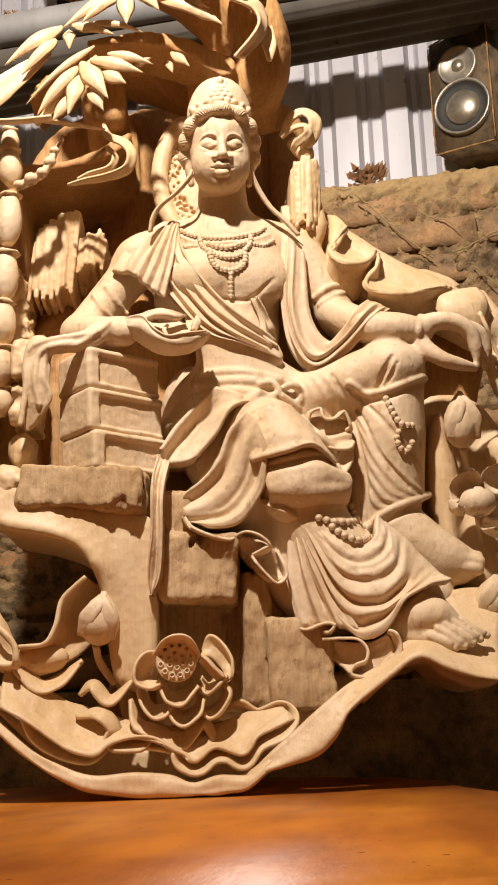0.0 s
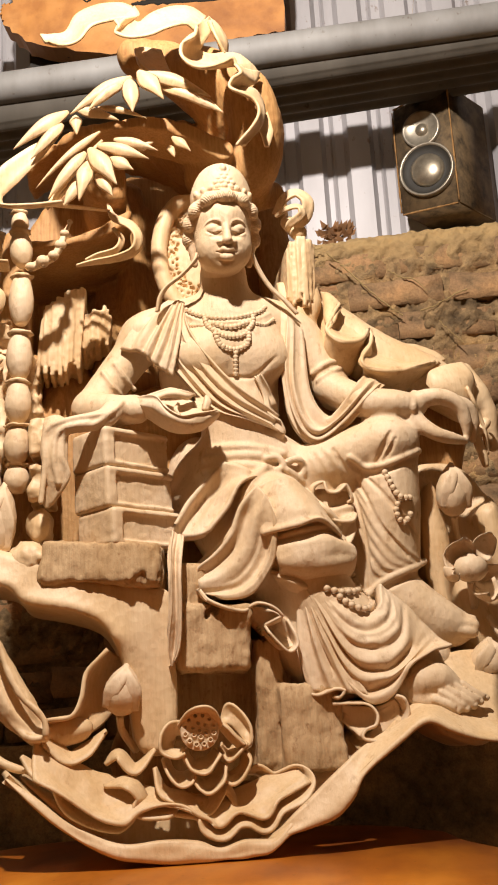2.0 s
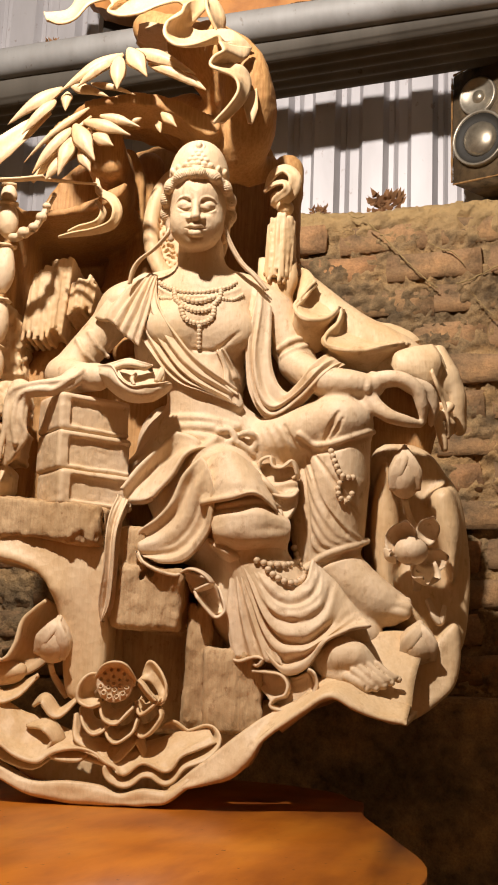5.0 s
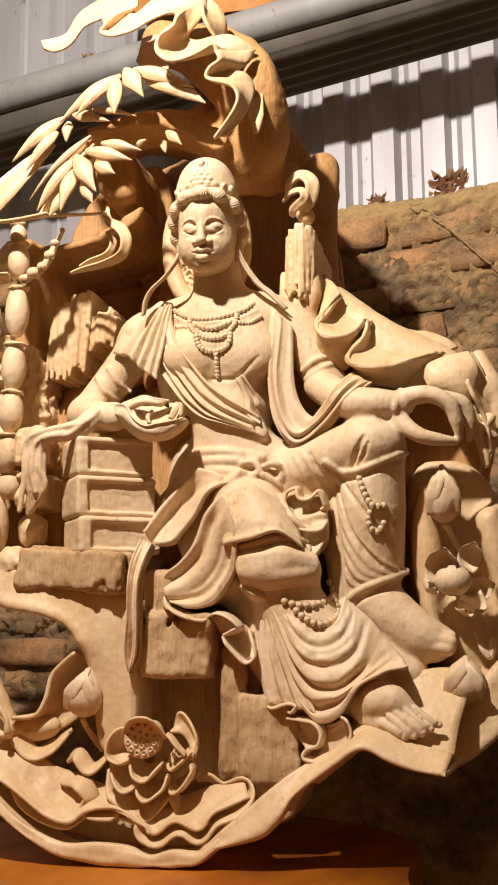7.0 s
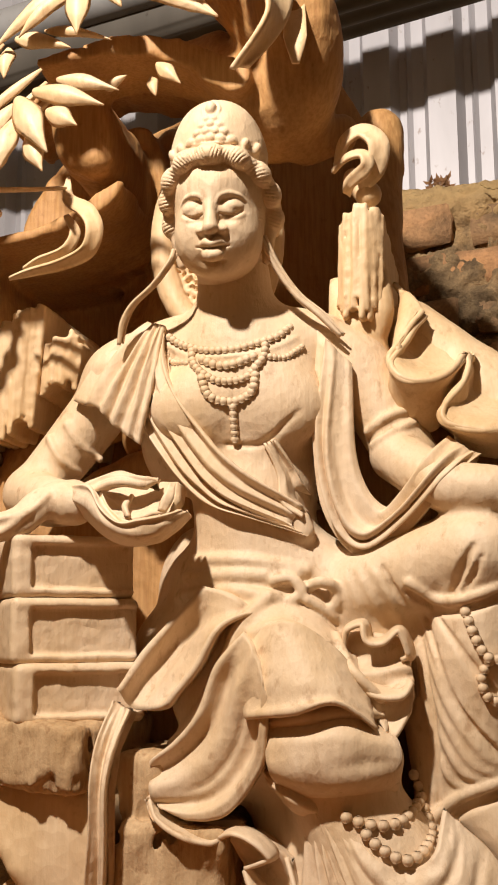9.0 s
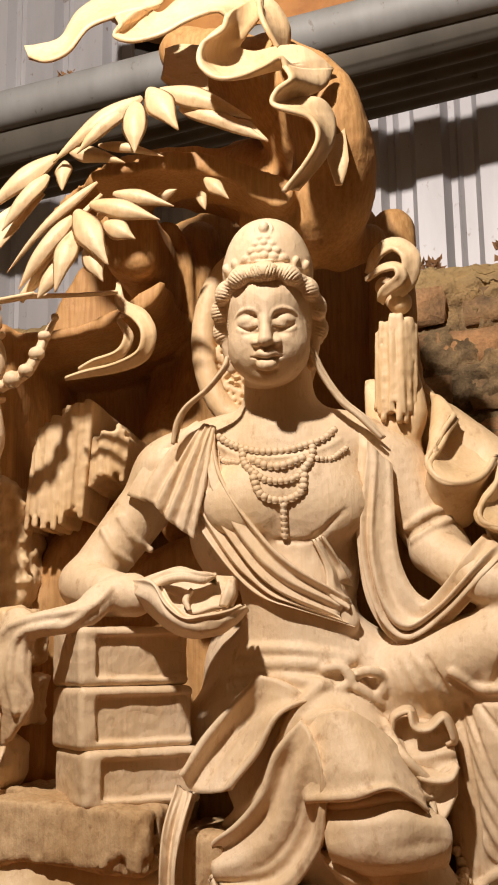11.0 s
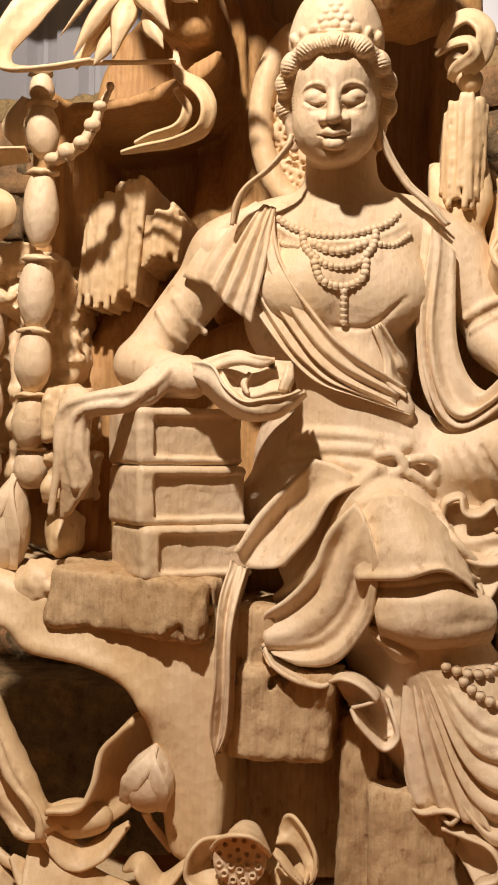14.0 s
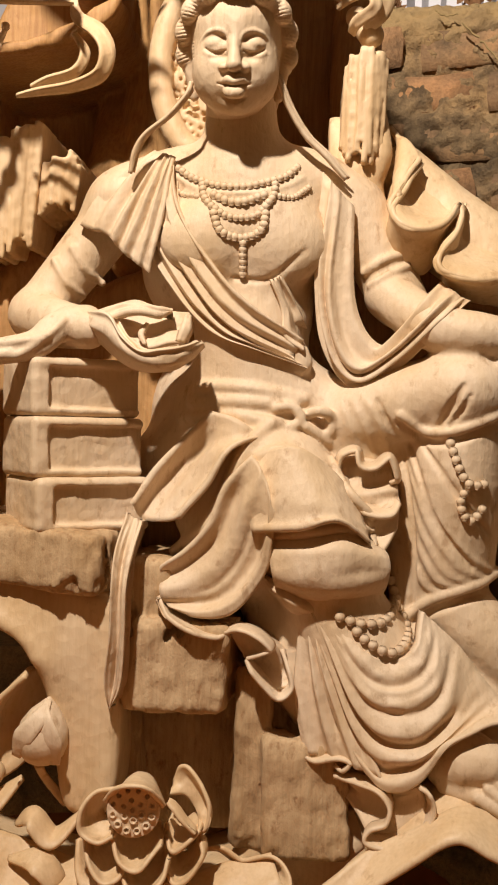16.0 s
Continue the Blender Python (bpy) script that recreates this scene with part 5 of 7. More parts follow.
# robe over the shin in hanging folds
pieces.append(cloth([[(0.065, 0.352, 0.156), (0.096, 0.320, 0.172), (0.123, 0.309, 0.170), (0.148, 0.322, 0.172), (0.158, 0.355, 0.150)],
                     [(0.056, 0.353, 0.158), (0.096, 0.297, 0.178), (0.131, 0.285, 0.182), (0.161, 0.302, 0.176), (0.170, 0.343, 0.148)],
                     [(0.051, 0.352, 0.158), (0.097, 0.272, 0.178), (0.137, 0.259, 0.188), (0.172, 0.278, 0.180), (0.191, 0.325, 0.150)],
                     [(0.046, 0.352, 0.156), (0.097, 0.247, 0.176), (0.139, 0.231, 0.192), (0.175, 0.250, 0.186), (0.214, 0.296, 0.154)],
                     [(0.042, 0.351, 0.152), (0.098, 0.223, 0.172), (0.138, 0.212, 0.192), (0.172, 0.232, 0.192), (0.231, 0.276, 0.160)],
                     [(0.038, 0.350, 0.146), (0.076, 0.239, 0.162), (0.109, 0.194, 0.182), (0.131, 0.187, 0.190), (0.154, 0.200, 0.196), (0.179, 0.235, 0.200), (0.208, 0.254, 0.196), (0.242, 0.262, 0.186)]],
                    [(0.10, 0.003, 0.07, 0.0, 1.0), (0.17, -0.003, 0.035, 0.1, 0.9), (0.225, 0.002, 0.03, 0.2, 1.0), (0.31, 0.004, 0.06, 0.05, 1.0), (0.385, -0.004, 0.035, 0.15, 0.9), (0.50, 0.005, 0.075, 0.02, 0.98), (0.60, -0.009, 0.04, 0.05, 0.90), (0.72, 0.005, 0.07, 0.02, 1.0), (0.815, -0.008, 0.04, 0.05, 0.80), (0.93, 0.004, 0.06, 0, 1.05)], 0.0055, 8, 96, seed=7, back=0.03))
pieces.append(cloth([[(0.034, 0.339, 0.136), (0.030, 0.283, 0.140), (0.034, 0.243, 0.142), (0.043, 0.208, 0.146)],
                     [(0.042, 0.345, 0.148), (0.052, 0.287, 0.156), (0.062, 0.249, 0.160), (0.077, 0.208, 0.162)],
                     [(0.051, 0.348, 0.150), (0.068, 0.295, 0.164), (0.091, 0.248, 0.172), (0.115, 0.199, 0.186)]],
                    [(0.08, 0.002, 0.06, 0, 1.3), (0.30, -0.005, 0.08, 0.1, 1.3), (0.46, 0.003, 0.06, 0, 1.3), (0.60, -0.006, 0.06, -0.1, 0.9), (0.76, 0.004, 0.06, 0, 1.3), (0.9, -0.003, 0.05, 0, 1.0)], 0.005, 8, 48, seed=8, back=0.04))
# rolled hems at the foot
pieces.append(sweep([(0.038, 0.210, 0.138), (0.052, 0.204, 0.146), (0.076, 0.211, 0.156), (0.089, 0.207, 0.160), (0.081, 0.197, 0.160), (0.073, 0.200, 0.156)], 82, [0.012, 0.024, 0.026, 0.026, 0.02, 0.008], 0.0045, 8))
pieces.append(sweep([(0.072, 0.190, 0.152), (0.096, 0.190, 0.164), (0.116, 0.187, 0.176), (0.127, 0.173, 0.182), (0.123, 0.157, 0.186), (0.108, 0.151, 0.188), (0.104, 0.142, 0.190), (0.126, 0.139, 0.192), (0.152, 0.151, 0.192), (0.165, 0.171, 0.192), (0.161, 0.189, 0.194), (0.153, 0.195, 0.196)], 82, [0.012, 0.03, 0.034, 0.034, 0.034, 0.03, 0.03, 0.03, 0.03, 0.03, 0.03, 0.012], 0.0045, 8))
pieces.append(cloth([[(0.031, 0.202, 0.118), (0.066, 0.196, 0.132), (0.100, 0.186, 0.150), (0.132, 0.183, 0.172), (0.155, 0.191, 0.184)], [(0.055, 0.192, 0.122), (0.084, 0.176, 0.140), (0.106, 0.164, 0.160), (0.132, 0.171, 0.176), (0.159, 0.183, 0.184)], [(0.072, 0.178, 0.130), (0.095, 0.154, 0.156), (0.108, 0.141, 0.178), (0.133, 0.140, 0.180), (0.164, 0.169, 0.184)]], [(0.5, -0.003, 0.3)], 0.004, seed=9, back=0.045))
# narrow sash tail falling on the rock
pieces.append(cloth([[(-0.142, 0.445, 0.150), (-0.149, 0.411, 0.174), (-0.150, 0.375, 0.188), (-0.151, 0.325, 0.186), (-0.156, 0.284, 0.178), (-0.153, 0.253, 0.170)],
                     [(-0.126, 0.436, 0.148), (-0.130, 0.409, 0.172), (-0.134, 0.376, 0.188), (-0.135, 0.326, 0.186), (-0.139, 0.278, 0.178), (-0.151, 0.252, 0.170)]],
                    [(0.08, 0.003, 0.1), (0.5, -0.006, 0.16, 0.05, 0.98), (0.75, 0.002, 0.1), (0.94, 0.003, 0.08)], 0.005, seed=10, back=0.02))
# sash from the shoulder across the chest
pieces.append(cloth([[(-0.108, 0.810, 0.106), (-0.100, 0.756, 0.126), (-0.063, 0.698, 0.133), (-0.022, 0.658, 0.131), (0.032, 0.625, 0.109)],
                     [(-0.119, 0.801, 0.111), (-0.115, 0.737, 0.114), (-0.081, 0.678, 0.122), (-0.041, 0.636, 0.129), (0.021, 0.607, 0.114)],
                     [(-0.135, 0.791, 0.108), (-0.133, 0.722, 0.104), (-0.106, 0.675, 0.110), (-0.069, 0.636, 0.114), (-0.027, 0.616, 0.126), (0.035, 0.596, 0.111)]],
                    [(0.03, 0.002, 0.04), (0.14, -0.0035, 0.05, 0.1, 1.1), (0.26, 0.003, 0.05), (0.38, -0.003, 0.04, 0.2, 1.1), (0.5, 0.003, 0.05), (0.62, -0.0045, 0.05, 0.05, 1), (0.76, 0.003, 0.05), (0.88, -0.003, 0.04, 0.1, 1), (0.97, 0.003, 0.04)], 0.0045, 8, 56, seed=11, back=0.01))
pieces.append(cloth([[(0.006, 0.688, 0.119), (0.021, 0.662, 0.102), (0.032, 0.643, 0.088), (0.036, 0.633, 0.013)], [(-0.005, 0.686, 0.117), (0.008, 0.656, 0.113), (0.012, 0.631, 0.116), (0.032, 0.616, 0.114)]], [(0.3, -0.003, 0.15), (0.8, 0.003, 0.15)], 0.004, seed=12))
# sleeve falling in a loop below the arm
pieces.append(cloth([[(0.046, 0.802, 0.096), (0.041, 0.701, 0.098), (0.050, 0.623, 0.098), (0.086, 0.577, 0.098), (0.131, 0.600, 0.110), (0.171, 0.644, 0.132), (0.199, 0.668, 0.112)],
                     [(0.061, 0.783, 0.106), (0.051, 0.678, 0.112), (0.064, 0.614, 0.114), (0.088, 0.590, 0.116), (0.124, 0.612, 0.126), (0.162, 0.649, 0.142), (0.187, 0.673, 0.118)],
                     [(0.080, 0.764, 0.098), (0.081, 0.685, 0.104), (0.092, 0.641, 0.106), (0.111, 0.622, 0.108), (0.127, 0.637, 0.118), (0.148, 0.665, 0.128), (0.170, 0.688, 0.104)]],
                    [(0.05, 0.003, 0.06), (0.2, -0.004, 0.06, 0.1, 1), (0.34, 0.003, 0.06), (0.47, -0.006, 0.05, 0.05, 0.97), (0.6, 0.004, 0.06), (0.76, -0.004, 0.06, 0.1, 1), (0.92, 0.003, 0.06)], 0.0055, 8, 48, seed=13, back=0.02))
# short cape over the shoulder, its hem standing off the arm
pieces.append(cloth([[(-0.130, 0.822, 0.090), (-0.161, 0.799, 0.094), (-0.189, 0.773, 0.094), (-0.207, 0.742, 0.094)],
                     [(-0.122, 0.817, 0.104), (-0.145, 0.788, 0.111), (-0.163, 0.757, 0.116), (-0.176, 0.730, 0.116)],
                     [(-0.115, 0.814, 0.110), (-0.131, 0.775, 0.117), (-0.145, 0.738, 0.120), (-0.157, 0.710, 0.118)],
                     [(-0.108, 0.812, 0.110), (-0.116, 0.768, 0.119), (-0.123, 0.727, 0.122), (-0.131, 0.691, 0.118)]],
                    [(0.02, 0.002, 0.04), (0.12, -0.003, 0.04, 0.2, 2), (0.22, 0.003, 0.05), (0.34, -0.006, 0.06, 0.1, 2), (0.45, 0.003, 0.05), (0.55, -0.004, 0.04, 0.15, 2), (0.66, 0.004, 0.05), (0.77, -0.004, 0.04, 0.1, 2), (0.86, 0.003, 0.04), (0.94, -0.003, 0.03, 0.2, 2)], 0.0045, 8, 56, seed=14, back=0.008))
# sleeve mouth gathered round the hand on the books
pieces.append(cloth([[(-0.190, 0.647, 0.146), (-0.161, 0.642, 0.172), (-0.145, 0.620, 0.184), (-0.125, 0.606, 0.190), (-0.106, 0.608, 0.192), (-0.088, 0.611, 0.190), (-0.071, 0.617, 0.176)],
                     [(-0.190, 0.635, 0.152), (-0.162, 0.622, 0.174), (-0.141, 0.601, 0.182), (-0.117, 0.592, 0.186), (-0.094, 0.594, 0.186), (-0.079, 0.602, 0.180), (-0.066, 0.615, 0.168)],
                     [(-0.192, 0.625, 0.136), (-0.168, 0.610, 0.150), (-0.143, 0.591, 0.156), (-0.119, 0.585, 0.158), (-0.095, 0.589, 0.158), (-0.080, 0.598, 0.156), (-0.066, 0.612, 0.154)]],
                    [(0.04, 0.002, 0.06)], 0.006, seed=15, back=0.012))
pieces.append(cloth([[(-0.161, 0.639, 0.148), (-0.144, 0.620, 0.154), (-0.125, 0.613, 0.160), (-0.102, 0.618, 0.160), (-0.085, 0.618, 0.158)],
                     [(-0.160, 0.649, 0.128), (-0.136, 0.648, 0.124), (-0.117, 0.649, 0.124), (-0.101, 0.650, 0.126), (-0.085, 0.648, 0.134)]], [(0.5, -0.004, 0.2)], 0.005, seed=16, back=0.02))
pieces.append(cloth([[(-0.190, 0.644, 0.146), (-0.163, 0.653, 0.152), (-0.137, 0.658, 0.156), (-0.115, 0.653, 0.156), (-0.100, 0.649, 0.152)], [(-0.177, 0.638, 0.156), (-0.154, 0.644, 0.166), (-0.133, 0.649, 0.168), (-0.113, 0.646, 0.164), (-0.100, 0.646, 0.154)]], [(0.5, 0.002, 0.2)], 0.008, seed=17, back=0.008))
for p, r in (([(-0.084, 0.642, 0.160), (-0.085, 0.628, 0.172), (-0.089, 0.616, 0.176)], 0.011), ([(-0.125, 0.613, 0.164), (-0.130, 0.624, 0.158), (-0.125, 0.635, 0.150)], 0.006)):
    pieces.append(sweep(p, 30, [r * 0.6, r, r * 0.7], [r * 0.6, r, r * 0.7], 6))
# strands of hair from the ears to the shoulders
for p in ([(-0.087, 0.877, 0.148), (-0.092, 0.864, 0.148), (-0.111, 0.845, 0.140), (-0.135, 0.829, 0.130), (-0.146, 0.812, 0.126), (-0.151, 0.791, 0.122)], [(-0.003, 0.888, 0.134), (0.011, 0.857, 0.124), (0.029, 0.831, 0.116), (0.050, 0.813, 0.110), (0.070, 0.791, 0.104)]):
    pieces.append(sweep(p, 40, [0.0035, 0.0042, 0.0045, 0.0052, 0.006, 0.003], 0.0045, 8))
    pieces.append(sweep([(q[0] + 0.003, q[1] + 0.002, q[2] - 0.003) for q in p], 40, [0.003, 0.0035, 0.004, 0.004, 0.004, 0.002], 0.004, 8))

part("seated_figure", joined(*pieces), WOOD_FIGURE, carving, "pale grey-tan carved seated figure in draped robes")


# halo behind the head
clay = Clay((-0.20, 0.70, -0.01), (0.12, 1.04, 0.06), 0.0022)
hc = (-0.076, 0.935, 0.020)
ring = [(hc[0] + 0.062 * math.cos(g), hc[1] + 0.104 * math.sin(g), 0.012) for g in np.linspace(0, 2 * math.pi, 33)]
clay.tube(ring, 0.014, 0.004, n=1)
clay.ell((hc[0], hc[1], 0.002), (0.058, 0.100, 0.012), 0.002)
rng = random.Random(8)
for _ in range(260):
    g, rr = rng.uniform(0, 2 * math.pi), math.sqrt(rng.uniform(0.3, 0.80))
    clay.ell((hc[0] + 0.054 * rr * math.cos(g), hc[1] + 0.096 * rr * math.sin(g), 0.012), (0.0026, 0.0026, 0.008), 0.001, 0, True)
part("halo", clay.mesh(), WOOD_EDGE, carving, "round carved halo with a pierced band")


# splintered posts
def post(name, top, bottom, half, w, seed, jag=0.02, rise=0.0):
    """A flat split post with shallow flutes and a torn lower end."""
    c = Clay((min(top[0], bottom[0]) - half - 0.02, bottom[1] - 0.05, -0.24), (max(top[0], bottom[0]) + half + 0.02, top[1] + 0.03, w + 0.03), 0.0024)
    rg = random.Random(seed)
    k = max(8, int(half * 2 / 0.0038))
    for i in range(k):
        x = -half + half * 2 * (i + 0.5) / k
        ww = w - 0.012 * (x / half) ** 2 + rg.uniform(-0.0022, 0.0006)
        t, b = top[1] + rise * x / half - rg.uniform(0, 0.010) - (0.008 if i in (0, k - 1) else 0), bottom[1] + rg.uniform(-jag, jag)
        mid = 0.5 * (top[0] + bottom[0]) + x
        c.box((mid, (t + b) / 2, ww / 2 - 0.11), (half / k * 1.7, (t - b) / 2, ww / 2 + 0.11), 0.0015, math.degrees(math.atan2(bottom[0] - top[0], top[1] - bottom[1])), 0.0016)
    c.roughen(0.0012, (int(half * 1200), 3, 20), seed)
    c.roughen(0.0006, (24, 30, 30), seed + 5)
    return part(name, c.mesh(), WOOD_EDGE, carving)


post("splintered_post", (0.090, 0.936, 0.075), (0.085, 0.825, 0.070), 0.022, 0.085, 1, 0.012)
post("splintered_post", (-0.295, 0.852, 0.050), (-0.306, 0.725, 0.050), 0.034, 0.062, 2, 0.014, 0.024)
post("splintered_post", (-0.242, 0.831, 0.040), (-0.249, 0.769, 0.040), 0.022, 0.052, 3, 0.010, 0.006)
clay = Clay((0.05, 0.70, -0.02), (0.20, 1.06, 0.12), 0.0026)
clay.tube([(0.060, 0.855, 0.030), (0.078, 0.812, 0.050), (0.094, 0.784, 0.050), (0.103, 0.749, 0.040)], [0.02, 0.024, 0.02, 0.014], 0.006)
clay.tube([(0.100, 0.880, 0.050), (0.106, 0.827, 0.060), (0.096, 0.788, 0.050)], [0.012, 0.014, 0.01], 0.004)
clay.tube([(0.079, 0.984, 0.030), (0.095, 0.961, 0.040)], [0.012, 0.014], 0.006)
branch = part("curled_branch", clay.mesh(), WOOD_EDGE, carving)
part("curl", sweep([(0.061, 1.005, 0.020), (0.073, 1.017, 0.050), (0.092, 1.022, 0.060), (0.108, 1.005, 0.065), (0.104, 0.981, 0.060), (0.088, 0.965, 0.050)], [40, 40, 35, 25, 25, 30], [0.012, 0.022, 0.024, 0.024, 0.022, 0.014], 0.006, 8, 0.1), WOOD_EDGE, branch)
part("curl", sweep([(0.058, 0.990, 0.040), (0.077, 0.993, 0.065), (0.093, 0.992, 0.070), (0.096, 0.979, 0.070), (0.078, 0.968, 0.060), (0.073, 0.960, 0.050)], [40, 40, 40, 30, 30, 30], [0.008, 0.014, 0.015, 0.015, 0.014, 0.010], 0.005, 8, 0.1), WOOD_EDGE, branch)


# stack of books
def book(corner, high, right=0.125, left=0.092, seed=0):
    """A thick bound book, its upright front corner (top) at corner: rounded spine to one side, recessed pages to the other."""
    e1, e2 = np.array([0.80, 0, -0.60]), np.array([-0.60, 0, -0.80])
    c0 = np.array(corner, float) - (0, high / 2, 0)
    mid = c0 + e1 * right / 2 + e2 * left / 2
    c = Clay(mid - (0.12, high / 2 + 0.012, 0.11), mid + (0.12, high / 2 + 0.012, 0.11), 0.0022)
    c.box(mid, (right / 2, high / 2, left / 2), 0.0, 0, 0.007, -36.87)
    c.box(c0 + e1 * (0.018 + right / 2), (right / 2, high / 2 - 0.0085, 0.0075), 0.002, 0, 0.004, -36.87, True)
    c.roughen(0.0007, (16, 9, 14), seed)
    body = part("book", c.mesh(), WOOD_FIGURE, carving)
    c = Clay(mid - (0.12, high / 2 + 0.012, 0.11), mid + (0.12, high / 2 + 0.012, 0.11), 0.0026)
    c.box(c0 + e1 * (0.012 + right / 2) + e2 * (0.0075 + left * 0.45), (right / 2 - 0.016, high / 2 - 0.006, left * 0.45), 0.0, 0, 0.003, -36.87)
    c.roughen(0.0010, (8, 14, 8), seed + 1)
    part("page_block", c.mesh(), WOOD_FIGURE, body)


book((-0.235, 0.600, 0.172), 0.060, 0.122, 0.085, 1)
book((-0.233, 0.540, 0.176), 0.062, 0.126, 0.085, 2)
book((-0.226, 0.479, 0.180), 0.056, 0.128, 0.088, 3)


# bamboo stalks of bulging joints
EGG = [(0.0, 0.44), (0.04, 0.58), (0.13, 0.76), (0.30, 0.97), (0.50, 1.09), (0.68, 1.06), (0.84, 0.86), (0.95, 0.60), (1.0, 0.46)]
def stalk(joints):
    root = tagged(new("bamboo_stalk"), "carved stalk of bulging bamboo joints")
    root.parent = carving
    for top, bottom, r in joints:
        v, f = turned(top, bottom, [(t, r * q) for t, q in EGG], 18)
        part("joint", ([p + noise.noise_vector(p * 55) * 0.0014 for p in v], f), WOOD_FIGURE, root)
        c = (np.array(top) * 0.94 + np.array(bottom) * 0.06)
        d = np.array(top) - np.array(bottom)
        d /= np.linalg.norm(d)
        rg = random.Random(int(r * 1e6) + int(1000 * abs(top[0])))
        v, f = turned(c + d * 0.0045, c - d * 0.0035, [(0, r * 0.5), (0.25, r * (0.95 + rg.uniform(-.1, .12))), (0.6, r * (0.98 + rg.uniform(-.08, .12))), (1, r * 0.55)], 14)
        part("collar", ([p + noise.noise_vector(p * 120) * 0.0035 for p in v], f), WOOD_EDGE, root)


stalk([((-0.357, 0.955, 0.130), (-0.356, 0.920, 0.130), 0.0125), ((-0.356, 0.923, 0.130), (-0.353, 0.864, 0.130), 0.0165), ((-0.354, 0.852, 0.130), (-0.356, 0.770, 0.130), 0.0175), ((-0.357, 0.760, 0.130), (-0.360, 0.683, 0.130), 0.018), ((-0.360, 0.683, 0.130), (-0.362, 0.616, 0.130), 0.018), ((-0.362, 0.614, 0.130), (-0.363, 0.554, 0.130), 0.0185), ((-0.364, 0.557, 0.120), (-0.365, 0.513, 0.120), 0.0175)])
stalk([((-0.419, 0.718, 0.120), (-0.418, 0.644, 0.120), 0.0185), ((-0.418, 0.642, 0.120), (-0.419, 0.573, 0.120), 0.0185), ((-0.418, 0.572, 0.120), (-0.416, 0.511, 0.120), 0.0165)])
stalk([((-0.486, 0.606, 0.110), (-0.484, 0.563, 0.110), 0.017), ((-0.479, 0.562, 0.110), (-0.474, 0.501, 0.110), 0.0185), ((-0.471, 0.502, 0.110), (-0.464, 0.472, 0.110), 0.017), ((-0.459, 0.475, 0.110), (-0.444, 0.444, 0.110), 0.018)])
TWIG = [(-0.339, 0.859, 0.138), (-0.321, 0.864, 0.147), (-0.305, 0.872, 0.150), (-0.294, 0.891, 0.148), (-0.288, 0.912, 0.142), (-0.280, 0.936, 0.132)]
part("twig", sweep(TWIG, 20, [0.010, 0.011, 0.010, 0.009, 0.008, 0.004], [0.010, 0.011, 0.010, 0.009, 0.008, 0.004], 6), WOOD_FIGURE, carving)
for i, (a, r) in enumerate(zip(TWIG, (0.009, 0.0105, 0.0095, 0.0085, 0.0075, 0.005))):
    part("knot", ball((a[0], a[1], a[2] + 0.003), (r * (1.1 - 0.1 * (i % 3)), r * (0.8 + 0.12 * (i % 2)), r), 10, 8), WOOD_FIGURE, carving)
# torn bark about the stalks
clay = Clay((-0.62, 0.44, -0.03), (-0.32, 0.78, 0.17), 0.0026)
clay.board([(-0.546, 0.627), (-0.531, 0.681), (-0.488, 0.711), (-0.444, 0.736), (-0.434, 0.770), (-0.411, 0.798), (-0.389, 0.790), (-0.350, 0.763), (-0.335, 0.696), (-0.341, 0.623), (-0.417, 0.554), (-0.519, 0.556)], -0.02, 0.055, 0.006, 0.012)
for p, r in (([(-0.438, 0.727, 0.110), (-0.413, 0.719, 0.125), (-0.391, 0.717, 0.120)], [0.008, 0.011, 0.009]), ([(-0.433, 0.714, 0.110), (-0.410, 0.708, 0.120), (-0.398, 0.709, 0.110)], [0.008, 0.009, 0.007]), ([(-0.415, 0.737, 0.090), (-0.405, 0.757, 0.100), (-0.389, 0.767, 0.100), (-0.377, 0.758, 0.090)], [0.010, 0.016, 0.018, 0.014]), ([(-0.405, 0.731, 0.080), (-0.385, 0.712, 0.090), (-0.388, 0.684, 0.085)], [0.016, 0.016, 0.014]),
             ([(-0.501, 0.770, 0.070), (-0.461, 0.768, 0.100), (-0.430, 0.770, 0.100), (-0.414, 0.775, 0.090)], [0.006, 0.007, 0.007, 0.005]), ([(-0.438, 0.771, 0.080), (-0.427, 0.751, 0.090), (-0.432, 0.737, 0.090)], [0.006, 0.007, 0.006]), ([(-0.492, 0.762, 0.070), (-0.470, 0.737, 0.090), (-0.477, 0.728, 0.080)], [0.010, 0.012, 0.008])):
    clay.tube(p, r, 0.004)
clay.roughen(0.006, (34, 30, 12), 71)
clay.roughen(0.002, (80, 80, 50), 72)
part("torn_bark", clay.mesh(), WOOD_EDGE, carving)
# lumps and shoots among the stalks
clay = Clay((-0.58, 0.34, 0.0), (-0.24, 0.72, 0.19), 0.003)
for c, r, g in (((-0.430, 0.454, 0.100), (0.026, 0.02, 0.03), 10), ((-0.348, 0.413, 0.140), (0.028, 0.024, 0.03), 0), ((-0.324, 0.406, 0.130), (0.02, 0.018, 0.026), 0), ((-0.332, 0.465, 0.100), (0.018, 0.03, 0.03), 0), ((-0.415, 0.758, 0.090), (0.024, 0.022, 0.03), 20), ((-0.390, 0.743, 0.080), (0.016, 0.03, 0.03), 0), ((-0.345, 0.535, 0.090), (0.014, 0.02, 0.03), 0)):
    clay.ell(c, r, 0.008, g)
clay.tube([(-0.445, 0.740, 0.090), (-0.463, 0.692, 0.100), (-0.469, 0.648, 0.100), (-0.457, 0.627, 0.080)], [0.006, 0.008, 0.008, 0.006], 0.006)
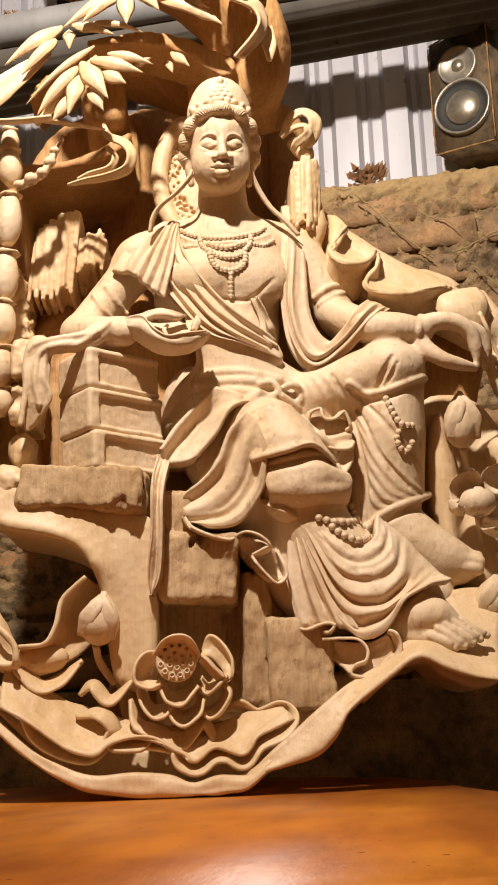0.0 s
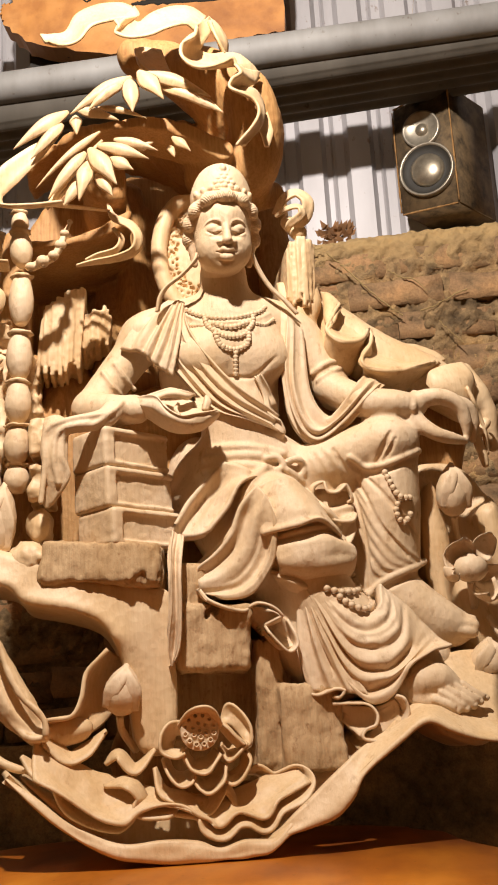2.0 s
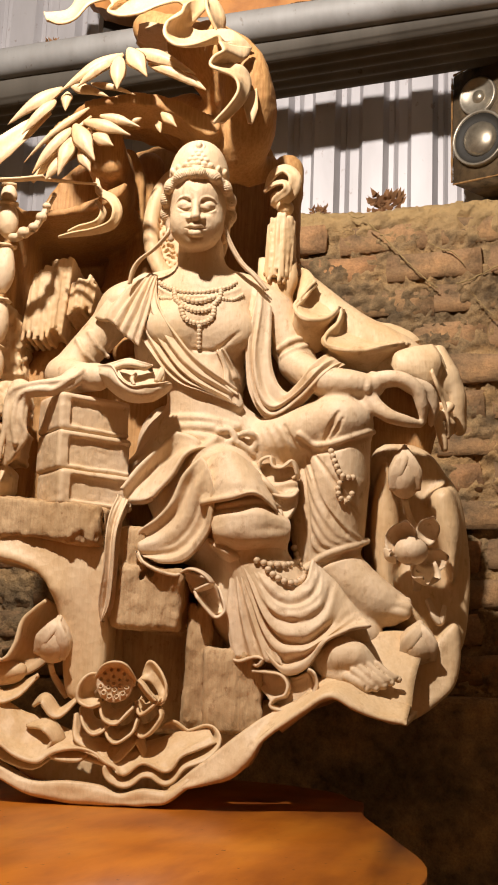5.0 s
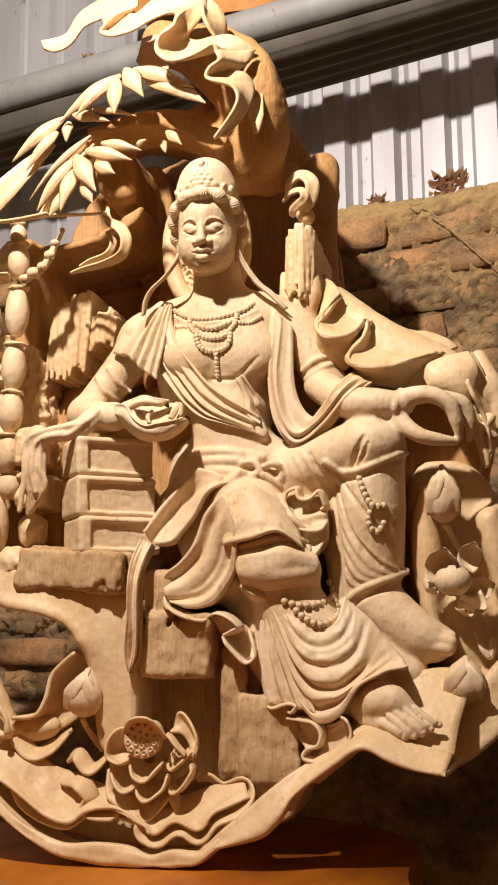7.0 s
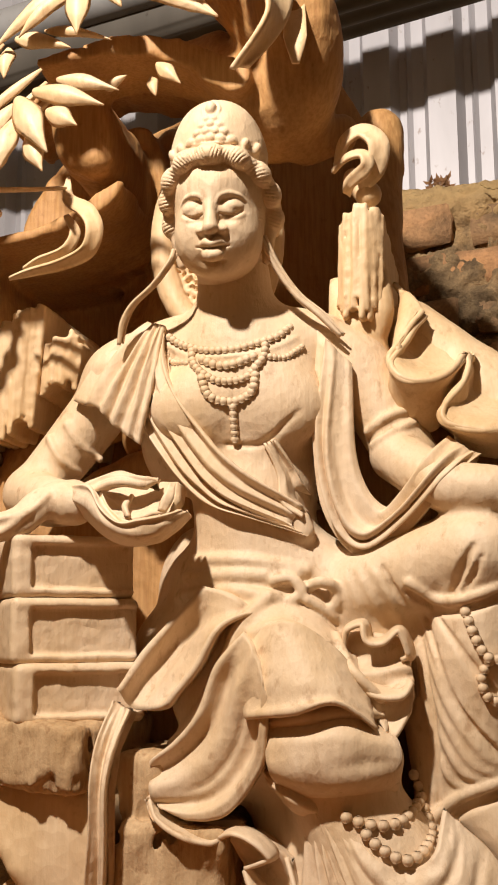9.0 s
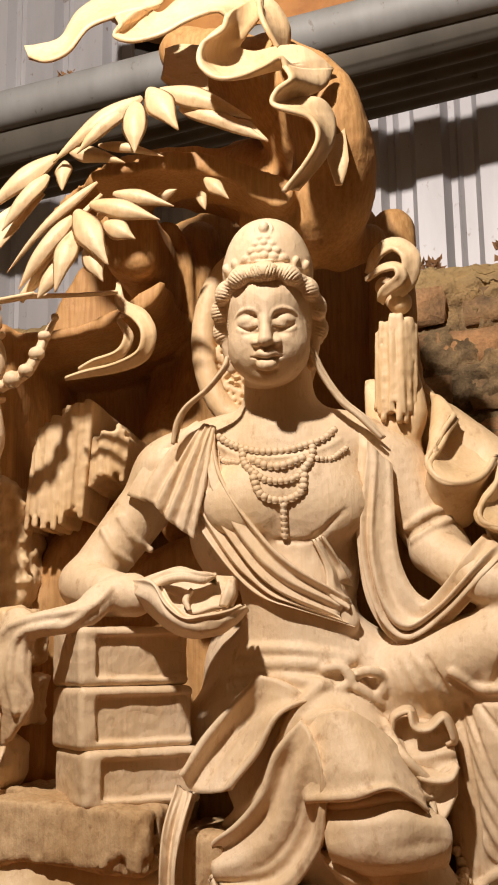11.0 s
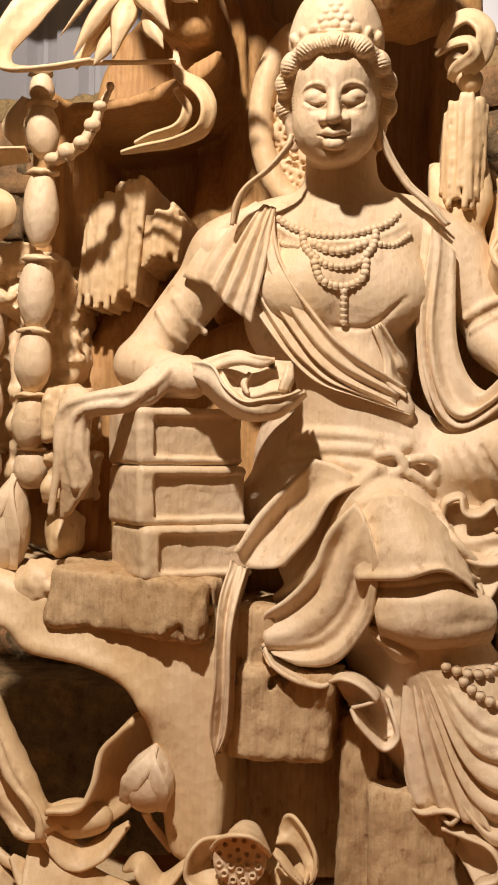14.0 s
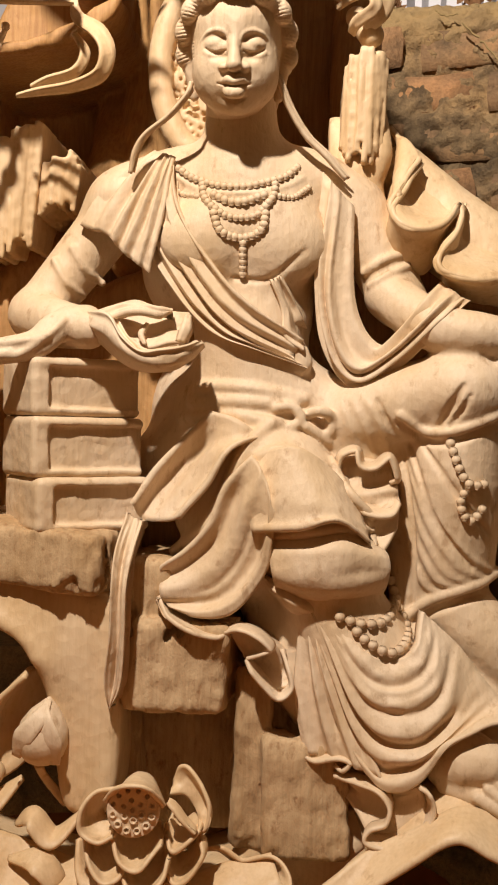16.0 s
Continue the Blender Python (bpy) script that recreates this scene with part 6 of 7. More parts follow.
clay.tube([(-0.446, 0.740, 0.110), (-0.419, 0.727, 0.120), (-0.391, 0.732, 0.110)], [0.008, 0.01, 0.007], 0.006)
clay.tube([(-0.397, 0.694, 0.090), (-0.387, 0.611, 0.100), (-0.397, 0.528, 0.090)], [0.008, 0.01, 0.008], 0.006)
clay.tube([(-0.451, 0.624, 0.090), (-0.444, 0.543, 0.100), (-0.434, 0.486, 0.090)], [0.012, 0.014, 0.012], 0.006)
clay.box((-0.326, 0.593, 0.100), (0.018, 0.028, 0.05), 0.006, 2, 0.004)
clay.box((-0.327, 0.526, 0.090), (0.018, 0.026, 0.05), 0.006, -2, 0.004)
clay.roughen(0.005, (20, 22, 9), 9)
clay.roughen(0.002, (60, 60, 20), 19)
part("root_lump", clay.mesh(), WOOD_EDGE, carving)


def bud(tip, base, r, name="lotus_bud", stem=None, lean=0.0):
    """A closed bud with wrapping petals."""
    b = part(name, turned(base, tip, [(0, 0.2 * r), (0.06, 0.55 * r), (0.2, 0.9 * r), (0.38, r), (0.58, 0.92 * r), (0.78, 0.62 * r), (0.92, 0.26 * r), (1, 0.04 * r)], 18), WOOD_FIGURE, carving)
    a, t = np.array(base), np.array(tip)
    d = t - a
    for g in (-1, 1):
        s = np.array([d[1], -d[0], 0]) / np.linalg.norm(d) * g
        path = [a + d * 0.12 + s * r * 0.75 + (0, 0, r * 0.5), a + d * 0.45 + s * r * 0.55 + (0, 0, r * 0.86), a + d * 0.75 + s * r * 0.10 + (0, 0, r * 0.74), a + d * 0.97 - s * r * 0.08 + (0, 0, r * 0.1)]
        part("petal", sweep(path, 8, [0.010, 0.022, 0.016, 0.003], 0.003, 6), WOOD_FIGURE, b)
    if stem:
        part("stem", sweep([base, *stem], 30, 0.009, 0.009, 6), WOOD_FIGURE, b)


bud((-0.213, 0.260, 0.165), (-0.225, 0.190, 0.160), 0.0265, stem=[(-0.221, 0.169, 0.140), (-0.202, 0.141, 0.130)])
bud((-0.379, 0.531, 0.125), (-0.400, 0.417, 0.120), 0.0265)
bud((0.295, 0.545, 0.100), (0.296, 0.461, 0.090), 0.026, stem=[(0.307, 0.437, 0.060), (0.319, 0.416, 0.050)])
bud((0.319, 0.274, 0.120), (0.313, 0.208, 0.120), 0.030, stem=[(0.320, 0.190, 0.100), (0.331, 0.178, 0.080)])

# open seed head with petals, right of the figure
head = part("lotus_flower", ball((0.305, 0.377, 0.115), (0.026, 0.022, 0.022), 16, 10), WOOD_FIGURE, carving)
for a, b, w in (((0.285, 0.369, 0.110), (0.297, 0.424, 0.120), 0.05), ((0.324, 0.391, 0.110), (0.338, 0.431, 0.120), 0.036), ((0.286, 0.379, 0.100), (0.267, 0.363, 0.130), 0.03), ((0.329, 0.358, 0.100), (0.328, 0.322, 0.125), 0.045), ((0.312, 0.358, 0.100), (0.363, 0.371, 0.100), 0.04)):
    part("petal", petal(a, b, w, 0.25), WOOD_FIGURE, head)
part("stem", sweep([(0.313, 0.359, 0.090), (0.318, 0.326, 0.070), (0.305, 0.310, 0.050)], 20, 0.012, 0.012), WOOD_FIGURE, head)
part("tendril", sweep([(0.333, 0.307, 0.090), (0.343, 0.282, 0.100), (0.352, 0.273, 0.100), (0.358, 0.298, 0.100)], 20, [0.008, 0.012, 0.01, 0.006], 0.008), WOOD_FIGURE, carving)


# leaves of the bamboo
SPRAY_TOP = (([(-0.178, 1.177, 0.158), (-0.275, 1.104, 0.172)], 0.026), ([(-0.192, 1.166, 0.162), (-0.246, 1.109, 0.176)], 0.022), ([(-0.182, 1.164, 0.172), (-0.179, 1.098, 0.188)], 0.030), ([(-0.167, 1.178, 0.174), (-0.131, 1.118, 0.194)], 0.032),
             ([(-0.157, 1.181, 0.164), (-0.055, 1.132, 0.180)], 0.026), ([(-0.134, 1.158, 0.164), (-0.037, 1.104, 0.180)], 0.022), ([(-0.081, 1.139, 0.160), (-0.037, 1.106, 0.176)], 0.018))
SPRAY_SIDE = (([(-0.279, 1.125, 0.140), (-0.364, 1.055, 0.150)], 0.026), ([(-0.288, 1.099, 0.146), (-0.337, 1.034, 0.156)], 0.022), ([(-0.265, 1.128, 0.140), (-0.200, 1.106, 0.150)], 0.020), ([(-0.232, 1.133, 0.140), (-0.156, 1.110, 0.150)], 0.013), ([(-0.268, 1.112, 0.150), (-0.266, 1.072, 0.164)], 0.020),
              ([(-0.230, 1.084, 0.150), (-0.330, 0.985, 0.158)], 0.013))
SPRAY_LOW = (([(-0.253, 1.040, 0.164), (-0.311, 0.960, 0.170)], 0.022), ([(-0.247, 1.043, 0.172), (-0.207, 0.974, 0.190)], 0.032), ([(-0.249, 1.020, 0.172), (-0.264, 0.948, 0.188)], 0.026), ([(-0.236, 1.003, 0.168), (-0.214, 0.958, 0.182)], 0.024), ([(-0.260, 0.991, 0.166), (-0.287, 0.945, 0.176)], 0.022),
             ([(-0.235, 1.055, 0.160), (-0.156, 1.028, 0.170)], 0.024), ([(-0.209, 1.065, 0.160), (-0.141, 1.043, 0.168)], 0.018), ([(-0.217, 1.029, 0.166), (-0.181, 1.005, 0.176)], 0.024), ([(-0.115, 1.093, 0.120), (-0.087, 1.063, 0.130)], 0.018), ([(-0.121, 1.078, 0.120), (-0.113, 1.052, 0.130)], 0.014), ([(-0.171, 1.070, 0.120), (-0.146, 1.080, 0.126)], 0.014))
for (a, b), w in (*SPRAY_TOP, *SPRAY_SIDE, *SPRAY_LOW):
    part("leaf", leaf(a, b, w), WOOD_EDGE, carving)
part("twig", sweep([(-0.228, 1.072, 0.140), (-0.257, 1.026, 0.160), (-0.315, 0.952, 0.150)], 10, [0.004, 0.007, 0.008], 0.007), WOOD_EDGE, carving)
part("twig", sweep([(-0.315, 0.952, 0.150), (-0.264, 1.001, 0.155), (-0.221, 1.048, 0.150)], 10, [0.006, 0.007, 0.005], 0.006), WOOD_EDGE, carving)
part("twig", sweep([(-0.194, 1.105, 0.120), (-0.173, 1.119, 0.110), (-0.154, 1.125, 0.100)], 20, [0.006, 0.006, 0.004], 0.005), WOOD_EDGE, carving)

# flying ribbons
for p, s, w in (([(0.022, 1.195, 0.100), (0.031, 1.142, 0.120), (0.035, 1.091, 0.140), (0.035, 1.064, 0.140)], 10, [0.012, 0.022, 0.024, 0.008]),
        ([(-0.300, 1.086, 0.130), (-0.334, 1.048, 0.140), (-0.369, 1.009, 0.150), (-0.391, 0.971, 0.160), (-0.381, 0.946, 0.170), (-0.339, 0.944, 0.170), (-0.289, 0.950, 0.170)], [15, 10, 20, 40, 65, 72, 75], [0.01, 0.028, 0.036, 0.026, 0.03, 0.026, 0.02]),
        ([(-0.306, 0.952, 0.160), (-0.257, 0.961, 0.130), (-0.218, 0.972, 0.100)], [75, 70, 60], [0.02, 0.02, 0.01])):
    part("ribbon", sweep(p, s, np.array(w), 0.0045, 10, 0.10), WOOD_EDGE, carving)
for p, s, w in (([(-0.221, 0.988, 0.090), (-0.212, 0.955, 0.110), (-0.188, 0.935, 0.124), (-0.177, 0.913, 0.130), (-0.184, 0.890, 0.130), (-0.211, 0.878, 0.130), (-0.247, 0.874, 0.124), (-0.272, 0.871, 0.118)], [15, 20, 30, 45, 55, 60, 60, 50], [0.004, 0.014, 0.02, 0.02, 0.018, 0.014, 0.010, 0.004]),
        ([(-0.214, 0.936, 0.112), (-0.202, 0.915, 0.118), (-0.211, 0.895, 0.122), (-0.239, 0.887, 0.120), (-0.258, 0.881, 0.116)], [30, 40, 55, 60, 60], [0.006, 0.012, 0.012, 0.010, 0.004])):
    part("ribbon", sweep(p, s, np.array(w), 0.0045, 10, 0.10), WOOD_EDGE, carving)
for p, s, w in (([(-0.374, 0.872, 0.120), (-0.415, 0.865, 0.130), (-0.429, 0.842, 0.140), (-0.409, 0.824, 0.150), (-0.389, 0.810, 0.150), (-0.403, 0.784, 0.150), (-0.450, 0.782, 0.140), (-0.521, 0.780, 0.120)], [50, 50, 45, 55, 40, 60, 62, 60], [0.02, 0.026, 0.024, 0.026, 0.026, 0.034, 0.036, 0.03]),
        ([(-0.494, 0.791, 0.130), (-0.467, 0.800, 0.140), (-0.439, 0.795, 0.130), (-0.420, 0.819, 0.120)], 15, [0.02, 0.03, 0.026, 0.02]),
        ([(-0.507, 0.794, 0.060), (-0.481, 0.763, 0.080), (-0.479, 0.730, 0.070)], 20, [0.03, 0.03, 0.01]),
        ([(-0.387, 0.940, 0.090), (-0.398, 0.907, 0.100), (-0.392, 0.888, 0.090)], 10, [0.012, 0.026, 0.012])):
    part("ribbon", sweep(p, s, np.array(w), 0.0045, 10, 0.10), WOOD_EDGE, carving)

# broad flying cloth over the canopy: each sheet between its far and its near edge
for a, b, g in (([(-0.321, 1.262, 0.140), (-0.304, 1.262, 0.140), (-0.281, 1.275, 0.130), (-0.264, 1.313, 0.120), (-0.232, 1.339, 0.110), (-0.192, 1.352, 0.100), (-0.171, 1.345, 0.100)], [(-0.307, 1.238, 0.160), (-0.283, 1.224, 0.170), (-0.260, 1.233, 0.170), (-0.239, 1.263, 0.165), (-0.210, 1.277, 0.160), (-0.189, 1.285, 0.155), (-0.175, 1.289, 0.150)], 0.006),):
    part("ribbon", loft(a, b, 0.0055, g, 10), WOOD_EDGE, carving)
for a, b, g in (([(-0.168, 1.332, 0.120), (-0.161, 1.309, 0.130), (-0.173, 1.294, 0.140), (-0.161, 1.295, 0.130), (-0.140, 1.319, 0.120), (-0.109, 1.339, 0.110), (-0.075, 1.340, 0.110), (-0.048, 1.321, 0.110)], [(-0.202, 1.264, 0.180), (-0.196, 1.249, 0.185), (-0.201, 1.234, 0.190), (-0.179, 1.223, 0.195), (-0.148, 1.228, 0.195), (-0.120, 1.245, 0.190), (-0.090, 1.256, 0.185), (-0.076, 1.250, 0.180)], 0.008),):
    part("ribbon", loft(a, b, 0.0055, g, 10), WOOD_EDGE, carving)
for a, b, g in (([(-0.046, 1.305, 0.135), (-0.045, 1.272, 0.145), (-0.061, 1.234, 0.165), (-0.067, 1.221, 0.165), (-0.052, 1.214, 0.165), (-0.030, 1.223, 0.155), (-0.004, 1.228, 0.145), (0.017, 1.219, 0.135), (0.031, 1.209, 0.125)], [(-0.074, 1.236, 0.205), (-0.080, 1.215, 0.210), (-0.099, 1.199, 0.215), (-0.102, 1.176, 0.220), (-0.088, 1.159, 0.220), (-0.067, 1.155, 0.220), (-0.042, 1.169, 0.210), (-0.020, 1.186, 0.200), (-0.014, 1.176, 0.195)], 0.010),
        ([(-0.047, 1.308, 0.130), (-0.029, 1.293, 0.125), (-0.017, 1.269, 0.120), (-0.018, 1.246, 0.115)], [(-0.045, 1.283, 0.155), (-0.043, 1.258, 0.165), (-0.036, 1.239, 0.165), (-0.026, 1.223, 0.155)], 0.006)):
    part("ribbon", loft(a, b, 0.0055, g, 10), WOOD_EDGE, carving)
for a, b, g in (([(0.031, 1.203, 0.135), (0.024, 1.179, 0.145), (0.006, 1.164, 0.155), (-0.007, 1.155, 0.165), (0.019, 1.157, 0.155), (0.032, 1.140, 0.145), (0.031, 1.108, 0.155), (0.018, 1.078, 0.165), (-0.005, 1.047, 0.175)], [(-0.016, 1.178, 0.195), (-0.009, 1.160, 0.200), (-0.023, 1.145, 0.205), (-0.028, 1.131, 0.205), (-0.014, 1.122, 0.205), (0.010, 1.116, 0.195), (0.018, 1.095, 0.195), (0.007, 1.070, 0.195), (-0.020, 1.041, 0.185)], 0.004),
        ([(-0.169, 1.278, 0.080), (-0.152, 1.288, 0.070), (-0.123, 1.283, 0.070)], [(-0.162, 1.215, 0.130), (-0.140, 1.190, 0.140), (-0.108, 1.192, 0.130)], 0.004)):
    part("ribbon", loft(a, b, 0.0055, g, 10), WOOD_EDGE, carving)

# scarf draped beside the raised knee
clay = Clay((0.10, 0.44, -0.03), (0.44, 0.87, 0.15), 0.0028)
clay.tube([(0.134, 0.817, 0.020), (0.207, 0.746, 0.030), (0.280, 0.704, 0.040), (0.352, 0.657, 0.040)], [0.03, 0.04, 0.04, 0.035], 0.01)
clay.tube([(0.141, 0.771, 0.030), (0.182, 0.731, 0.045), (0.231, 0.701, 0.050), (0.280, 0.690, 0.050)], [0.025, 0.03, 0.03, 0.026], 0.012)
clay.tube([(0.354, 0.711, 0.040), (0.367, 0.674, 0.050), (0.380, 0.634, 0.050), (0.387, 0.585, 0.045)], [0.014, 0.018, 0.018, 0.012], 0.006)
clay.tube([(0.340, 0.633, 0.075), (0.346, 0.599, 0.080), (0.356, 0.560, 0.080), (0.359, 0.544, 0.080)], [0.007, 0.008, 0.008, 0.006], 0.004)
clay.tube([(0.356, 0.616, 0.075), (0.368, 0.613, 0.080), (0.359, 0.599, 0.080), (0.373, 0.586, 0.075)], [0.006, 0.007, 0.006, 0.005], 0.003)
clay.roughen(0.0008, (24, 24, 8), 2)
scarf = part("scarf", clay.mesh(), WOOD_EDGE, carving, "smooth light carved cloth in deep waves")
far = [(0.121, 0.867, 0.030), (0.136, 0.845, 0.030), (0.153, 0.830, 0.030), (0.170, 0.811, 0.032), (0.186, 0.797, 0.034), (0.204, 0.787, 0.034), (0.221, 0.778, 0.036), (0.240, 0.770, 0.036), (0.262, 0.764, 0.038), (0.288, 0.758, 0.038), (0.308, 0.746, 0.042), (0.324, 0.732, 0.046)]
lip = [(0.150, 0.820, 0.066), (0.131, 0.787, 0.092), (0.117, 0.761, 0.110), (0.134, 0.741, 0.120), (0.169, 0.745, 0.112), (0.189, 0.771, 0.088), (0.186, 0.744, 0.098), (0.165, 0.716, 0.114), (0.169, 0.697, 0.122), (0.207, 0.687, 0.124), (0.253, 0.697, 0.112), (0.294, 0.716, 0.084)]
low = [(0.122, 0.809, 0.048), (0.113, 0.765, 0.062), (0.113, 0.731, 0.072), (0.129, 0.705, 0.076), (0.155, 0.699, 0.068), (0.172, 0.718, 0.056), (0.175, 0.697, 0.062), (0.179, 0.682, 0.072), (0.205, 0.670, 0.076), (0.238, 0.670, 0.074), (0.265, 0.682, 0.066), (0.299, 0.696, 0.056)]
part("fold", cloth([far, lip], [(0.9, 0.003, 0.08), (0.5, -0.006, 0.2)], 0.006, 10, 24), WOOD_EDGE, scarf)
part("fold", cloth([lip, low], [(0.1, 0.002, 0.1)], 0.006, 10, 16, seed=1), WOOD_EDGE, scarf)
part("fold", loft([(0.275, 0.677, 0.085), (0.281, 0.694, 0.090), (0.308, 0.706, 0.085), (0.340, 0.714, 0.075)], [(0.291, 0.659, 0.080), (0.315, 0.647, 0.085), (0.338, 0.641, 0.085), (0.353, 0.667, 0.075)], 0.006, -0.012), WOOD_EDGE, scarf)
part("fold", loft([(0.344, 0.715, 0.070), (0.355, 0.696, 0.070), (0.370, 0.660, 0.060), (0.387, 0.629, 0.050), (0.396, 0.586, 0.040)], [(0.336, 0.665, 0.100), (0.344, 0.643, 0.100), (0.354, 0.624, 0.090), (0.362, 0.598, 0.085), (0.364, 0.560, 0.080)], 0.006, 0.008), WOOD_EDGE, scarf)

# lotus leaves with ruffled edges
clay = Clay((-0.52, 0.12, 0.06), (-0.17, 0.44, 0.235), 0.0026)
clay.tube([(-0.446, 0.344, 0.150), (-0.416, 0.304, 0.155), (-0.387, 0.251, 0.160), (-0.364, 0.209, 0.165), (-0.336, 0.175, 0.170)], [0.012, 0.024, 0.026, 0.027, 0.018], 0.008)
clay.tube([(-0.439, 0.339, 0.175), (-0.408, 0.309, 0.185), (-0.378, 0.255, 0.190), (-0.355, 0.215, 0.195), (-0.333, 0.185, 0.190)], [0.006, 0.0125, 0.0135, 0.015, 0.010], 0.004, True)
clay.tube([(-0.451, 0.329, 0.165), (-0.445, 0.349, 0.170), (-0.419, 0.338, 0.180), (-0.390, 0.304, 0.185), (-0.371, 0.256, 0.190), (-0.353, 0.222, 0.195), (-0.325, 0.192, 0.200), (-0.322, 0.171, 0.200)], 0.0048, 0.004)
clay.tube([(-0.455, 0.336, 0.165), (-0.442, 0.309, 0.170), (-0.417, 0.289, 0.170), (-0.398, 0.236, 0.175), (-0.371, 0.194, 0.180), (-0.346, 0.168, 0.190), (-0.323, 0.166, 0.190)], 0.0055, 0.005)
clay.ell((-0.414, 0.269, 0.135), (0.03, 0.045, 0.016), 0.012, 25)
clay.tube([(-0.447, 0.280, 0.120), (-0.442, 0.247, 0.130), (-0.429, 0.208, 0.135), (-0.418, 0.200, 0.130)], [0.006, 0.012, 0.012, 0.006], 0.006)
clay.tube([(-0.432, 0.201, 0.135), (-0.410, 0.162, 0.150), (-0.379, 0.136, 0.160), (-0.350, 0.126, 0.170)], [0.0055, 0.006, 0.006, 0.006], 0.004)
# cupped leaf below the opening
clay.ell((-0.300, 0.174, 0.150), (0.04, 0.02, 0.02), 0.01, 5)
clay.roughen(0.0012, (26, 24, 10), 31)
part("lotus_leaf", clay.mesh(), WOOD_EDGE, carving)
part("lotus_leaf", loft([(-0.238, 0.279, 0.165), (-0.253, 0.266, 0.168), (-0.269, 0.248, 0.170), (-0.276, 0.215, 0.175), (-0.290, 0.192, 0.180), (-0.321, 0.189, 0.185)], [(-0.211, 0.266, 0.110), (-0.222, 0.243, 0.110), (-0.228, 0.219, 0.110), (-0.236, 0.196, 0.120), (-0.263, 0.172, 0.145), (-0.306, 0.167, 0.170)], 0.006, -0.016), WOOD_EDGE, carving)
for p, s, w, l in (([(-0.332, 0.175, 0.178), (-0.318, 0.161, 0.168), (-0.295, 0.139, 0.168), (-0.270, 0.148, 0.158), (-0.243, 0.172, 0.148)], 55, [0.03, 0.034, 0.03, 0.034, 0.026], 0.0),
        ([(-0.355, 0.145, 0.188), (-0.335, 0.126, 0.188), (-0.309, 0.111, 0.188), (-0.292, 0.079, 0.188), (-0.261, 0.060, 0.188), (-0.229, 0.052, 0.188), (-0.205, 0.062, 0.178)], 58, [0.03, 0.036, 0.04, 0.04, 0.04, 0.036, 0.026], 0.0),
        ([(-0.246, 0.127, 0.158), (-0.228, 0.139, 0.168), (-0.206, 0.119, 0.168), (-0.178, 0.143, 0.158)], 60, [0.024, 0.03, 0.03, 0.024], 0.0)):
    part("lotus_leaf", sweep(p, s, [0.006, *w[1:-1], 0.006], 0.005, 10, l), WOOD_EDGE, carving)
for p, s, w, l in (([(-0.248, 0.100, 0.178), (-0.217, 0.103, 0.188), (-0.199, 0.084, 0.188), (-0.203, 0.066, 0.188), (-0.166, 0.064, 0.193), (-0.151, 0.073, 0.188)], 60, [0.03, 0.034, 0.03, 0.03, 0.034, 0.03], 0.0),
        ([(-0.180, 0.120, 0.168), (-0.169, 0.088, 0.178), (-0.137, 0.077, 0.188), (-0.115, 0.064, 0.193), (-0.088, 0.089, 0.178), (-0.071, 0.061, 0.188)], 60, [0.03, 0.03, 0.034, 0.034, 0.03, 0.03], 0.0)):
    part("lotus_leaf", sweep(p, s, [0.006, *w[1:-1], 0.006], 0.005, 10, l), WOOD_EDGE, carving)
for p, s, w, l in (([(-0.159, 0.060, 0.193), (-0.123, 0.059, 0.198), (-0.115, 0.042, 0.203), (-0.095, 0.034, 0.203), (-0.076, 0.047, 0.198), (-0.058, 0.048, 0.198), (-0.038, 0.039, 0.198), (-0.019, 0.060, 0.193), (0.012, 0.073, 0.188), (0.026, 0.092, 0.178), (0.013, 0.105, 0.158), (-0.017, 0.096, 0.148), (-0.039, 0.108, 0.148), (-0.059, 0.103, 0.138)], 62, [0.03, 0.04, 0.04, 0.04, 0.04, 0.04, 0.04, 0.04, 0.04, 0.034, 0.03, 0.03, 0.03, 0.02], 0.0),):
    part("lotus_leaf", sweep(p, s, [0.006, *w[1:-1], 0.006], 0.005, 10, l), WOOD_EDGE, carving)
part("lotus_leaf", cloth([[(-0.339, 0.172, 0.168), (-0.289, 0.135, 0.164), (-0.239, 0.114, 0.158), (-0.181, 0.095, 0.156), (-0.131, 0.085, 0.160), (-0.087, 0.084, 0.160), (-0.036, 0.099, 0.158), (0.012, 0.111, 0.158)],
                          [(-0.339, 0.143, 0.190), (-0.292, 0.107, 0.194), (-0.250, 0.082, 0.192), (-0.194, 0.083, 0.188), (-0.137, 0.077, 0.192), (-0.091, 0.066, 0.194), (-0.037, 0.074, 0.192), (0.019, 0.101, 0.182)],
                          [(-0.338, 0.116, 0.212), (-0.295, 0.089, 0.216), (-0.255, 0.060, 0.216), (-0.223, 0.053, 0.215), (-0.199, 0.067, 0.206), (-0.150, 0.072, 0.212), (-0.117, 0.055, 0.217), (-0.099, 0.043, 0.217), (-0.070, 0.058, 0.210), (-0.038, 0.050, 0.214), (-0.016, 0.073, 0.206), (0.027, 0.090, 0.192)]],
                         [(0.97, 0.002, 0.05), (0.5, -0.003, 0.2)], 0.005, 8, 20, grain=0.0012, seed=3), WOOD_EDGE, carving)

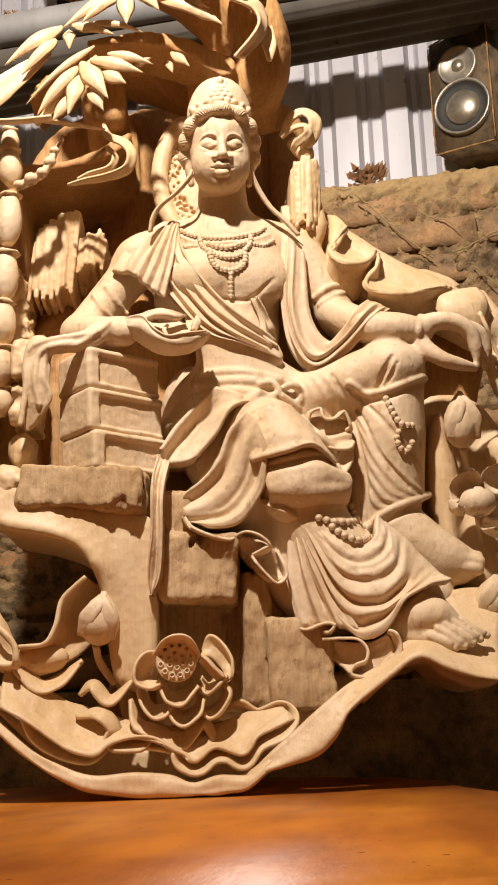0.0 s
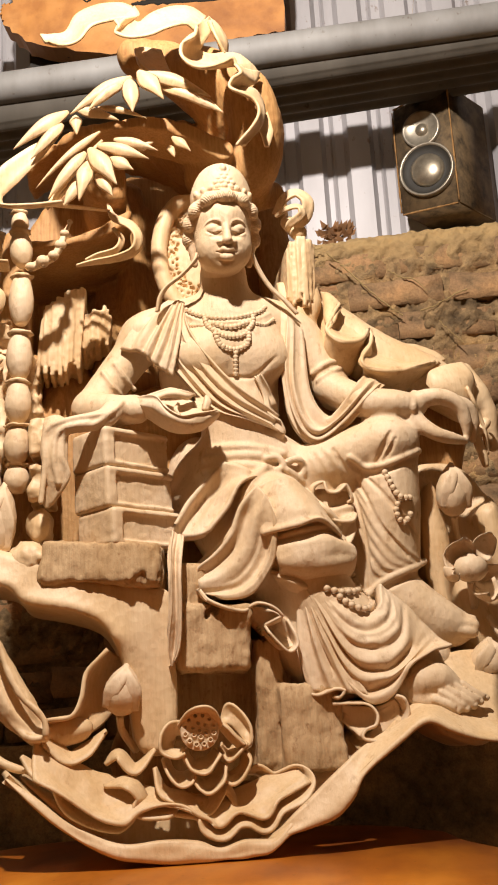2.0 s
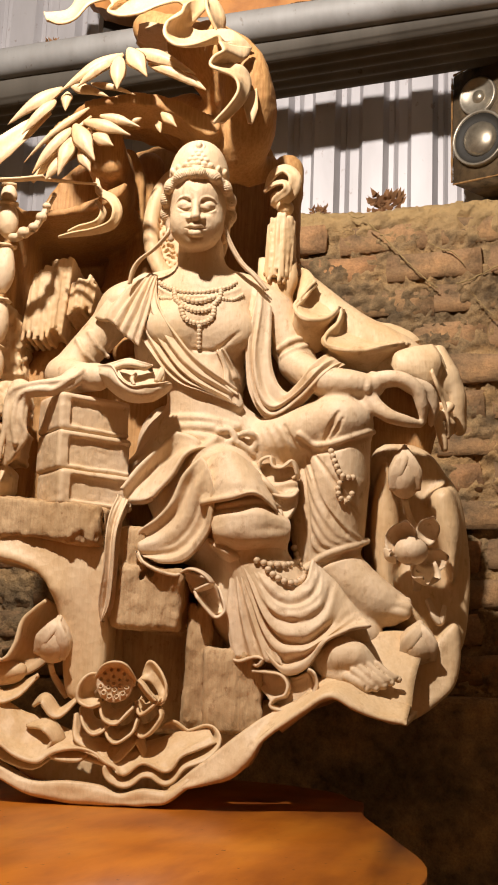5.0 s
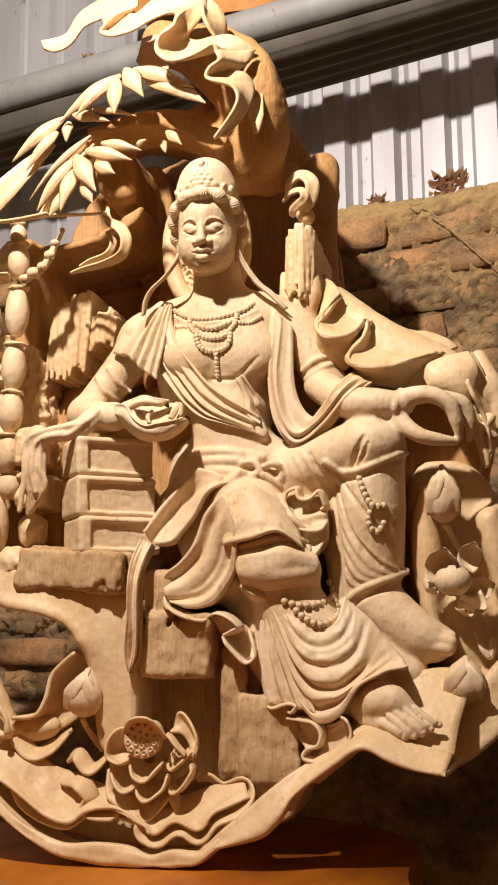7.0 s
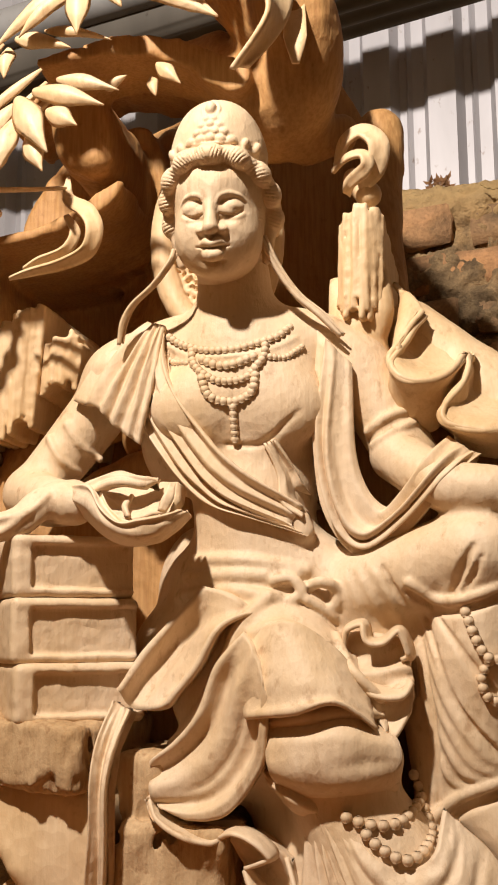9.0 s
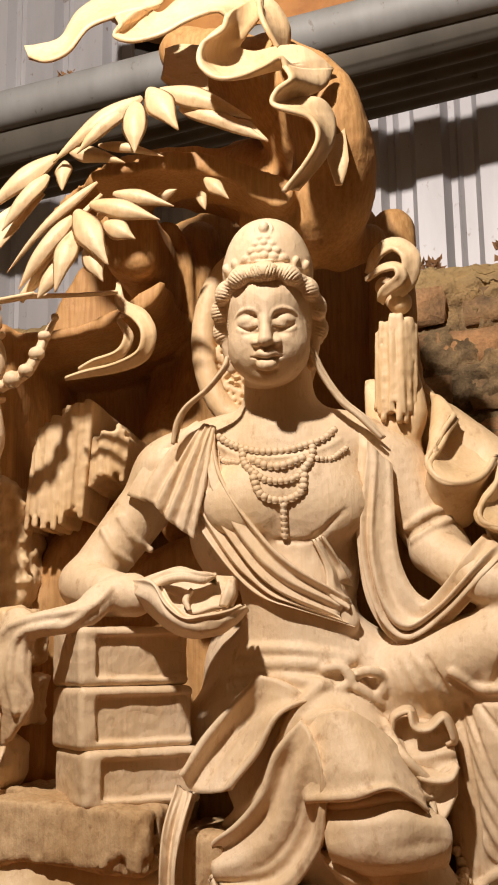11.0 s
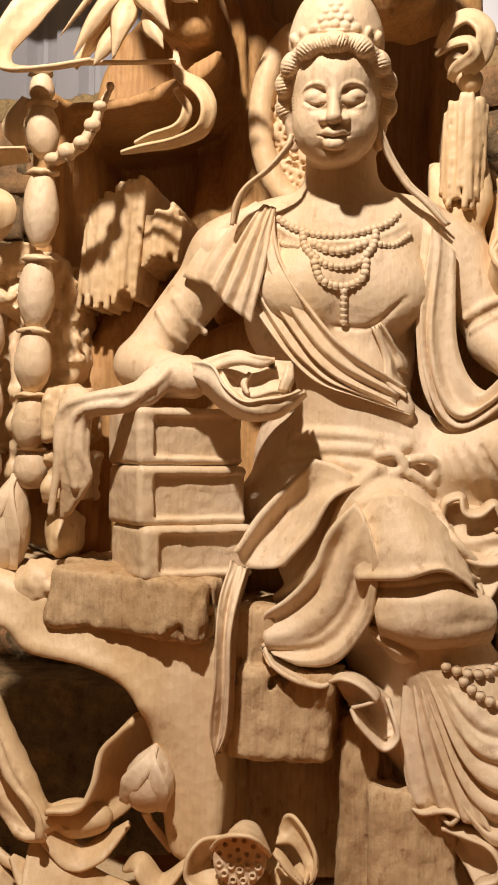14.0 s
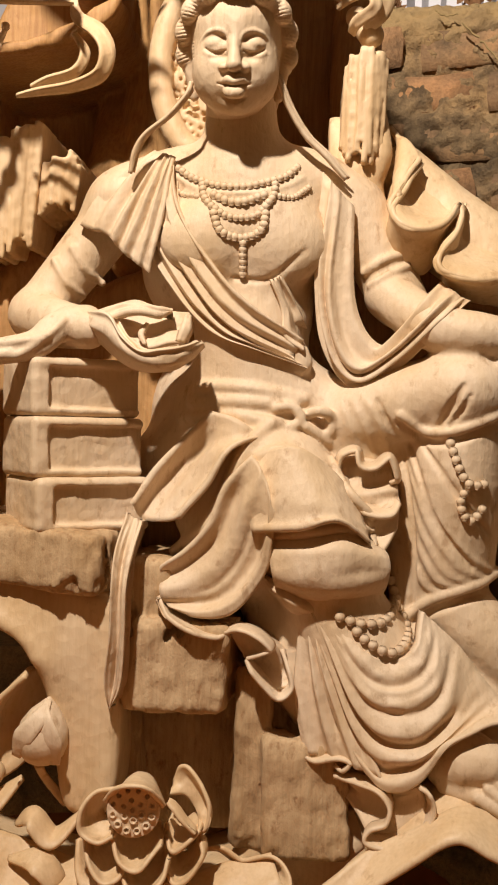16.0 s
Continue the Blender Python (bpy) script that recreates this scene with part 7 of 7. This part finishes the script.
# the large open lotus
clay = Clay((-0.165, 0.115, 0.14), (-0.075, 0.21, 0.235), 0.0011)
p0, p1 = np.array((-0.118, 0.156, 0.165)), np.array((-0.120, 0.165, 0.210))
ax = (p1 - p0) / np.linalg.norm(p1 - p0)
sx = np.cross(ax, (0, 1.0, 0))
sx /= np.linalg.norm(sx)
sy = np.cross(sx, ax)
clay.tube([tuple(p0), tuple(p0 * 0.5 + p1 * 0.5), tuple(p1 - ax * 0.006)], [0.014, 0.022, 0.026], 0.002, n=2)
clay.box(tuple(p1 + ax * 0.024), (0.05, 0.05, 0.024), 0.001, 0, 0.002, 0, True)
for ring, cnt in ((0.0, 1), (0.0095, 6), (0.0195, 12)):
    for i in range(cnt):
        g = 2 * math.pi * i / cnt + ring * 40
        c = p1 + ring * (sx * math.cos(g) + sy * math.sin(g))
        clay.ell(tuple(c - ax * 0.001), (0.0040, 0.0040, 0.0030), 0.0008)
        clay.ell(tuple(c + ax * 0.0015), (0.0024, 0.0024, 0.0050), 0.0003, 0, True)
lotus = part("lotus_flower", clay.mesh(), WOOD_FIGURE, carving, "open carved lotus with a pitted seed head")
for a, b in (([(-0.150, 0.174, 0.205), (-0.136, 0.191, 0.222), (-0.119, 0.197, 0.228), (-0.101, 0.191, 0.224), (-0.089, 0.170, 0.206)], [(-0.143, 0.162, 0.172), (-0.132, 0.181, 0.160), (-0.120, 0.187, 0.158), (-0.106, 0.180, 0.160), (-0.095, 0.162, 0.172)]),
        ([(-0.136, 0.177, 0.186), (-0.158, 0.176, 0.196), (-0.171, 0.160, 0.204), (-0.171, 0.141, 0.206), (-0.154, 0.132, 0.208), (-0.140, 0.137, 0.202)], [(-0.139, 0.159, 0.176), (-0.147, 0.159, 0.172), (-0.153, 0.155, 0.170), (-0.154, 0.148, 0.172), (-0.148, 0.143, 0.178), (-0.141, 0.143, 0.186)])):
    part("petal", cloth([b, a], [(0.6, -0.003, 0.25), (0.97, 0.0015, 0.05)], 0.0042, 8, 14, seed=len(bpy.data.objects) % 9), WOOD_EDGE, lotus)
for a, b in (([(-0.088, 0.180, 0.160), (-0.076, 0.197, 0.170), (-0.059, 0.183, 0.180), (-0.049, 0.163, 0.186), (-0.052, 0.144, 0.190), (-0.059, 0.140, 0.192)], [(-0.088, 0.173, 0.178), (-0.075, 0.170, 0.170), (-0.067, 0.161, 0.170), (-0.061, 0.152, 0.176), (-0.060, 0.146, 0.184), (-0.062, 0.142, 0.192)]),
        ([(-0.088, 0.171, 0.200), (-0.076, 0.157, 0.204), (-0.061, 0.142, 0.204)], [(-0.091, 0.164, 0.180), (-0.080, 0.151, 0.180), (-0.067, 0.138, 0.184)]),
        ([(-0.140, 0.135, 0.196), (-0.130, 0.115, 0.212), (-0.111, 0.112, 0.218), (-0.093, 0.134, 0.206)], [(-0.136, 0.144, 0.160), (-0.127, 0.130, 0.164), (-0.114, 0.129, 0.166), (-0.099, 0.141, 0.164)])):
    part("petal", cloth([b, a], [(0.6, -0.003, 0.25), (0.97, 0.0015, 0.05)], 0.0042, 8, 14, seed=len(bpy.data.objects) % 9), WOOD_EDGE, lotus)
for a, b in (([(-0.129, 0.102, 0.204), (-0.121, 0.089, 0.216), (-0.110, 0.084, 0.220), (-0.094, 0.096, 0.214), (-0.087, 0.117, 0.200)], [(-0.126, 0.118, 0.160), (-0.120, 0.109, 0.164), (-0.110, 0.106, 0.166), (-0.098, 0.112, 0.164), (-0.092, 0.125, 0.160)]),
        ([(-0.168, 0.131, 0.190), (-0.162, 0.111, 0.204), (-0.149, 0.095, 0.212), (-0.135, 0.098, 0.212), (-0.128, 0.107, 0.204)], [(-0.161, 0.136, 0.156), (-0.156, 0.123, 0.160), (-0.148, 0.114, 0.164), (-0.137, 0.114, 0.164), (-0.132, 0.119, 0.160)]),
        ([(-0.088, 0.138, 0.186), (-0.082, 0.124, 0.200), (-0.068, 0.134, 0.202), (-0.056, 0.145, 0.196)], [(-0.087, 0.148, 0.160), (-0.080, 0.139, 0.164), (-0.070, 0.146, 0.164), (-0.061, 0.153, 0.164)])):
    part("petal", cloth([b, a], [(0.6, -0.003, 0.25), (0.97, 0.0015, 0.05)], 0.0042, 8, 14, seed=len(bpy.data.objects) % 9), WOOD_EDGE, lotus)
for a, b in (([(-0.087, 0.100, 0.194), (-0.079, 0.093, 0.204), (-0.066, 0.100, 0.206), (-0.054, 0.119, 0.200), (-0.058, 0.132, 0.190)], [(-0.087, 0.114, 0.160), (-0.078, 0.109, 0.162), (-0.069, 0.113, 0.164), (-0.062, 0.126, 0.164), (-0.063, 0.136, 0.160)]),):
    part("petal", cloth([b, a], [(0.6, -0.003, 0.25), (0.97, 0.0015, 0.05)], 0.0042, 8, 14, seed=len(bpy.data.objects) % 9), WOOD_EDGE, lotus)


# ---- things behind ----
# brick wall: crumbled mortar face, and bricks set in it
xs = np.r_[np.linspace(-2.6, -1.2, 12), np.linspace(-1.19, 0.8, 330), np.linspace(0.82, 2.6, 14)]
zs = np.linspace(0.95, 2.06, 180)
nx, nz = len(xs), len(zs)
v, f = [], []
for z in zs:
    for x in xs:
        top = max(0, z - 2.02) * 0.9
        a = noise.fractal(Vector((x * 9, z * 11, 2)), 0.6, 2.1, 5) * 0.020 + noise.fractal(Vector((x * 42, z * 60, 4)), 0.6, 2, 4) * 0.011
        zz = z + (0.014 * x + 0.02 * noise.noise(Vector((x * 4, 0.3, 7))) if z > 2.0 else 0)
        v.append((x, 2.288 - a + top, zz))
for j in range(nz - 1):
    for i in range(nx - 1):
        f.append([j * nx + i, j * nx + i + 1, (j + 1) * nx + i + 1, (j + 1) * nx + i])
for i in range(nx):
    v.append((xs[i], 2.41, v[(nz - 1) * nx + i][2] + 0.01))
for i in range(nx - 1):
    f.append([(nz - 1) * nx + i, (nz - 1) * nx + i + 1, nz * nx + i + 1, nz * nx + i])
wall = tagged(part("wall_brick", (v, f), WALL_MORTAR, None, "old brick wall with crumbling sandy mortar"), kind="structure")
tagged(part("wall_plinth", block(-2.6, 2.6, 2.14, 2.40, 0, 0.985, 0.02), WALL_MORTAR, None, "sandy rendered plinth along the brick wall", False), kind="structure")
shapes = []
for s in range(6):
    bm = bmesh.new()
    bmesh.ops.create_cube(bm, size=1)
    bmesh.ops.subdivide_edges(bm, edges=bm.edges, cuts=2, use_grid_fill=True)
    for q in bm.verts:
        q.co = Vector((q.co.x * 0.205, q.co.y * 0.06, q.co.z * 0.060)) + noise.noise_vector(q.co * 3 + Vector((s * 7, 0, 0))) * 0.007
    me = bpy.data.meshes.new("brick")
    bm.to_mesh(me)
    bm.free()
    me.materials.append(BRICK)
    me.polygons.foreach_set("use_smooth", [True] * len(me.polygons))
    shapes.append(me)
rng = random.Random(11)
for row in range(13):
    z = 1.03 + row * 0.079
    for col in range(9):
        x = -1.15 + col * 0.223 + (0.11 if row % 2 else 0) + rng.uniform(-0.012, 0.012)
        if x > 0.75:
            continue
        b = new("brick", shapes[rng.randrange(6)])
        b.parent = wall
        b.matrix_basis = pose(x, 2.306 + rng.uniform(-0.006, 0.016), z + 0.013 * x + rng.uniform(-0.004, 0.004), rng.uniform(-3, 3), rng.uniform(-3, 3), rng.uniform(-3, 3))

# old loudspeaker standing on the wall
fl, fr, deep = Vector((0.334, 2.325, 2.110)), Vector((0.458, 2.262, 2.100)), Vector((0.10, 0.125, 0))
speaker = tagged(new("loudspeaker"), "dusty black two-way loudspeaker box standing on the brick wall", "loudspeaker")
speaker.matrix_basis = Matrix.Translation(fl)
ex = (fr - fl)
up_l, up_r = Vector((0, 0, 0.268)), Vector((0, 0, 0.302))
bm = bmesh.new()
q = [Vector((0, 0, 0)), ex, ex + deep, deep]
low = [bm.verts.new(p) for p in q]
top = [bm.verts.new(p + h) for p, h in zip(q, (up_l, up_r, up_r, up_l))]
bm.faces.new(low[::-1]), bm.faces.new(top)
for i in range(4):
    bm.faces.new((low[i], low[(i + 1) % 4], top[(i + 1) % 4], top[i]))
bmesh.ops.bevel(bm, geom=bm.edges, offset=0.004, segments=2, affect="EDGES")
part("cabinet", bm, CABINET, speaker, "chipped black laminate box")
nrm = ex.cross(Vector((0, 0, 1))).normalized()
exn = ex.normalized()


def dish(centre, rings, mat, name, parent):
    v, f, n = [], [], 28
    for r, d in rings:
        for i in range(n):
            g = 2 * math.pi * i / n
            v.append(centre + exn * r * math.cos(g) + Vector((0, 0, 1)) * r * math.sin(g) + nrm * d)
    for k in range(len(rings) - 1):
        for i in range(n):
            f.append([k * n + i, k * n + (i + 1) % n, (k + 1) * n + (i + 1) % n, (k + 1) * n + i])
    if rings[-1][0] < 0.01:
        f.append(list(range((len(rings) - 1) * n, len(rings) * n)))
    return part(name, (v, f), mat, parent)


cw, ct = ex * 0.53 + Vector((0, 0, 0.094)), ex * 0.50 + Vector((0, 0, 0.198))
woofer = dish(cw, [(0.066, -0.002), (0.066, 0.012), (0.064, 0.014), (0.060, 0.012), (0.059, 0.009)], CHROME, "woofer", speaker)
dish(cw, [(0.0595, 0.010), (0.056, 0.006), (0.050, 0.003), (0.044, 0.002), (0.036, 0.003)], RUBBER, "surround", woofer)
dish(cw, [(0.041, 0.002), (0.040, 0.007), (0.034, 0.012), (0.022, 0.017), (0.010, 0.019), (0.001, 0.0195)], CONE, "cone", woofer)
# dusty worn edges of the box
for p, q in ((Vector((0, 0, 0)), up_l), (ex, ex + up_r), (up_l, ex + up_r), (Vector((0, 0, 0)), ex)):
    q = q - p
    s_ = (exn if abs(q.z) > abs(q.x) else Vector((0, 0, 1))) * 0.0016
    v = []
    rg = random.Random(int(q.length * 1e5))
    for k in range(25):
        c = p + q * (0.02 + 0.96 * k / 24)
        wd = 0.5 + rg.random()
        v += [c - s_ * wd + nrm * 0.0012, c + s_ * wd + nrm * 0.0012, c + s_ * wd - nrm * 0.002, c - s_ * wd - nrm * 0.002]
    f = [[4 * k + a, 4 * k + (a + 1) % 4, 4 * k + 4 + (a + 1) % 4, 4 * k + 4 + a] for k in range(24) for a in range(4)] + [[3, 2, 1, 0], [96, 97, 98, 99]]
    part("worn_edge", (v, f), RUST, speaker, "chipped dusty brown edge")
tweeter = dish(ct, [(0.046, -0.002), (0.046, 0.009), (0.043, 0.011), (0.040, 0.009), (0.030, 0.003), (0.012, 0.002)], CHROME, "tweeter", speaker)
dish(ct, [(0.016, 0.002), (0.013, 0.007), (0.006, 0.010), (0.001, 0.0105)], CONE, "dome", tweeter)

# orange timber slab above the pipe, with a dark batten under it
edge = [(-0.550, 2.995), (-0.541, 2.779), (-0.539, 2.684), (-0.563, 2.684), (-0.567, 2.660), (-0.558, 2.627), (-0.495, 2.571), (-0.333, 2.525), (-0.158, 2.513), (0.022, 2.532), (0.099, 2.536), (0.104, 2.897), (-0.294, 3.104)]
edge = [tuple(p + 0.003 * math.sin(i * 2.3)) for i, p in enumerate(np.concatenate([np.linspace(a, b, 7)[:-1] for a, b in zip(np.array(edge), np.roll(np.array(edge), -1, 0))]))]
bm = bmesh.new()
a = [bm.verts.new((x, 2.20, z)) for x, z in edge]
b = [bm.verts.new((x, 2.26, z)) for x, z in edge]
bm.faces.new(a), bm.faces.new(b[::-1])
for i in range(len(a)):
    bm.faces.new((a[i], b[i], b[(i + 1) % len(a)], a[(i + 1) % len(a)]))
bmesh.ops.recalc_face_normals(bm, faces=bm.faces)
slab = tagged(part("timber_slab", bm, TIMBER, None, "", False), "cracked orange timber slab leaning above the pipe", "timber")
def crack(path, wide, seed):
    """A dark open split along the slab's face."""
    rg = random.Random(seed)
    q = np.concatenate([np.linspace(a, b, 7)[:-1] for a, b in zip(np.array(path[:-1]), np.array(path[1:]))] + [np.array(path[-1:])])
    m = len(q)
    v = []
    for i, (x, z) in enumerate(q):
        h = wide * (0.25 + math.sin(math.pi * (0.06 + 0.88 * i / (m - 1)))) * rg.uniform(0.6, 1.1)
        z += rg.uniform(-0.0015, 0.0015)
        v += [(x, 2.1975, z - h), (x, 2.1975, z + h), (x, 2.21, z + h), (x, 2.21, z - h)]
    f = [[4 * k + a, 4 * k + (a + 1) % 4, 4 * k + 4 + (a + 1) % 4, 4 * k + 4 + a] for k in range(m - 1) for a in range(4)] + [[3, 2, 1, 0], list(range(4 * m - 4, 4 * m))]
    part("crack", (v, f), PEG, slab, "dark split in the timber")


crack([(-0.254, 2.646), (-0.224, 2.648), (-0.159, 2.644), (-0.076, 2.640), (0.025, 2.638)], 0.0065, 1)
crack([(-0.418, 2.728), (-0.387, 2.696), (-0.359, 2.664)], 0.003, 2)
crack([(-0.359, 2.665), (-0.335, 2.684), (-0.313, 2.697), (-0.277, 2.705)], 0.004, 3)
crack([(-0.265, 2.687), (-0.240, 2.693), (-0.208, 2.709)], 0.003, 4)
tagged(part("batten", block(-0.52, -0.30, 2.28, 2.34, 2.40, 2.66), BEAM, None, "", False), "dark wooden batten behind the pipe", "batten")

# dry tufts on the wall and chips on the pipe
def tuft(c, size, seed, name="dry_tuft", label="small rusty dry weed growing on the wall"):
    rg = random.Random(seed)
    bits = []
    for _ in range(70):
        d = Vector((rg.uniform(-1, 1), rg.uniform(-0.8, 0.4), rg.uniform(-0.3, 1.0))).normalized() * size * rg.uniform(0.25, 0.6)
        a = Vector(c) + Vector((rg.uniform(-0.6, 0.6), 0, rg.uniform(0, 0.7))) * size
        s = d.cross(Vector((rg.uniform(-1, 1), 1, rg.uniform(-1, 1)))).normalized() * size * 0.07
        m = a + d * 0.6 + Vector((0, 0, -0.1 * size))
        e = a + d
        bits.append(([a - s, a + s, m + s * 1.6, m - s * 1.6, e], [[0, 1, 2, 3], [3, 2, 4]]))
    tagged(part(name, joined(*bits), DRY, None, label), category="weed")


tuft((0.178, 2.36, 2.075), 0.055, 1)
tuft((0.03, 2.33, 2.06), 0.025, 2)
tuft((-0.545, 2.06, 2.393), 0.022, 3, "wood_shaving", "curled wood shaving lying on the pipe")
tuft((-0.97, 2.06, 2.372), 0.018, 4, "wood_shaving", "curled wood shaving lying on the pipe")


def twine(path, r, label):
    q = spline(path, 10)
    v, f = [], []
    for i, p in enumerate(q):
        for k in range(6):
            g = math.pi * k / 3
            v.append((p[0], p[1] + r * math.cos(g), p[2] + r * math.sin(g)))
    for i in range(len(q) - 1):
        for k in range(6):
            f.append([i * 6 + k, i * 6 + (k + 1) % 6, (i + 1) * 6 + (k + 1) % 6, (i + 1) * 6 + k])
    tagged(part("twine", (v, f), STRAW, None, label), category="string")


twine([(x, 2.414, z) for x, z in ((-1.439, 2.976), (-1.235, 2.977), (-0.995, 2.979), (-0.771, 2.973), (-0.574, 2.974), (-0.363, 2.971))], 0.0055, "frayed yellow twine strung along the sheet wall")
twine([(0.36, 2.29, 2.36), (0.375, 2.26, 2.45), (0.40, 2.2, 2.60)], 0.002, "thin wire above the loudspeaker")

# dry roots and straw caught in the crumbling joints
def root(path, r, seed):
    rg = random.Random(seed)
    pts = [(x, 2.262 + rg.uniform(-0.004, 0.004), z) for x, z in path]
    q = spline(pts, 10)
    v, f = [], []
    for i, p in enumerate(q):
        p = p + np.array([rg.uniform(-1, 1), 0, rg.uniform(-1, 1)]) * r * 0.8
        for k in range(5):
            g = 2 * math.pi * k / 5
            v.append((p[0], p[1] + r * math.cos(g), p[2] + r * math.sin(g)))
    for i in range(len(q) - 1):
        for k in range(5):
            f.append([i * 5 + k, i * 5 + (k + 1) % 5, (i + 1) * 5 + (k + 1) % 5, (i + 1) * 5 + k])
    tagged(part("dry_root", (v, f), STRAW, None, "thin dry root clinging to the brick wall"), category="root", group="roots on the wall")


root([(0.154, 2.004), (0.196, 1.964), (0.234, 1.917), (0.278, 1.870), (0.307, 1.845)], 0.0022, 1)
root([(0.284, 1.955), (0.312, 1.936), (0.341, 1.923), (0.364, 1.897)], 0.0016, 2)
root([(0.347, 1.851), (0.382, 1.862), (0.421, 1.881), (0.454, 1.894)], 0.0016, 3)
root([(0.385, 1.825), (0.406, 1.798), (0.432, 1.771)], 0.0016, 4)
root([(0.109, 2.029), (0.128, 2.019), (0.147, 2.022)], 0.0016, 5)
